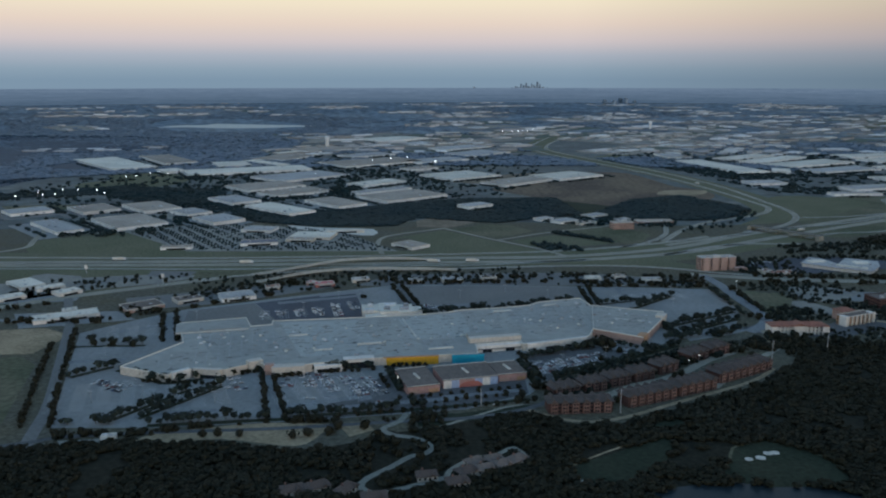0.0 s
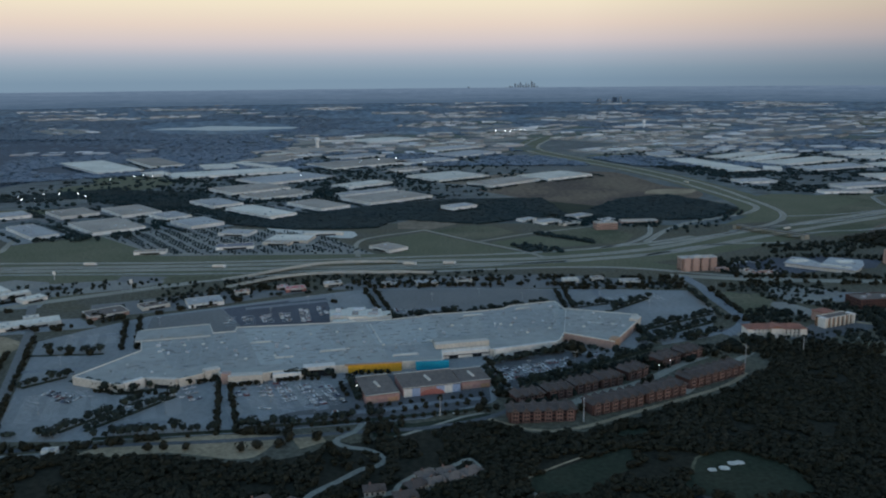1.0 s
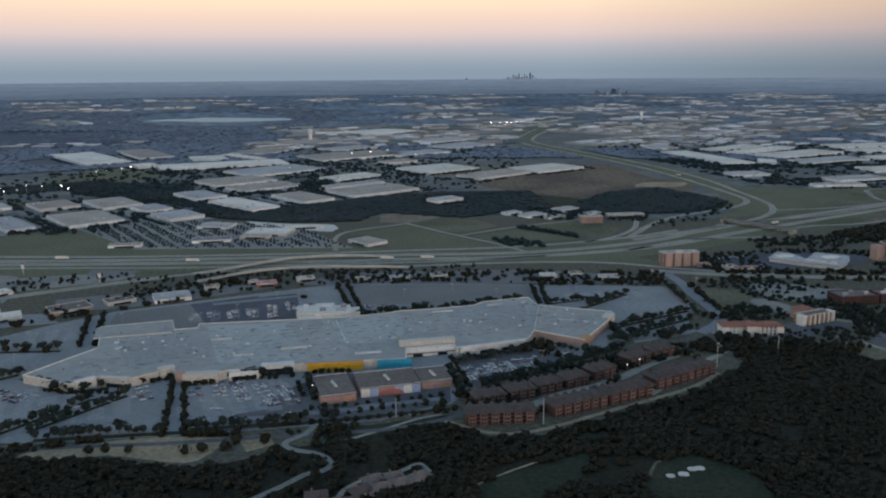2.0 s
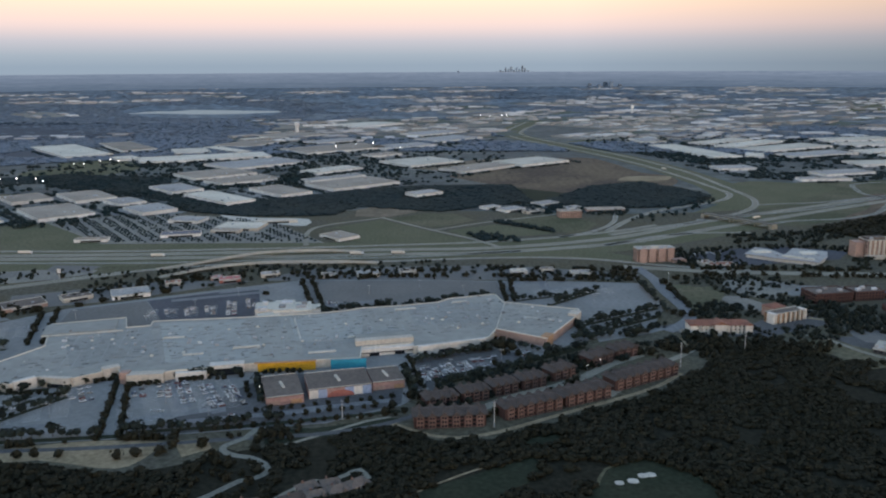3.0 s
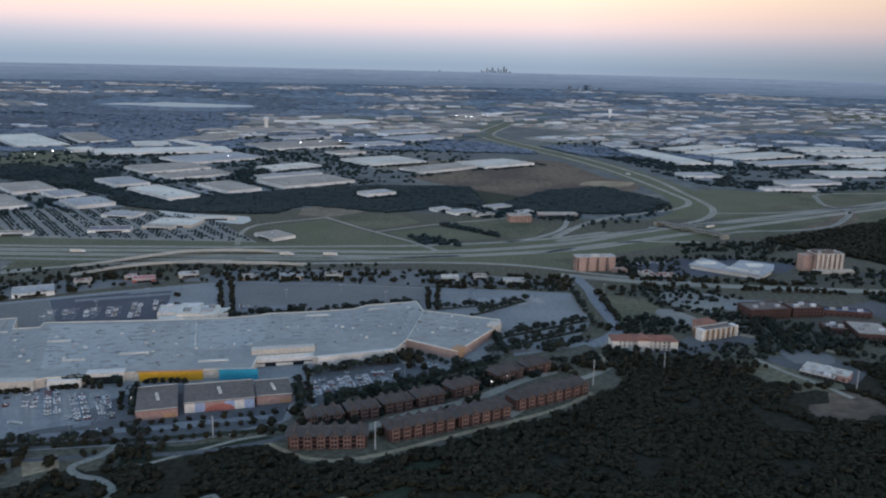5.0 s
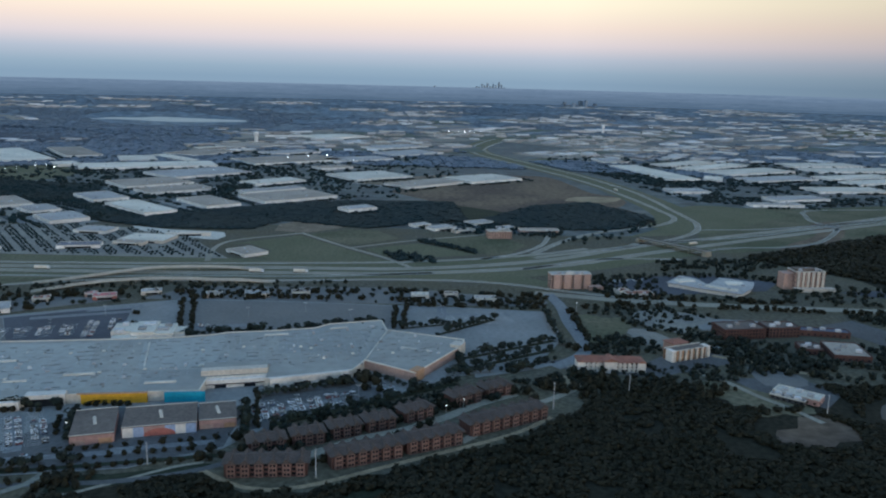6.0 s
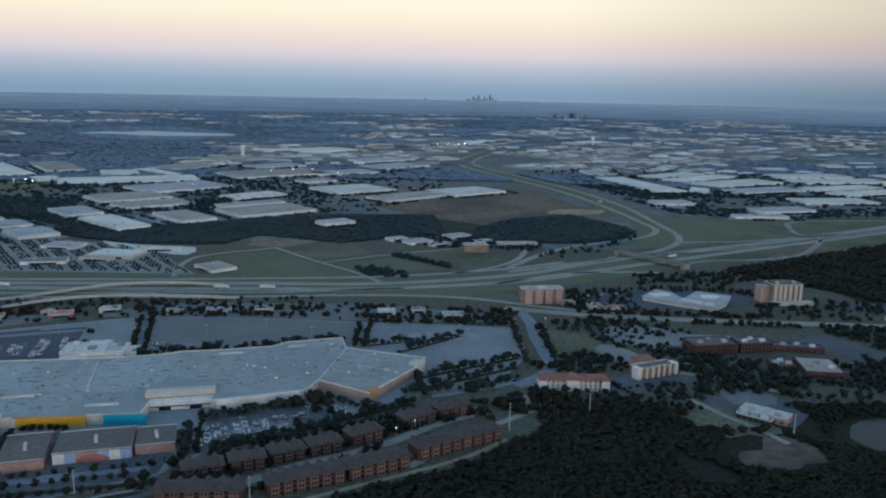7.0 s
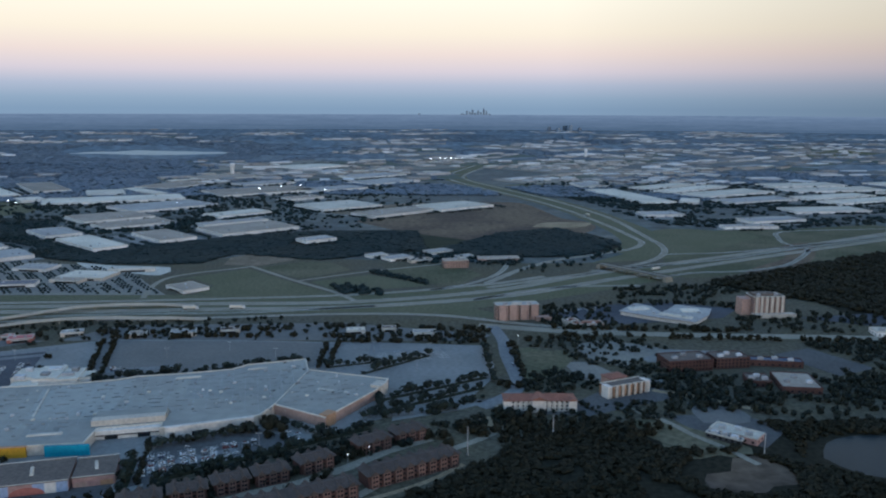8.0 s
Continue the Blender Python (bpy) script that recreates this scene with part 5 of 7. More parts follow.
def civic_hall():
    """A low hall with a broad white roof of folded wings."""
    c = thing("convention_hall", pose(500, 1002, 0, 0, 0, -16), "low hall with broad pale grey faceted roof", "hall")
    part("wall", Geo().prism([(-44, -12), (-12, -26), (30, -38), (44, -6), (48, 22), (12, 32), (-2, -6), (-12, 16), (-30, 26)], 0, 4), WALL_CONC, c)
    part("roof", Geo().prism([(-46, -13), (-12, -28), (32, -40), (46, -6), (50, 24), (13, 34), (-1, -8), (-13, 18), (-31, 28)], 4, 4.8), ROOF_GREY, c, "pale grey membrane roof")
    for x, y, lx, ly, a in ((-26, 2, 22, 12, 30), (12, -20, 36, 9, -18), (28, 8, 20, 14, 10)):
        part("roof_fold", Geo().box(x, y, 4.8, 6.0, lx, ly, a, 0.9), ROOF_WHITE, c, "white roof fold")
    for x, y in ((-10, -14), (20, -24), (36, 0), (26, 20), (-32, 12)):
        part("roof_unit", Geo().box(x, y, 4.8, 6.6, 4, 3), METAL_UNIT, c)


def resort():
    r = thing("resort_hotel", pose(331, 729, 0, 0, 0, 0), "white resort hotel with red tiled hip roof", "hotel")
    part("wall", Geo().box(0, 0, 0, 8.0, 52, 15), WALL_WHITE, r)
    part("roof", Geo().hip(52, 15, 8.1, 3.0, 0.9), TILE_RED, r, "red clay tile hip roof")
    part("centre_wing", Geo().box(-1, -8.4, 0, 9.2, 10, 4), WALL_WHITE, r)
    part("centre_gable", Geo().gable(-1, -11.0, 2, 9.2, 12.4, 2.8), TILE_RED, r, "red tiled gable")
    for s in (-1, 1):
        part("corner_wing", Geo().box(s * 23.5, -8.2, 0, 8.5, 6, 3.4), WALL_WHITE, r)
        part("wing_roof", Geo().gable(s * 23.5, -10.4, -5, 8.5, 7, 1.6), TILE_RED, r)
    for i in range(14):
        if i not in (6, 7):
            part("pilaster", Geo().box(-24.6 + i * 3.78, -8.0, 0, 8.0, 1.0, 1.2), TRIM, r)
    windows(r, 50, 15, 8.0, 3, 14, 4, 1.6, 1.4, 0.8, sides=(-1,))


def flats():
    f = thing("apartment_tower", pose(401, 760, 0, 0, 0, 25), "orange and cream four-storey flats with bays", "apartments")
    part("wall", Geo().box(0, 0, 0, 8.6, 38, 11), WALL_ORANGE, f)
    part("roof", Geo().box(0, 0, 8.6, 8.9, 37, 10), ROOF_BROWN, f)
    for i in range(7):
        part("bay", Geo().box(-17.4 + i * 5.8, -6.0, 0, 8.9 + (i % 2) * 0.6, 2.0, 2.0), WALL_CREAM, f, "cream projecting bay")
    part("rear_wing", Geo().box(2, 15, 0, 9.4, 16, 12), WALL_SALMON, f)
    part("rear_roof", Geo().hip(16, 12, 9.5, 1.6, 0.8), TILE_RED, f, "red tiled roof").matrix_local = pose(2, 15, 0)
    for s in (-1, 1):
        part("end_tower", Geo().box(s * 18, -2.5, 0, 9.6, 4, 8), WALL_WHITE, f, "white end tower")
        part("parapet", Geo().box(0, s * 5.3, 8.9, 9.5, 38, 0.5), TRIM, f)
    windows(f, 38, 11, 8.6, 4, 14, 4, 1.2, 1.3, 0.7, sides=(-1,))


civic_hall()
resort()
flats()


def apartment_block(x, y, lx, ang, bays, ly=13.0, h=8.2, label="red brick apartment block with dark hipped roof"):
    b = thing("apartment_block", pose(x, y, 0, 0, 0, ang), label, "apartments", "apartment blocks above the wood")
    # Wall between the bays is darker brick: recess shade put into the colour.
    part("wall", Geo().box(0, 0, 0, h, lx, ly), BRICK_DARK, b)
    part("roof", Geo().hip(lx, ly, h + 0.1, 2.4, 1.3), SHINGLE, b, "dark shingle hipped roof")
    step = lx / bays
    for i in range(bays):
        for s in (-1, 1):
            part("gable", Geo().gable(-lx / 2 + (i + 0.5) * step, s * (ly / 2 + 1.5), s * 0.3, h - 0.2, step * 0.74, 2.7), SHINGLE, b)
    bay = Geo().box(0, 0, 0, h - 0.3, step * 0.62, 1.7).mesh("bay", BRICK)
    # Balconies take the same darkened colour as the recesses.
    slab = Geo().box(0, 0, 0, 0.25, step * 0.3, 1.3).box(0, -0.6, 0.25, 1.2, step * 0.3, 0.1).mesh("balcony", BRICK_DARK)
    pane = Geo().box(0, 0, 0, 1.3, 1.2, 0.15).mesh("window", GLASS)
    door = Geo().box(0, 0, 0, 2.1, step * 0.3, 0.15).mesh("balcony_door", GLASS)
    for s in (-1, 1):
        for i in range(bays):
            u = -lx / 2 + (i + 0.5) * step
            front = part("bay", bay, None, b)
            front.matrix_local = pose(u, s * (ly / 2 + 0.75), 0)
            for f in range(3 if s < 0 else 0):
                z = f * h / 3
                for d in (-0.12, 0.12):
                    part("window", pane, None, front).matrix_local = pose(d * step, s * 0.87, z + 0.9)
                if i < bays - 1:
                    ledge = part("balcony", slab, None, b)
                    ledge.matrix_local = pose(u + step / 2, s * (ly / 2 + 0.62), z + 0.05, 0, 0, 0 if s < 0 else 180)
                    part("balcony_door", door, None, ledge).matrix_local = pose(0, 0.57, 0.3)
    return b


apartment_block(98.5, 548, 46, 5, 6)
apartment_block(152, 566, 44, 25, 6)
apartment_block(191, 586, 38, 27, 5)
apartment_block(239, 620, 62, 31, 8)
for x, y, lx, ang in ((92, 577, 22, 20), (115, 588, 20, 20), (136, 600, 20, 25), (157, 611, 20, 25), (180, 628, 22, 35), (213, 656, 24, 35), (236, 672, 22, 30)):
    apartment_block(x, y, lx, ang, 3, 12.0, 7.4, "brick apartment block with steep dark roof among trees")


def store(x, y, lx, ly, ang, h=6.0, roof=ROOF_WHITE, wall=WALL_CONC, label="low roadside store with pale flat roof", name="store"):
    s = thing(name, pose(x, y, 0, 0, 0, ang), label, "store")
    part("wall", Geo().box(0, 0, 0, h, lx, ly), wall, s)
    part("roof", Geo().box(0, 0, h, h + 0.3, lx - 0.7, ly - 0.7), roof, s)
    for k in (-1, 1):
        part("parapet", Geo().box(0, k * (ly / 2 - 0.1), h, h + 0.8, lx + 0.3, 0.5), TRIM, s)
        part("parapet", Geo().box(k * (lx / 2 - 0.1), 0, h, h + 0.8, 0.5, ly - 0.7), TRIM, s)
    part("shop_window", Geo().box(0, -ly / 2 - 0.08, 0.3, 2.4, lx * 0.6, 0.2), GLASS, s)
    part("canopy", Geo().box(0, -ly / 2 - 0.9, 2.7, 3.0, lx * 0.7, 1.8), TRIM, s)
    for dx, dy in ((-0.25, 0.1), (0.2, -0.15)):
        part("roof_unit", Geo().box(dx * lx, dy * ly, h + 0.3, h + 1.3, 2.6, 1.8), METAL_UNIT, s)
    return s


LONG = "long low store with white roof"
store(-217, 497, 9, 6, 10, 3.0, ROOF_WHITE, WALL_WHITE, "small white shed at the wood's edge", "shed")
for x, y, lx, ly, ang, roof, wall, label in (
        (-371, 775, 60, 22, 30, ROOF_WHITE, WALL_WHITE, LONG), (-376, 795, 14, 10, 30, ROOF_WHITE, WALL_WHITE, LONG), (-475, 904, 44, 27, -42, ROOF_WHITE, WALL_CONC, LONG), (-440, 888, 30, 14, 40, ROOF_WHITE, WALL_WHITE, LONG),
        (-412, 869, 26, 18, 50, ROOF_WHITE, WALL_WHITE, LONG), (-463, 846, 28, 18, 45, ROOF_WHITE, WALL_WHITE, LONG), (-309, 812, 38, 27, 38, ROOF_BROWN, WALL_SALMON, "low brown store beside the car park"),
        (-270, 839, 28, 19, 38, ROOF_BROWN, WALL_CREAM, "low cream restaurant with brown roof"), (-221, 852, 36, 28, 25, ROOF_GREY, WALL_CONC, "low grey-roofed store beside the car park"),
        (12, 925, 24, 16, 12, ROOF_GREY, WALL_CREAM, "small white flat-roofed roadside restaurant"), (55, 935, 18, 12, 12, ROOF_BROWN, WALL_CREAM, "small cream flat-roofed roadside restaurant"), (-30, 920, 16, 12, 12, ROOF_TAN, WALL_CREAM, "small tan flat-roofed roadside restaurant"),
        (178, 933, 18, 12, 4, ROOF_WHITE, WALL_WHITE, "small white flat-roofed roadside restaurant"), (245, 925, 22, 12, 2, ROOF_GREY, WALL_WHITE, "small grey-roofed roadside restaurant building"), (210, 940, 14, 10, 3, ROOF_BROWN, WALL_CREAM, "small cream flat-roofed roadside restaurant"),
        (-150, 911, 12, 9, 18, ROOF_PINK, WALL_SALMON, "salmon roadside restaurant with red tiled roof"), (-134, 904, 22, 14, 18, ROOF_PINK, WALL_RED, "bright red painted roadside restaurant building"), (-190, 890, 16, 11, 18, TILE_RED, WALL_CREAM, "small roadside restaurant with red roof"),
        (-95, 925, 20, 12, 18, ROOF_GREY, WALL_CREAM, "small cream flat-roofed roadside restaurant"), (-192, 1200, 62, 44, -8, ROOF_WHITE, WALL_CREAM, "large cream church with white roof"), (-206, 1170, 40, 20, -8, ROOF_TAN, WALL_CREAM, "low cream church hall with tan roof"),
        (-284, 1252, 48, 36, -10, ROOF_GREY, WALL_CONC, "grey-roofed hall beside the tree-dotted car park"), (-369, 1112, 42, 16, 8, ROOF_TAN, WALL_CONC, "low concrete building with tan roof"), (-44, 1128, 44, 34, -46, ROOF_TAN, WALL_CONC, "low tan-roofed office beside a car park"),
        (-262, 1147, 52, 26, 12, BLUE_ROOF, WALL_CONC, "low showroom with blue metal roof"), (-150, 1236, 60, 10, 8, ROOF_WHITE, WALL_WHITE, LONG), (202, 1330, 40, 26, 36, ROOF_GREY, WALL_CONC, "low concrete building with grey roof"), (262, 1384, 40, 26, 36, ROOF_GREY, WALL_CONC, "low concrete building with grey roof"),
        (170, 1350, 30, 18, 36, ROOF_GREY, WALL_CONC, "low concrete building with grey roof"), (349, 1325, 60, 20, 4, ROOF_TAN, WALL_SALMON, "long low salmon building"), (235, 1310, 34, 14, 30, ROOF_TAN, WALL_CREAM, "low cream building with tan roof"),
        (300, 1340, 26, 18, 30, ROOF_GREY, WALL_CONC, "low concrete building with grey roof"), (410, 958, 30, 14, 5, TILE_RED, WALL_SALMON, "salmon restaurant with red roof"), (395, 968, 14, 12, 20, TILE_RED, WALL_CREAM, "small cream pavilion with red roof")):
    store(x, y, lx, ly, ang, 3.5, roof, wall, label)
office = slab_block("office_building", 285, 1272, 34, 18, 10, 10, 4, 9, 4, WALL_SALMON, ROOF_TAN, "four-storey salmon office beside fields", "office")


def house(x, y, lx, ly, ang, roof=SHINGLE):
    h = thing("house", pose(x, y, 0, 0, 0, ang), "house with tan walls and shingle roof among trees", "house", "houses by the golf course")
    part("wall", Geo().box(0, 0, 0, 3.4, lx, ly), WALL_CREAM, h)
    part("roof", Geo().hip(lx, ly, 3.4, 2.4, 0.7), roof, h)
    part("gable", Geo().gable(lx * 0.25, -ly / 2 - 0.9, 0, 3.2, ly * 0.5, 1.9), roof, h)
    part("chimney", Geo().box(-lx * 0.2, 1, 3.6, 6.6, 1, 1), BRICK, h)
    windows(h, lx, ly, 3.4, 1, 4, 2, 1.4, 1.3, 1.2)


HOMES = ((16, 450, 13, 9, 35), (27, 453.5, 13, 8, 20), (37.5, 459, 12, 8, 25), (47.5, 465.5, 12, 8, 40), (-8, 444.5, 12, 8, 10), (-53.5, 428, 13, 8, 60), (-37, 419, 14, 9, 10), (-85, 427, 14, 9, 20), (-71, 431, 14, 9, 30), (21, 462, 11, 8, 35), (33, 466, 10, 7, 20), (10, 437, 13, 9, 15))
for x, y, lx, ly, ang in HOMES:
    house(x, y, lx, ly, ang, ROOF_BROWN if x > 20 else SHINGLE)


# ---- water towers, masts and lamps ----
def water_tower(x, y, h, r, k=1.0):
    w = thing("water_tower", pose(x, y, land_z(x, y)), "white water tower with a stout fluted stem", "water tower")
    part("stem", Geo().tube(0, 0, -2, h * 0.62, r * 0.62, r * 0.6, 16), WALL_CONC, w)
    part("tank", Geo().lathe([(r * 0.6, h * 0.6), (r * 0.95, h * 0.70), (r, h * 0.8), (r * 0.96, h * 0.93), (r * 0.6, h), (0.2, h * 1.02)], 18), WALL_CONC, w, "white painted tank")
    for i in range(8):
        a = i * math.pi / 4
        part("rib", Geo().tube(r * 0.64 * math.cos(a), r * 0.64 * math.sin(a), 0, h * 0.62, 0.5, 0.5, 6), WALL_CONC, w)


water_tower(-398, 2828, 40, 9)
water_tower(880, 3485, 34, 7)


def mast(x, y, h, label="tall pale steel lattice-free transmission pole", arms=3):
    m = thing("utility_pole", pose(x, y, 0), label, "pole")
    part("shaft", Geo().tube(0, 0, 0, h, 0.42, 0.2, 8), POLE, m)
    for i in range(arms):
        part("cross_arm", Geo().box(0, 0, h - 1.2 - i * 2.2, h - 0.9 - i * 2.2, 1.8 - i * 0.3, 0.2), POLE, m)
    part("footing", Geo().tube(0, 0, 0, 0.6, 0.9, 0.9, 8), CONCRETE, m)


for x, y, h in ((127, 541, 18), (333, 671, 17), (275, 645, 20), (462, 640, 17), (29, 553, 14), (560, 668, 12)):
    mast(x, y, h, "tall pale steel transmission pole with short arms")


def pylon_sign(x, y, h):
    m = thing("pylon_sign", pose(x, y, 0), "white roadside pylon sign with a blank panel", "sign", "pylon signs beside the freeway")
    part("post", Geo().box(0, 0, 0, h * 0.6, 0.9, 0.6), POLE, m)
    part("panel", Geo().box(0, 0, h * 0.6, h, 3.6, 0.7), WALL_WHITE, m, "blank white panel")


pylon_sign(-431, 962, 11)
pylon_sign(-323, 918, 11)


def flood_light(x, y, h, r):
    k = shrink(math.hypot(x - MID_X, y - MID_Y))
    f = thing("flood_light", pose(x, y, land_z(x, y)), "lit white flood light on a tall mast", "lamp", "flood lights over the fields")
    part("mast", Geo().tube(0, 0, 0, h * k, 0.25, 0.18, 6), POLE, f)
    r *= 0.5
    part("lamp_head", Geo().lathe([(r * 0.3, h * k - r), (r, h * k - r * 0.4), (r, h * k + r * 0.4), (r * 0.3, h * k + r)], 8), LAMP_WHITE, f, "glowing white lamp head")


for x, y, r in ((-816, 1545, 1.7), (-773, 1563, 1.7), (-767, 1637, 1.2), (-736, 1637, 1.4), (-698, 1637, 1.7), (-665, 1595, 1.6), (-757, 1580, 1.2), (-800, 1600, 0.9), (-728, 1872, 1.6), (-710, 1883, 1.2), (-685, 1965, 1.6), (-692, 1930, 1.4), (-651, 1929, 1.3),
                (-705, 1955, 1.2), (-194, 2261, 1.7), (-147, 2311, 1.8), (-101, 2345, 1.7), (-19, 2229, 1.8), (245, 3357, 2.6), (284, 3357, 2.4), (307, 3356, 2.4), (328, 3377, 2.0), (351, 3376, 2.0), (372, 3380, 1.6), (-300, 1925, 0.9)):
    flood_light(x, y, 13, r)
for x, y in ((201, 628), (213, 640), (-33, 590), (333, 893)):
    f = thing("street_lamp", pose(x, y, 0), "lit street lamp with a single arm", "lamp", "street lamps round the mall")
    part("post", Geo().tube(0, 0, 0, 8.6, 0.12, 0.09, 6), POLE, f)
    arm = part("arm", Geo().box(0.7, 0, 8.45, 8.6, 1.6, 0.12), POLE, f)
    part("lamp_head", Geo().lathe([(0.1, 8.2), (0.25, 8.35), (0.25, 8.6), (0.1, 8.75)], 8), LAMP_SOFT, arm, "glowing lamp head")


def lot_lamp(x, y):
    f = thing("lamp_post", pose(x, y, 0.15), "unlit pale twin-headed lamp post in a car park", "lamp post", "lamp posts of the car parks")
    part("base", Geo().tube(0, 0, 0, 0.8, 0.35, 0.3, 8), CONCRETE, f)
    part("post", Geo().tube(0, 0, 0.8, 9.0, 0.16, 0.1, 6), POLE, f)
    arm = part("arm", Geo().box(0, 0, 8.9, 9.05, 2.6, 0.12), POLE, f)
    for d in (-1.2, 1.2):
        part("lamp_head", Geo().box(d, 0, 8.8, 9.15, 0.8, 0.5), WALL_WHITE, arm)


for x, y in ((-255, 560), (-222, 572), (-285, 660), (-300, 715), (-165, 560), (-95, 580), (-60, 560), (-140, 800), (-110, 845), (20, 850), (70, 870), (115, 850), (200, 870), (250, 865), (240, 815), (100, 640), (140, 660), (-240, 770)):
    lot_lamp(x, y)


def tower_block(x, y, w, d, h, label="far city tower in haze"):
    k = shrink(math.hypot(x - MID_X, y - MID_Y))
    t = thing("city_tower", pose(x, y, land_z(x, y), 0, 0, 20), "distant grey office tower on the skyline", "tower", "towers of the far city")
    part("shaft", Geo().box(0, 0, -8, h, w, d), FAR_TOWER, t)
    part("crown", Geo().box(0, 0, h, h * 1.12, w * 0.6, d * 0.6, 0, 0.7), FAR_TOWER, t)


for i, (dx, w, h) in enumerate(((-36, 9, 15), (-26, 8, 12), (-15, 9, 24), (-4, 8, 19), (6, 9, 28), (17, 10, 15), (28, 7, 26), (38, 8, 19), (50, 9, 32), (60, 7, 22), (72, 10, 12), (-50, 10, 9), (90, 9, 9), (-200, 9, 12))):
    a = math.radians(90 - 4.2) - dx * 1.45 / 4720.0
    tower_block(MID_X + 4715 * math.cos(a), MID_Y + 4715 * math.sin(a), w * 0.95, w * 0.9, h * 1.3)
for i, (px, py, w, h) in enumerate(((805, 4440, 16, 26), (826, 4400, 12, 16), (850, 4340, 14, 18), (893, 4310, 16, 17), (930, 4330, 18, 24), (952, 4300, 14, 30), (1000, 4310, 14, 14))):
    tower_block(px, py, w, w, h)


# ---- trees in the car parks and along the roads ----
def tree_kind(seed):
    t = thing("tree", pose(0, 0, -60), "round dark green oak in a planting strip", "tree", "trees of the car parks")
    v, f = crown(seed, 80, True, 0.27)
    part("crown", Geo().add([(x * 4.0, y * 4.0, 0.9 + z * 3.1) for x, y, z in v.tolist()], f.tolist()), LEAF_TREE, t)
    g = Geo().tube(0, 0, 0, 2.6, 0.26, 0.18, 7)
    for a in (0.4, 2.5, 4.6):
        c, s = math.cos(a), math.sin(a)
        g.add([(0.1 * c, 0.1 * s, 2.3), (-0.1 * s, 0.1 * c, 2.4), (-0.1 * c, -0.1 * s, 2.3), (1.5 * c, 1.5 * s, 4.2)], [(0, 1, 3), (1, 2, 3), (2, 0, 3)])
    part("trunk", g, BARK, t)
    return t


TREES = [tree_kind(70 + i) for i in range(5)]
TREE_RNG = random.Random(11)
HEDGE_SPOTS = []
placed = 0


def plant(x, y, size):
    """A tree of its own; past the first three hundred they join the hedges."""
    global placed
    if placed >= 300:
        HEDGE_SPOTS.append((x, y, 8 * size, 7.5 * size))
        return
    src = TREES[placed % 5]
    m = pose(x, y, 0.12, 0, 0, TREE_RNG.uniform(0, 360)) @ Matrix.Diagonal((size, size, size * TREE_RNG.uniform(0.85, 1.15), 1))
    if placed < 5:
        src.matrix_world = m
    else:
        copy_thing(src, m)
    placed += 1


def tree_row(x0, y0, x1, y1, gap=8.5, size=0.95, stray=1.2, skip=0.08):
    n = max(2, round(math.hypot(x1 - x0, y1 - y0) / gap))
    for i in range(n + 1):
        if TREE_RNG.random() > skip:
            plant(x0 + (x1 - x0) * i / n + TREE_RNG.uniform(-stray, stray), y0 + (y1 - y0) * i / n + TREE_RNG.uniform(-stray, stray), size * TREE_RNG.uniform(0.75, 1.25))


for row in ((-227, 530, -192, 584), (-208, 532, -169, 591), (-293, 611, -269, 635), (-259, 628, -220, 600), (-220, 600, -187, 609), (-179, 527, -121, 531),
            (-105, 535, -38, 545), (-38, 550, -8, 554), (-43, 628, -31, 583), (65, 641, 75, 591), (90, 611, 150, 648), (150, 648, 209, 690),
            (-102, 626, -58, 632), (73, 657, 128, 682), (142, 700, 176, 678), (-178, 613, -158, 622), (-313, 696, -267, 696), (-260, 521, -226, 522), (-199, 521, -177, 525),
            (213, 743, 296, 797), (211, 717, 293, 772), (198, 706, 271, 726), (210, 753, 219, 709), (300, 885, 302, 785), (163, 823, 239, 850), (195, 806, 250, 857), (-22, 786, 144, 840)):
    tree_row(*row, gap=5.6, size=0.98)
for row in ((-148, 640, -119, 524), (-138, 628, -106, 527), (-278, 785, -251, 701), (-268, 795, -238, 704), (-56, 899, -28, 797), (-45, 901, -20, 806), (155, 894, 156, 823), (165, 901, 164, 823), (-342, 729, -298, 606), (-293, 591, -265, 516), (-347, 693, -286, 518)):
    tree_row(*row, gap=4.8, size=0.7)
for row in ((178, 899, 303, 899), (-259, 812, -182, 864), (-90, 869, -67, 800), (-345, 753, -284, 797), (-272, 834, -255, 881), (-198, 908, -56, 930), (-56, 926, 119, 945), (147, 952, 313, 940), (-56, 912, 119, 920), (150, 915, 300, 912),
            (140, 690, 150, 705), (136, 696, 142, 700), (326, 890, 326, 800), (306, 780, 318, 770), (-420, 760, -330, 760), (-450, 800, -400, 830), (240, 905, 310, 935), (-330, 800, -290, 800), (-250, 870, -190, 900), (-170, 615, -150, 627), (-165, 612, -155, 620),
            (-230, 900, -120, 915), (330, 905, 420, 905), (380, 920, 690, 895), (372, 945, 560, 935)):
    tree_row(*row, gap=5.6, size=0.9, stray=2.8, skip=0.35)
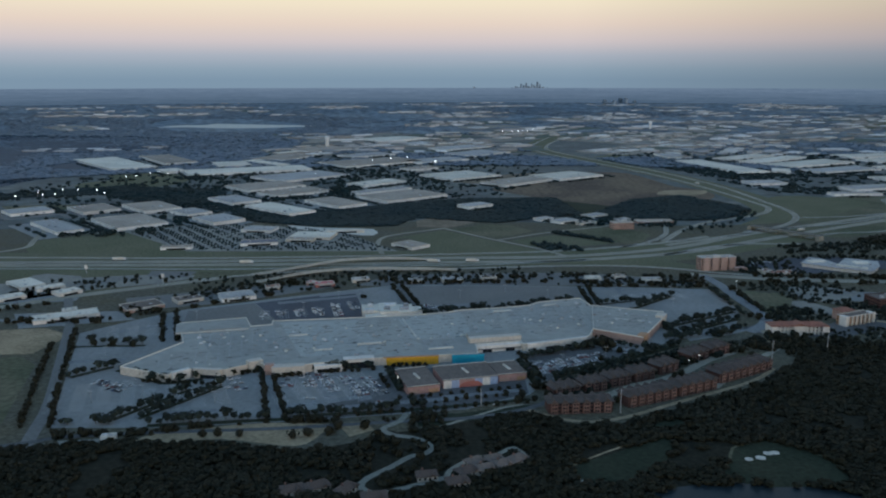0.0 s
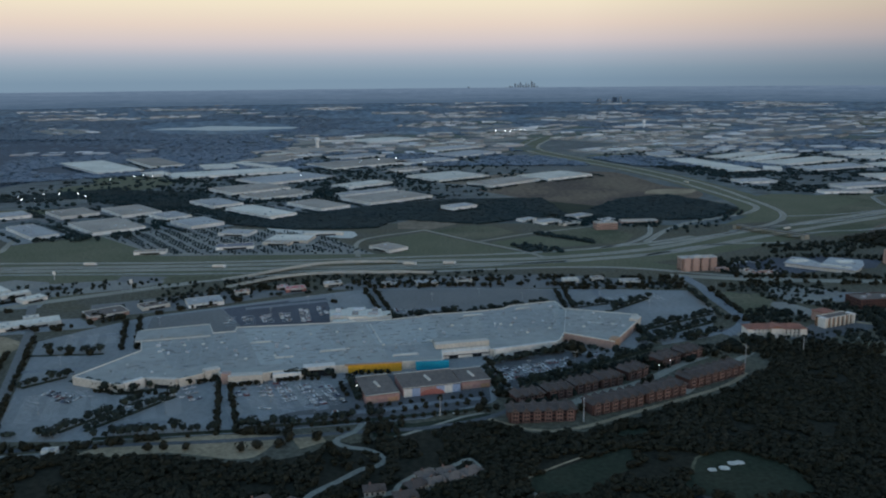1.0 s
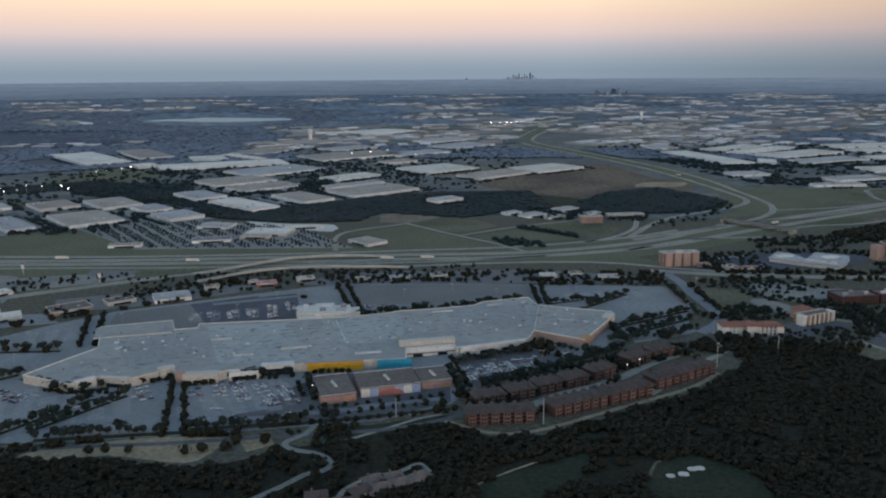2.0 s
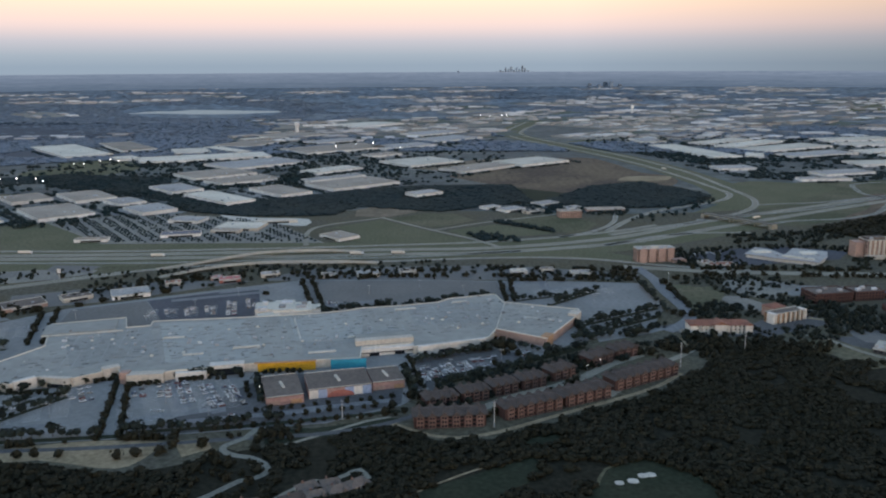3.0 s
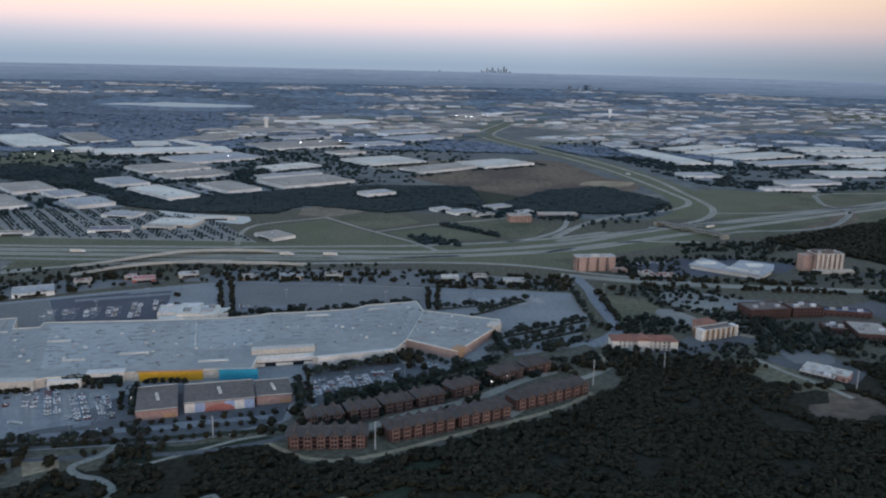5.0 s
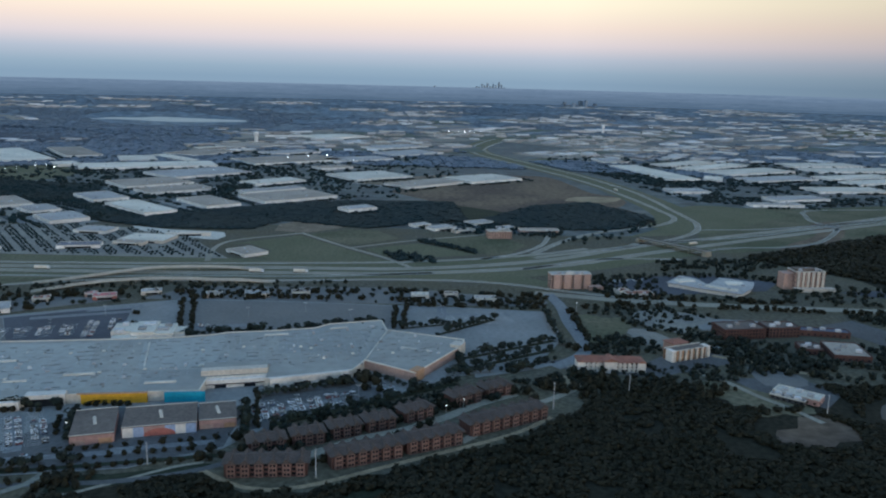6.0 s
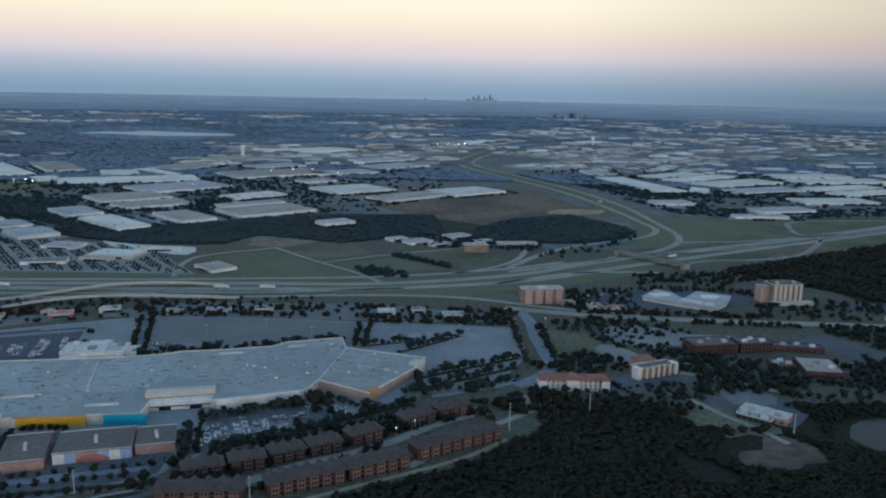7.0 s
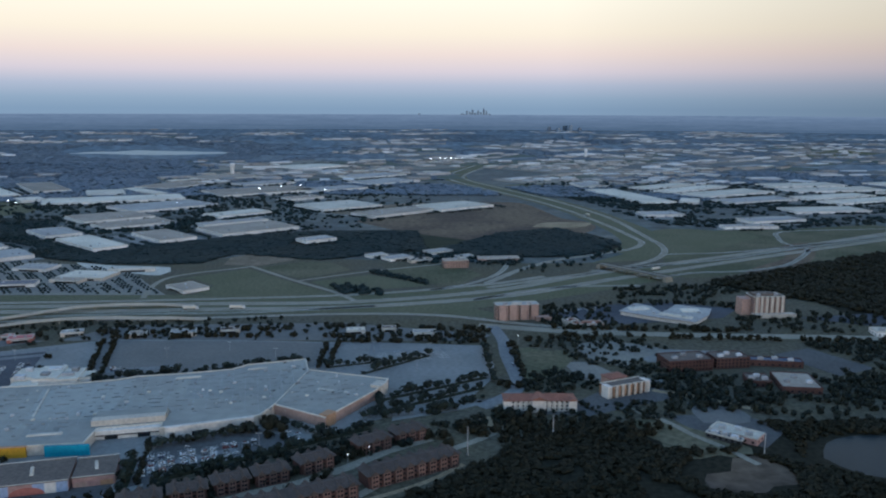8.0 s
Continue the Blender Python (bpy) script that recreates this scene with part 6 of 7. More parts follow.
for x, y, s in ((141.8, 688, 2.0), (128.7, 685, 1.5), (150, 684, 1.5), (154, 671, 1.2), (143, 673, 1.2), (134, 651, 1.0), (91.8, 566, 1.4), (164, 622, 1.3), (150, 622, 1.2), (190, 612, 1.5), (184, 607, 1.2), (138, 618, 1.2), (72, 587, 1.4), (80, 587, 1.5), (60, 571, 1.2), (57, 561, 1.2),
                (208, 646, 1.3), (202, 640, 1.2), (224, 664, 1.3), (260, 672, 1.5), (250, 672, 1.4), (264, 658, 1.4), (275, 683, 1.5), (126, 594, 1.3), (147, 606, 1.3), (168, 618, 1.3), (104, 583, 1.3), (80, 570, 1.3), (192, 638, 1.2), (197, 645, 1.3), (170, 597, 0.9), (213, 618, 1.0), (220, 628, 1.1), (124, 556, 0.9), (129, 560, 1.0), (172, 578, 0.9),
                (-97, 500, 1.2), (-88, 504, 1.3), (-74, 506, 1.3), (-69, 515, 1.2), (-51, 515, 1.3), (-41, 500, 1.2), (-147, 503, 1.1), (-133, 503, 1.1), (-157, 502, 1.1), (-308, 692, 1.2), (-291, 690, 1.2), (-272, 687, 1.2)):
    plant(x, y, s * 0.85)
for row in ((-57, 537, 70, 562), (-34, 552, 49, 573), (-30, 566, 60, 588)):
    tree_row(*row, gap=7.5, size=0.62)
for row in ((100, 678, 134, 685), (80, 671, 96, 668), (67, 667, 82, 600), (114, 617, 152, 629), (-232, 601, -198, 597), (-195, 597, -175, 593), (-98, 621, -66, 625), (-160, 620, -146, 624), (-128, 611, -112, 615), (-55, 628, -40, 634), (-45, 634, -12, 637), (-48, 612, -38, 585)):
    tree_row(*row, gap=5.2, size=0.62)
scatter("roadside_trees", HEDGE_SPOTS, NEAR_CROWNS, LEAF, "dark roadside trees in loose rows")

CURVE = smooth_path([(600, 1450), (612, 1563), (602, 1703), (574, 1901), (526, 2093), (460, 2290), (352, 2609), (325, 2800), (360, 3030), (470, 3320), (640, 3530)], 25.0)


def on_curve(x, y, wide):
    return any(abs(x - p[0]) < wide and math.hypot(x - p[0], y - p[1]) < wide for p in CURVE)


# ---- woods ----
HOLES = [(438, 616, 34, 30), (425, 676, 36, 26), (180, 420, 60, 16), (550, 640, 60, 40), (-30, 521, 9, 9), (455, 680, 36, 24)]
near = fill([(-330, 390), (-300, 478), (-242, 488), (-195, 498), (-130, 488), (-95, 480), (-62, 490), (-44, 498), (-50, 460), (-20, 440), (-20, 400), (0, 390)], 9, 6.4, 4.0, 1, HOLES, 0.25)
near += fill([(-32, 508), (-10, 515), (18, 526), (60, 540), (90, 522), (128, 524), (185, 558), (250, 598), (290, 640), (330, 690), (420, 690), (520, 700), (640, 690), (640, 520), (420, 400), (0, 390), (-20, 430), (0, 470)], 9, 6.4, 4.0, 2, HOLES, 0.25)
near += fill([(-45, 528), (-14, 516), (10, 528), (26, 538), (60, 556), (66, 566), (20, 545), (-30, 535)], 24, 5.5, 5.0, 3)
near += fill([(-260, 505), (-200, 511), (-110, 527), (-70, 528), (-72, 522), (-120, 521), (-195, 503), (-255, 497)], 11, 5.6, 4.8, 38)
near += fill([(260, 700), (290, 712), (320, 705), (365, 705), (420, 690), (380, 660), (300, 660)], 20, 6, 6, 4)
def thinned(spots, least=-0.36):
    """Leaves out trees in irregular glades and lets the others grow in groups."""
    out = []
    for x, y, w, h in spots:
        v = noise.noise(Vector((x * 0.022, y * 0.022, 5.0))) + 0.5 * noise.noise(Vector((x * 0.07, y * 0.07, 1.0)))
        if v > least:
            out.append((x, y, w * (1 + 0.25 * v), h * (1 + 0.5 * v)))
    return out


LANES_IN_WOOD = [(p[0], p[1], 4.6) for way in (LANE, DRIVE) for p in smooth_path(way, 3.0)] + [(p[0], p[1], 3.6) for p in smooth_path(FOOTPATH, 3.0)] + [(x, y, 6.5) for x, y, *_ in HOMES]


def in_wood(spots):
    """Leaves out trees on lanes, round houses and in clearings."""
    glades = FAIRWAYS + [TAN_STRIP, TAN_PLOT]
    return [t for t in spots if not any(inside(t[0], t[1], g) for g in glades) and not any(abs(t[0] - x) < r and (t[0] - x) ** 2 + (t[1] - y) ** 2 < r * r for x, y, r in LANES_IN_WOOD)]


def off_roofs(spots):
    out = []
    for s in spots:
        for x, y, a, b, ang in FOOTPRINTS:
            c, n = math.cos(radians(ang)), math.sin(radians(ang))
            if abs((s[0] - x) * c + (s[1] - y) * n) < a and abs((s[1] - y) * c - (s[0] - x) * n) < b:
                break
        else:
            out.append(s)
    return out


near += fill([(-60, 395), (-46, 498), (-32, 508), (0, 470), (60, 470), (80, 400)], 34, 5, 4.2, 44, HOLES)
near = in_wood(thinned(near))
scatter("woodland", near, WOOD_CROWNS, LEAF, "dense dark green woodland round the golf course", "woodland")
mixed = fill([(330, 780), (440, 800), (450, 900), (345, 905)], 70, 4.8, 4.8, 5, [(350, 840, 24, 38), (425, 866, 40, 24), (388, 812, 20, 24), (470, 824, 30, 22), (507, 830, 22, 18)])
mixed += fill([(365, 765), (390, 780), (440, 790), (490, 800), (440, 830), (390, 810)], 45, 4.8, 4.8, 6, [(350, 840, 24, 38), (425, 866, 40, 24), (388, 812, 20, 24), (470, 824, 30, 22), (507, 830, 22, 18)] + [(401, 760, 26, 24)])
mixed += fill([(420, 712), (440, 760), (500, 760), (560, 730), (700, 730), (760, 860), (700, 900), (600, 890), (640, 800), (560, 790), (500, 735), (470, 720)], 35, 5.6, 5.6, 7, [(542, 776, 24, 28)])
mixed += fill([(560, 690), (900, 660), (1000, 850), (760, 890), (700, 730)], 30, 5.6, 5.6, 8)
mixed += fill([(376, 1035), (442, 1049), (520, 1068), (600, 1050), (590, 1025), (540, 1050), (450, 1040), (440, 960), (560, 945), (570, 985), (600, 990), (560, 930), (380, 945), (366, 970)], 55, 5.6, 5.6, 9)
east_wood = fill([(600, 1170), (684, 1214), (834, 1315), (960, 1383), (1300, 1475), (1200, 940), (760, 960), (690, 1060), (640, 1110)], 32, 10, 6, 10)
mixed += fill([(475, 1125), (617, 1156), (627, 1111), (560, 1060), (525, 1092), (467, 1075)], 60, 6, 5.5, 41)
mixed += fill([(386, 890), (410, 904), (445, 892), (464, 874), (433, 845), (389, 852)], 170, 3.6, 3.6, 42)
mixed += fill([(433, 750), (500, 712), (520, 740), (500, 790), (450, 800)], 50, 6, 6, 43, [(457, 751, 14, 9), (477, 733, 14, 9)])
mixed += fill([(300, 720), (290, 700), (330, 708), (380, 740), (372, 735)], 30, 5.6, 5.6, 11)
mixed += fill([(80, 566), (110, 578), (150, 600), (205, 640), (240, 662), (230, 690), (190, 662), (120, 628), (80, 590)], 40, 5.6, 5.6, 12)
mixed += fill([(-560, 750), (-440, 765), (-450, 790), (-560, 790)], 45, 5.6, 5.6, 13)
mixed += fill([(-300, 930), (-200, 960), (-100, 972), (100, 990), (100, 978), (-100, 950), (-190, 935), (-280, 900)], 80, 4.6, 4.4, 14)
mixed += fill([(-480, 925), (-300, 960), (-310, 925), (-420, 870), (-470, 840)], 160, 4.6, 4.6, 15)
mixed += fill([(-10, 770), (60, 790), (140, 820), (140, 836), (50, 808), (-20, 786)], 20, 5.6, 5.6, 16)
mixed += fill([(330, 790), (560, 800), (760, 850), (900, 880), (900, 660), (560, 690), (470, 720), (400, 790)], 120, 5.6, 5.6, 17, [(470, 824, 34, 20), (508, 830, 24, 18), (542, 776, 26, 28), (514, 783, 16, 16), (548, 830, 30, 14), (350, 840, 24, 38), (425, 866, 36, 22), (401, 762, 24, 20), (455, 690, 36, 30)])
mixed += fill([(560, 930), (760, 930), (1000, 900), (1200, 940), (900, 960), (700, 1000), (640, 1010)], 110, 5.6, 5.6, 18, [(610, 1000, 34, 22), (700, 925, 20, 14)])
mixed += fill([(-330, 800), (-190, 870), (-60, 905), (100, 905), (160, 900), (300, 890), (310, 935), (160, 970), (-60, 960), (-260, 905)], 130, 5.2, 4.8, 19, [(-309, 812, 22, 18), (-270, 839, 18, 14), (-221, 852, 22, 18), (-140, 906, 24, 12)])
mixed += fill([(82, 560), (130, 580), (205, 640), (250, 680), (222, 690), (150, 640), (84, 600)], 60, 5, 6, 20)
round_hotels = fill([(322, 762), (325, 779), (347, 808), (365, 819), (391, 778), (379, 768), (367, 757)], 30, 5.0, 4.4, 51)
round_hotels += fill([(326, 864), (330, 876), (329, 826), (332, 782), (327, 765), (326, 791), (326, 817)], 9, 4.6, 4.2, 52)
round_hotels += fill([(357, 901), (387, 914), (448, 908), (468, 880), (453, 852), (434, 859), (386, 884)], 110, 5.0, 4.4, 53)
round_hotels += fill([(373, 873), (390, 875), (397, 839), (433, 837), (437, 809), (417, 816), (380, 833)], 60, 5.0, 4.4, 54)
round_hotels += fill([(443, 834), (478, 820), (465, 746), (437, 758), (425, 771)], 48, 5.6, 5.0, 55)
round_hotels += fill([(361, 736), (376, 731), (419, 744), (430, 738), (433, 707), (394, 705), (340, 700)], 36, 5.2, 4.4, 56)
round_hotels += fill([(243, 722), (262, 737), (284, 752), (296, 752), (270, 728), (252, 712)], 22, 5.0, 4.4, 57)
round_hotels += fill([(250, 694), (284, 712), (304, 712), (330, 708), (320, 696), (280, 682)], 36, 5.2, 4.4, 58)
mixed += off_roofs([t for t in round_hotels if abs(t[0] - 331) > 32 or abs(t[1] - 729) > 12])
scatter("woodland", east_wood, MID_CROWNS, LEAF, "dark wood on the slope beyond the hotels", "woodland")
scatter("scattered_trees", mixed, NEAR_CROWNS, LEAF_TREE, "dark trees scattered between buildings")
FAR_JIT = random.Random(19)
mid = fill([(-372, 1457), (-209, 1440), (-91, 1530), (41, 1596), (222, 1606), (243, 1407), (170, 1377), (89, 1321), (-43, 1372), (-77, 1294), (-204, 1290), (-330, 1345)], 22, 16, 2.6, 21, [(60, 1471, 40, 30), (-199, 1506, 60, 50)])
mid += fill([(-908, 1657), (-730, 1782), (-468, 1735), (-440, 1630), (-453, 1525), (-480, 1510), (-609, 1600), (-700, 1657), (-878, 1600)], 24, 16, 2.6, 22)
mid += fill([(238, 1377), (371, 1577), (482, 1645), (563, 1470), (474, 1359), (373, 1345)], 22, 16, 2.6, 23)
mid += fill([(-660, 1294), (-560, 1330), (-433, 1250), (-440, 1210), (-562, 1190)], 130, 9, 9, 24, [(-505, 1297, 66, 66), (-601, 1251, 45, 52)])
mid += fill([(-560, 1360), (-300, 1400), (-300, 1350), (-440, 1290), (-520, 1370)], 150, 9, 9, 25, [(-505, 1297, 66, 66), (-367, 1322, 42, 42), (-434, 1392, 38, 38)])
mid += fill([(-330, 1560), (-260, 1590), (-200, 1580), (-160, 1700), (-240, 1760), (-230, 1620), (-320, 1590)], 140, 10, 9, 26)
mid += fill([(126, 1149), (149, 1151), (206, 1108), (191, 1088), (148, 1098)], 40, 8, 5, 27)
mid += fill([(168, 1228), (174, 1236), (210, 1204), (255, 1159), (250, 1150), (204, 1196)], 14, 8, 5, 28)
mid += fill([(560, 2250), (640, 2400), (700, 2200), (800, 2050), (930, 2000), (1200, 2020), (1100, 1960), (860, 1950), (700, 1900), (640, 2000)], 160, 13, 5.5, 29)
mid += fill([(640, 1900), (700, 1680), (900, 1640), (1400, 1780), (1400, 1850), (1000, 1780), (820, 1760), (780, 1900)], 200, 12, 5.5, 30, [(908, 1718, 70, 40), (716, 1805, 50, 40)])
for i in range(-50, 50):
    for j in range(-20, 20):
        if i % 4 == 3 or FAR_JIT.random() > 0.93:
            continue
        u, v = i * 4.9 + (i // 4) * 1.5 + FAR_JIT.uniform(-0.6, 0.6), j * 12.5 + FAR_JIT.uniform(-0.6, 0.6)
        x, y = -270 + u * 0.82 - v * 0.57, 1195 + u * 0.57 + v * 0.82
        if inside(x, y, [(-480, 1235), (-350, 1100), (-70, 1102), (-110, 1165), (-160, 1250), (-325, 1305), (-405, 1295)]) and not any(abs(x - a) < c and abs(y - b) < d for a, b, c, d in ((-192, 1195, 40, 36), (-284, 1252, 30, 26), (-369, 1112, 24, 12), (-262, 1147, 30, 18))):
            mid.append((x, y, FAR_JIT.uniform(3.8, 5.6), FAR_JIT.uniform(2.8, 4.0)))
mid += fill([(-560, 1600), (-200, 1850), (0, 1760), (60, 2000), (-300, 2150), (-640, 1950)], 900, 10, 9, 32, [(-380, 1742, 75, 70), (-337, 1927, 110, 90), (-490, 2054, 150, 90), (-145, 1802, 70, 50)])
mid += fill([(160, 1330), (270, 1400), (390, 1320), (370, 1280), (240, 1290)], 90, 8, 5.5, 33, [(202, 1330, 26, 22), (262, 1384, 26, 22), (285, 1272, 20, 14), (349, 1325, 32, 14)])
mid += fill([(330, 1180), (480, 1290), (560, 1420), (520, 1440), (380, 1260)], 420, 8, 7, 34)
mid += fill([(-744, 1761), (-701, 1800), (-575, 1741), (-429, 1539), (-299, 1446), (-255, 1393), (-270, 1353), (-418, 1462), (-523, 1527), (-662, 1602)], 40, 9, 3.6, 35)
for x, y, a, b, ang in FOOTPRINTS:
    c, n = math.cos(radians(ang)), math.sin(radians(ang))
    for side in range(4):
        if FAR_JIT.random() < 0.22:
            continue
        long, out = (a, b) if side < 2 else (b, a)
        off, u = (out + FAR_JIT.uniform(5, 14)) * (1 if side % 2 else -1), -long - 4
        while u < long + 4:
            u += FAR_JIT.uniform(4, 9)
            if noise.noise(Vector((u * 0.03, x * 0.37 + side * 9.1, y * 0.41))) < -0.12:
                continue
            p, q = (u, off) if side < 2 else (off, u)
            px, py = x + c * p - n * q, y + n * p + c * q + FAR_JIT.uniform(-2, 2)
            if on_curve(px, py, 50):
                continue
            k = shrink(math.hypot(px - MID_X, py - MID_Y))
            mid.append((px, py, FAR_JIT.uniform(7, 12) * k, FAR_JIT.uniform(4.2, 6.2) * k))
mid += thinned(fill([(-950, 1500), (-620, 1330), (-200, 1560), (120, 1640), (250, 2050), (300, 2500), (-100, 2650), (-700, 2500)], 330, 10, 5.5, 36), -0.02)
mid += thinned(fill([(660, 1900), (1000, 1780), (1700, 2050), (1900, 2650), (560, 2650), (500, 2450)], 420, 11, 5.5, 37), 0.0)
mid = [t for t in off_roofs(mid) if not on_curve(t[0], t[1], 46)]
scatter("far_woodland", mid, MID_CROWNS, LEAF_MID, "dark woodland belts between warehouses", "woodland")

# ---- the far plain: woods and roofs towards the horizon ----
FAR_RNG = random.Random(3)
far_spots, roofs = [], Geo()
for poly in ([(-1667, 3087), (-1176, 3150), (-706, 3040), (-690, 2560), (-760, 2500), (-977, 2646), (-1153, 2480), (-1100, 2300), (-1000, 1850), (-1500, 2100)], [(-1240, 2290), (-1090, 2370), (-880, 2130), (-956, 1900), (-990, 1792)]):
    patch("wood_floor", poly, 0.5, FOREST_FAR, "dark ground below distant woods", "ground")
patch("pavement", [(-251, 1300), (-185, 1275), (-107, 1263), (-104, 1210), (-148, 1225), (-221, 1262)], 0.3, BUNKER, "pale bare lot at the edge of the wood", "lot")
patch("field", [(-822, 2000), (-703, 2060), (-591, 1890), (-643, 1783), (-723, 1802)], 0.2, GRASS, "green field under flood lights", "field")
far_spots += fill([(-1667, 3087), (-1176, 3150), (-706, 3040), (-690, 2560), (-760, 2500), (-977, 2646), (-1153, 2480), (-1100, 2300), (-1000, 1850), (-1500, 2100)], 200, 19, 4.5, 51, [(-815, 2375, 150, 140)])
far_spots += fill([(-1240, 2290), (-1090, 2370), (-880, 2130), (-956, 1900), (-990, 1792)], 250, 18, 4.5, 52, [(-913, 2263, 190, 190)])
scatter("distant_woodland", far_spots, FAR_CROWNS, LEAF_FAR, "distant dark woods tinted haze blue", "woodland")
RADII = np.linspace(R_LEVEL, R_RIM - 20, 400)
REACH = np.array([r / shrink(r) for r in RADII])


def far(x, y):
    """Where a point of the true plan stands on the far swell: x, y, z and its scale."""
    d = math.hypot(x - MID_X, y - MID_Y)
    if d <= R_LEVEL:
        return x, y, 0.0, 1.0
    k = float(np.interp(d, REACH, RADII)) / d
    return MID_X + (x - MID_X) * k, MID_Y + (y - MID_Y) * k, MID_Z * (1 - k), k


def far_block(geo, x, y, lx, ly, ang, low, high):
    c, s = math.cos(radians(ang)), math.sin(radians(ang))
    base = [far(x + c * p * lx / 2 - s * q * ly / 2, y + s * p * lx / 2 + c * q * ly / 2) for p, q in ((-1, -1), (1, -1), (1, 1), (-1, 1))]
    geo.add([(a, b, z + h * k) for h in (low, high) for a, b, z, k in base], [(4, 5, 6, 7), (0, 1, 5, 4), (1, 2, 6, 5), (2, 3, 7, 6), (3, 0, 4, 7)])


def far_spot(near, farthest, half=35.0):
    d, a = 1 / FAR_RNG.uniform(1 / farthest, 1 / near), radians(90 + FAR_RNG.uniform(-half, half))
    return MID_X + d * math.cos(a), MID_Y + d * math.sin(a), d


CLEAR = ((-930, 3560, 330, 210), (295, 1940, 200, 200), (340, 1760, 240, 240), (40, 1943, 120, 100), (1250, 2250, 330, 300), (-898, 2228, 170, 140), (-490, 2054, 170, 110), (922, 2376, 170, 150))


def clear(x, y, zones):
    return not any(((x - a) / c) ** 2 + ((y - b) / d) ** 2 < 1 for a, b, c, d in zones)


# yards and bare ground of the far estates, then their roofs
yards, estates = Geo(), []
for _ in range(330):
    x, y, d = far_spot(2560, 9500)
    wild = x < -520 and d < 5200
    px, py, pz, k = far(x, y)
    if wild and FAR_RNG.random() < 0.88 or not clear(px, py, CLEAR + ((1500, 2400, 420, 330),)) or on_curve(px, py, 95 * k) or noise.noise(Vector((x * 0.0011, y * 0.0011, 4.0))) < (-0.28 if x > 0 else -0.02):
        continue
    turn = FAR_RNG.choice((38, 40, -50, 8, 12, 42))
    grow = 0.7 + d / 7000
    wide, deep = FAR_RNG.uniform(120, 420) * grow, FAR_RNG.uniform(90, 240) * grow
    far_block(yards, x, y, wide, deep, turn, -6, 0.5 + len(estates) * 0.004)
    estates.append((x, y, wide, deep, turn, d))
tagged(new("distant_yards", yards.mesh("distant_yards", FAR_YARD)), "distant worn yards and bare plots on the plain", "yards", kind="stuff")
near_built, taken = 0, [(-913, 2263, 300), (934, 2414, 280), (1332, 2433, 280), (111, 2601, 180), (-401, 2749, 180), (-471, 2444, 170), (-199, 2299, 240), (-183, 3174, 220), (1645, 2490, 260), (-234, 2518, 160), (61, 2803, 190)]
for x, y, wide, deep, turn, d in estates:
    c, s = math.cos(radians(turn)), math.sin(radians(turn))
    cols, rows = max(1, int(wide / FAR_RNG.uniform(55, 120))), max(1, int(deep / FAR_RNG.uniform(45, 80)))
    for i in range(cols):
        for j in range(rows):
            if FAR_RNG.random() < 0.42:
                continue
            p, q = ((i + 0.5) / cols - 0.5) * wide + FAR_RNG.uniform(-12, 12), ((j + 0.5) / rows - 0.5) * deep + FAR_RNG.uniform(-8, 8)
            lx, ly = wide / cols * FAR_RNG.uniform(0.3, 0.85), deep / rows * FAR_RNG.uniform(0.25, 0.6)
            bx, by = x + c * p - s * q, y + s * p + c * q
            px, py, pz, k = far(bx, by)
            if any(math.hypot(px - a, py - b) < 0.5 * (lx * k + w) for a, b, w in taken):
                continue
            tall = FAR_RNG.uniform(4.0, 7.5)
            if d < 3700 and near_built < 120:
                hall = thing("low_building", pose(px, py, pz, 0, 0, turn), "low flat-roofed building on the far plain", "building", "low buildings of the far plain")
                part("wall", Geo().box(0, 0, -4, tall * k, lx * k, ly * k), FAR_WALL, hall)
                part("roof", Geo().box(0, 0, tall * k, tall * k + 0.3, lx * k - 0.8, ly * k - 0.8), (ROOF_TAN, ROOF_GREY, ROOF_WHITE, ROOF_BROWN, ROOF_WHITE, ROOF_GREY)[near_built % 6], hall)
                near_built += 1
            else:
                far_block(roofs, bx, by, lx, ly, turn, -3, tall)
tagged(new("distant_buildings", roofs.mesh("distant_buildings", FAR_ROOF)), "distant low pale buildings scattered over the plain", "buildings", kind="stuff")

# woods, hedgerows and single trees out to the horizon
scrub = []
for _ in range(60000):
    if len(scrub) > 15500:
        break
    x, y, d = far_spot(2150, 9800)
    px, py, pz, k = far(x, y)
    wooded = noise.noise(Vector((x * 0.0011, y * 0.0011, 3.1))) + 0.6 * noise.noise(Vector((x * 0.005, y * 0.005, 8.0))) + (0.5 if x < -520 and d < 5200 else 0.0)
    if d > 5500 and FAR_RNG.random() < (d - 5500) / 5000:
        continue
    if d > 7200 or wooded < FAR_RNG.uniform(-0.1, 0.12) or not clear(px, py, CLEAR) or on_curve(px, py, 50 * k) or py < 1900 and px > -500:
        continue
    if any(abs((x - a) * math.cos(radians(e)) + (y - b) * math.sin(radians(e))) < w / 2 and abs((y - b) * math.cos(radians(e)) - (x - a) * math.sin(radians(e))) < h / 2 for a, b, w, h, e, _d in estates) and FAR_RNG.random() < 0.8:
        continue
    w = FAR_RNG.uniform(11, 26) * (0.8 + d / 8000) * k
    scrub.append((px, py, w * 1.5, FAR_RNG.uniform(5, 8) * k * (1 if d < 3500 else 0.5)))
scrub = off_roofs(scrub)
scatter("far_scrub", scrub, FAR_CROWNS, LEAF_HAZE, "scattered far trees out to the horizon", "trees")
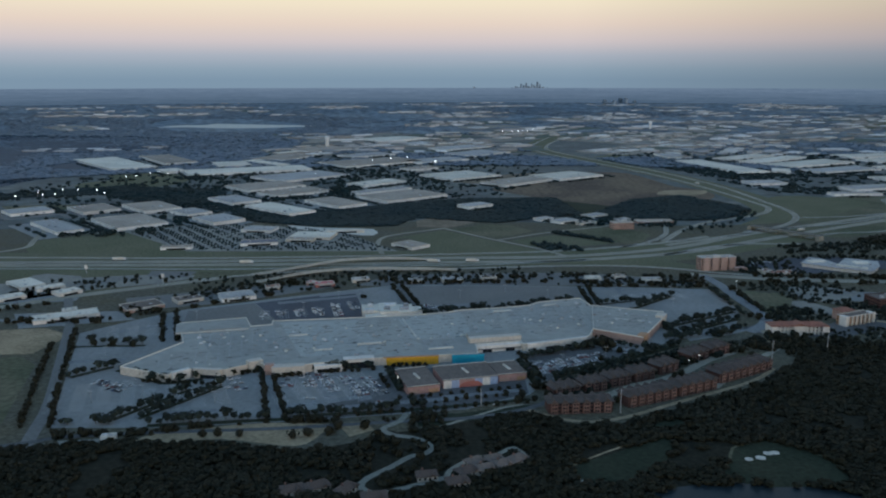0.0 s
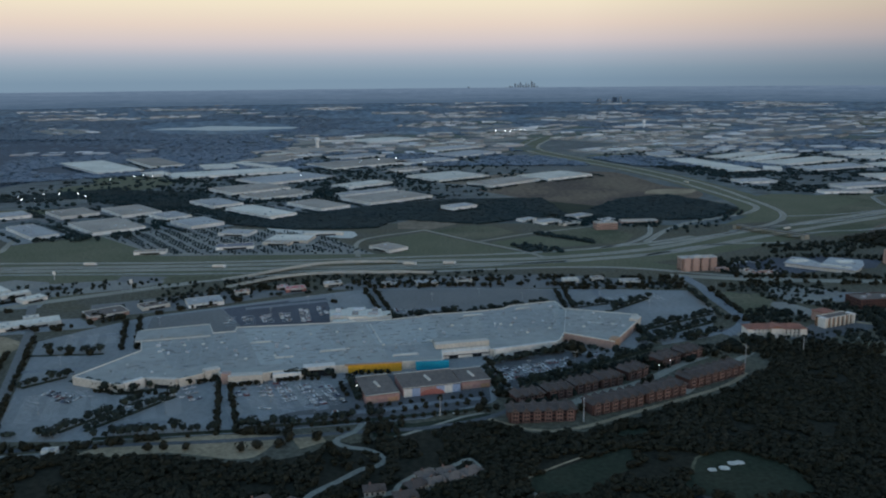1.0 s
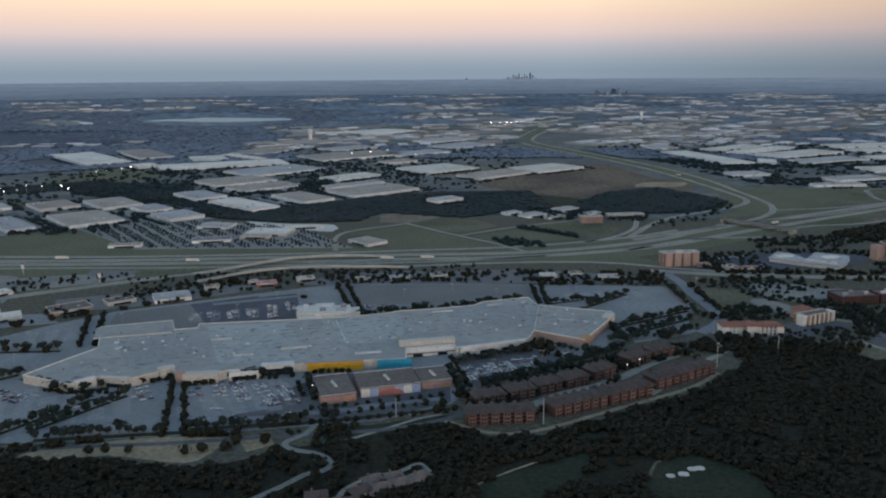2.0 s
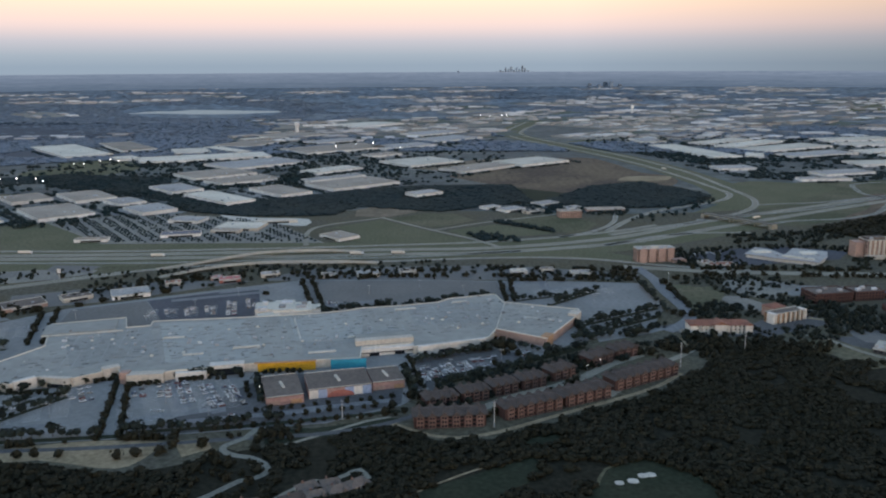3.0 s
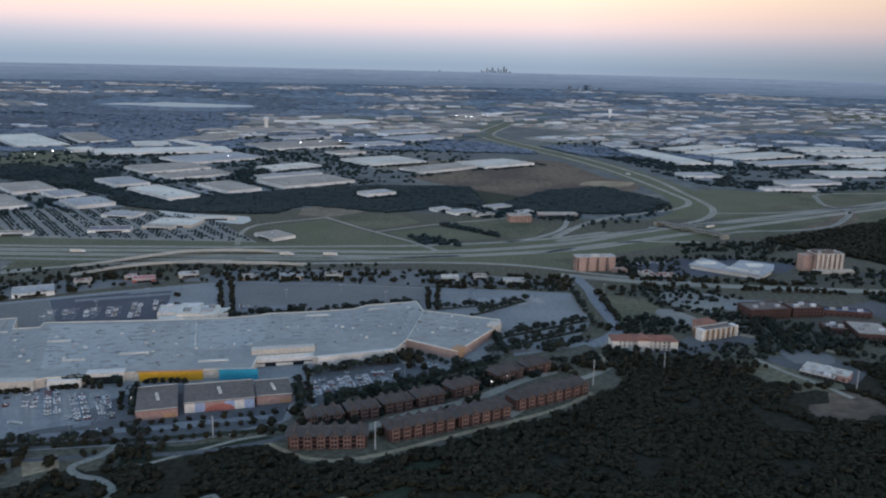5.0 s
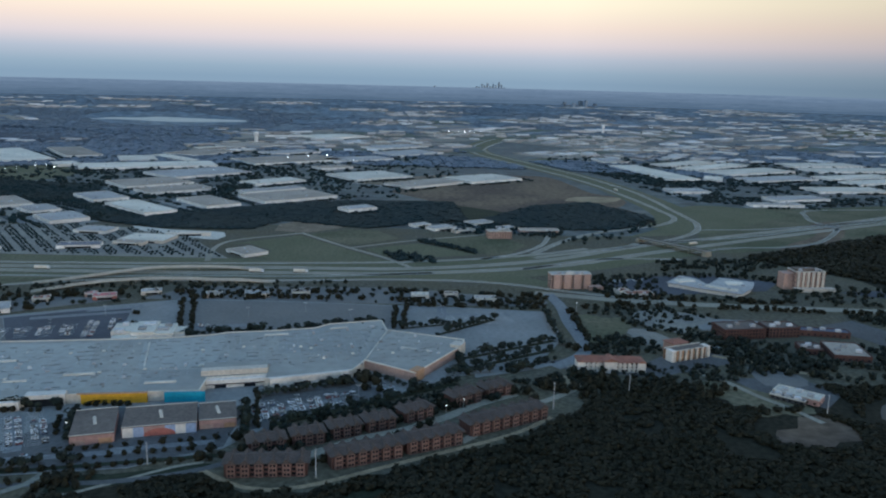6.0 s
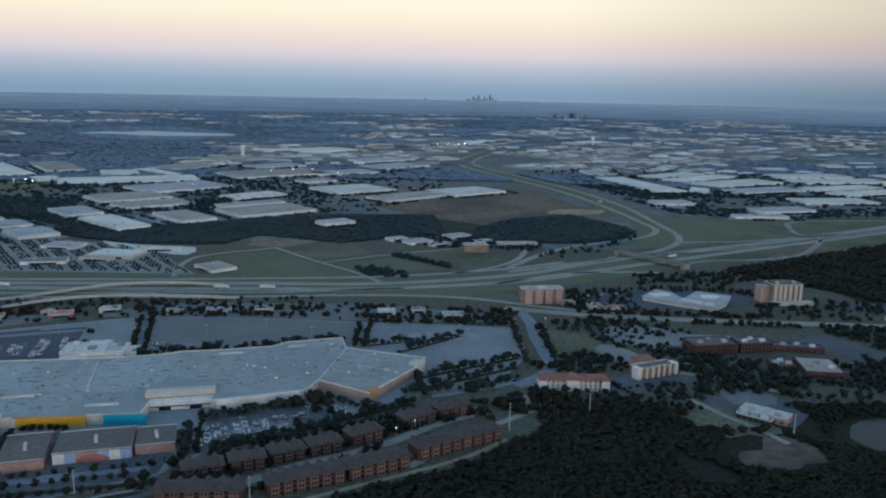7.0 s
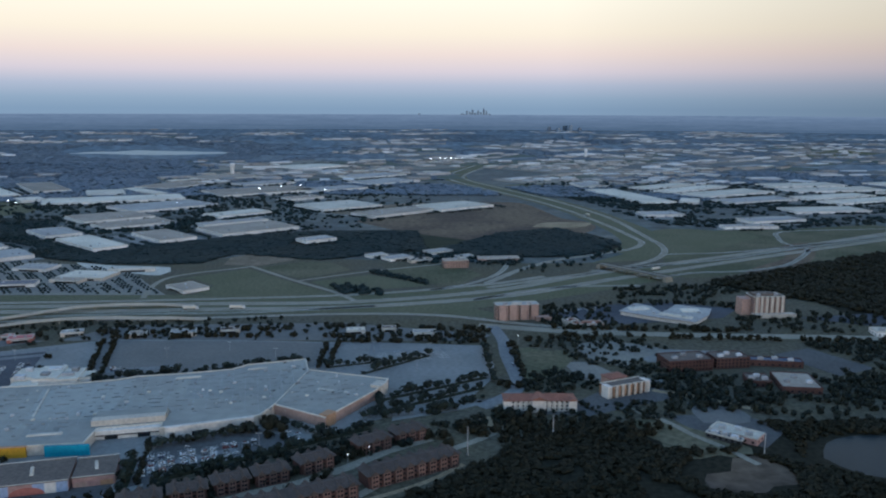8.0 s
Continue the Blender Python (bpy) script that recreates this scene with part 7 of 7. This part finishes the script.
for poly in ([(230, 3320), (380, 3330), (480, 3420), (440, 3470), (280, 3420)], [(1500, 3300), (1900, 3300), (2100, 3480), (1700, 3500)], [(-120, 2640), (40, 2600), (120, 2680), (-20, 2740)], [(480, 2350), (600, 2440), (560, 2560), (460, 2480)]):
    patch("field", poly, 0.5, SAND if poly[0][0] == 230 else GRASS, "far open field among buildings", "field")


# ---- cars and lorries ----
def car_kind():
    c = thing("car", pose(0, 0, -60), "parked car in a bay of the mall car park", "car", "cars in the car parks")
    prof = [(-2.3, 0.35), (-2.3, 0.85), (-2.15, 1.0), (-1.0, 1.05), (0.9, 1.05), (2.1, 0.9), (2.3, 0.7), (2.3, 0.35)]
    g, n = Geo(), 8
    g.add([(x, s * 0.92, z) for s in (-1, 1) for x, z in prof], [tuple(range(n)), tuple(range(n, 2 * n))[::-1]] + [(i, i + n, (i + 1) % n + n, (i + 1) % n) for i in range(n)])
    part("body", g, CAR_PAINT, c)
    cabin = part("cabin", Geo().add([(x, s * w, z) for s in (-1, 1) for x, z, w in ((-1.9, 1.05, 0.86), (-1.35, 1.46, 0.7), (0.35, 1.46, 0.7), (1.15, 1.05, 0.86))], [(0, 1, 2, 3), (7, 6, 5, 4), (0, 4, 5, 1), (1, 5, 6, 2), (2, 6, 7, 3)]), GLASS, c, "dark glazed cabin")
    part("roof_panel", Geo().box(-0.5, 0, 1.465, 1.52, 1.7, 1.38, 0, 0.94), CAR_PAINT, cabin)
    wheel = Geo()
    k = 10
    wheel.add([(0.33 * math.cos(6.2832 * i / k), s * 0.11, 0.33 + 0.33 * math.sin(6.2832 * i / k)) for s in (-1, 1) for i in range(k)], [tuple(range(k)), tuple(range(k, 2 * k))[::-1]] + [(i, i + k, (i + 1) % k + k, (i + 1) % k) for i in range(k)])
    wm = wheel.mesh("wheel", TYRE)
    for x in (-1.4, 1.4):
        for y in (-0.86, 0.86):
            part("wheel", wm, None, c).matrix_local = pose(x, y, 0)
    return c


CAR = car_kind()
CAR_RNG = random.Random(8)
cars = 0


def park(x, y, ang):
    global cars
    m = pose(x, y, 0.2, 0, 0, ang) @ Matrix.Scale(0.95, 4)
    if cars == 0:
        CAR.matrix_world = m
    else:
        copy_thing(CAR, m)
    cars += 1


def car_row(x0, y0, x1, y1, full=0.7, double=True):
    ln = math.hypot(x1 - x0, y1 - y0)
    ux, uy = (x1 - x0) / ln, (y1 - y0) / ln
    a = math.degrees(math.atan2(ux, -uy))
    for i in range(int(ln / 2.75)):
        for s in ((-1, 1) if double else (0,)):
            if CAR_RNG.random() < full and cars < 300:
                park(x0 + ux * 2.75 * i - uy * 2.7 * s, y0 + uy * 2.75 * i + ux * 2.7 * s, a + CAR_RNG.choice((0, 180)) + CAR_RNG.uniform(-2, 2))


for x0, y0, x1, y1, full in ((-96, 617, -78, 577, 0.75), (-78, 613, -56, 571, 0.75), (-61, 611, -41, 573, 0.7), (-110, 619, -98, 587, 0.5), (-127, 614, -115, 585, 0.45), (-164, 610, -150, 583, 0.5), (-173, 609, -164, 585, 0.35),
                             (73, 642, 83, 613, 0.8), (84, 646, 94, 619, 0.8), (96, 652, 105, 626, 0.7), (108, 657, 116, 632, 0.65), (120, 663, 127, 642, 0.5), (132, 668, 138, 650, 0.4), (158, 684, 163, 665, 0.4), (-130, 812, -119, 775, 0.6), (-112, 825, -101, 779, 0.6), (-96, 835, -86, 800, 0.5), (-148, 806, -138, 778, 0.5), (-165, 800, -156, 776, 0.4), (-180, 790, -174, 774, 0.3),
                             (-268, 600, -236, 588, 0.7), (-262, 592, -238, 582, 0.4), (-14, 823, -6, 802, 0.3), (395, 1020, 440, 1030, 0.6), (455, 1035, 520, 1040, 0.6), (660, 980, 720, 970, 0.5), (20, 888, 24, 862, 0.15), (236, 880, 240, 862, 0.15), (120, 880, 124, 858, 0.1)):
    car_row(x0, y0, x1, y1, full)
for x, y, a in ((-94, 567, 10), (-45, 560, 12), (-99, 568, 190), (-60, 828, 20), (-196, 572, 20), (330, 880, 95), (322, 830, 100), (-20, 540, 12), (40, 556, 20)):
    park(x, y, a)


def lorry(x, y, ang):
    l = thing("lorry", pose(x, y, 0.3, 0, 0, ang), "white articulated lorry on the freeway", "lorry", "lorries on the freeway")
    part("trailer", Geo().box(-2, 0, 1.2, 4.0, 13.5, 2.5), ROOF_WHITE, l, "white box trailer")
    part("cab", Geo().box(6.6, 0, 0.6, 3.4, 2.6, 2.4, 0, 0.92), CAR_PAINT, l)
    part("windscreen", Geo().box(7.85, 0, 2.0, 3.0, 0.2, 2.0), GLASS, l)
    for wx in (-7, -5.6, 3.6, 6.8):
        for s in (-1, 1):
            part("wheel", Geo().box(wx, s * 1.0, 0, 1.0, 1.0, 0.4), TYRE, l)


for x, y, a in ((-10, 1026, 2), (40, 1029, 3), (-250, 1020, 3), (575, 1830, 100), (560, 1250, 34), (-420, 1038, 3)):
    lorry(x, y, a)
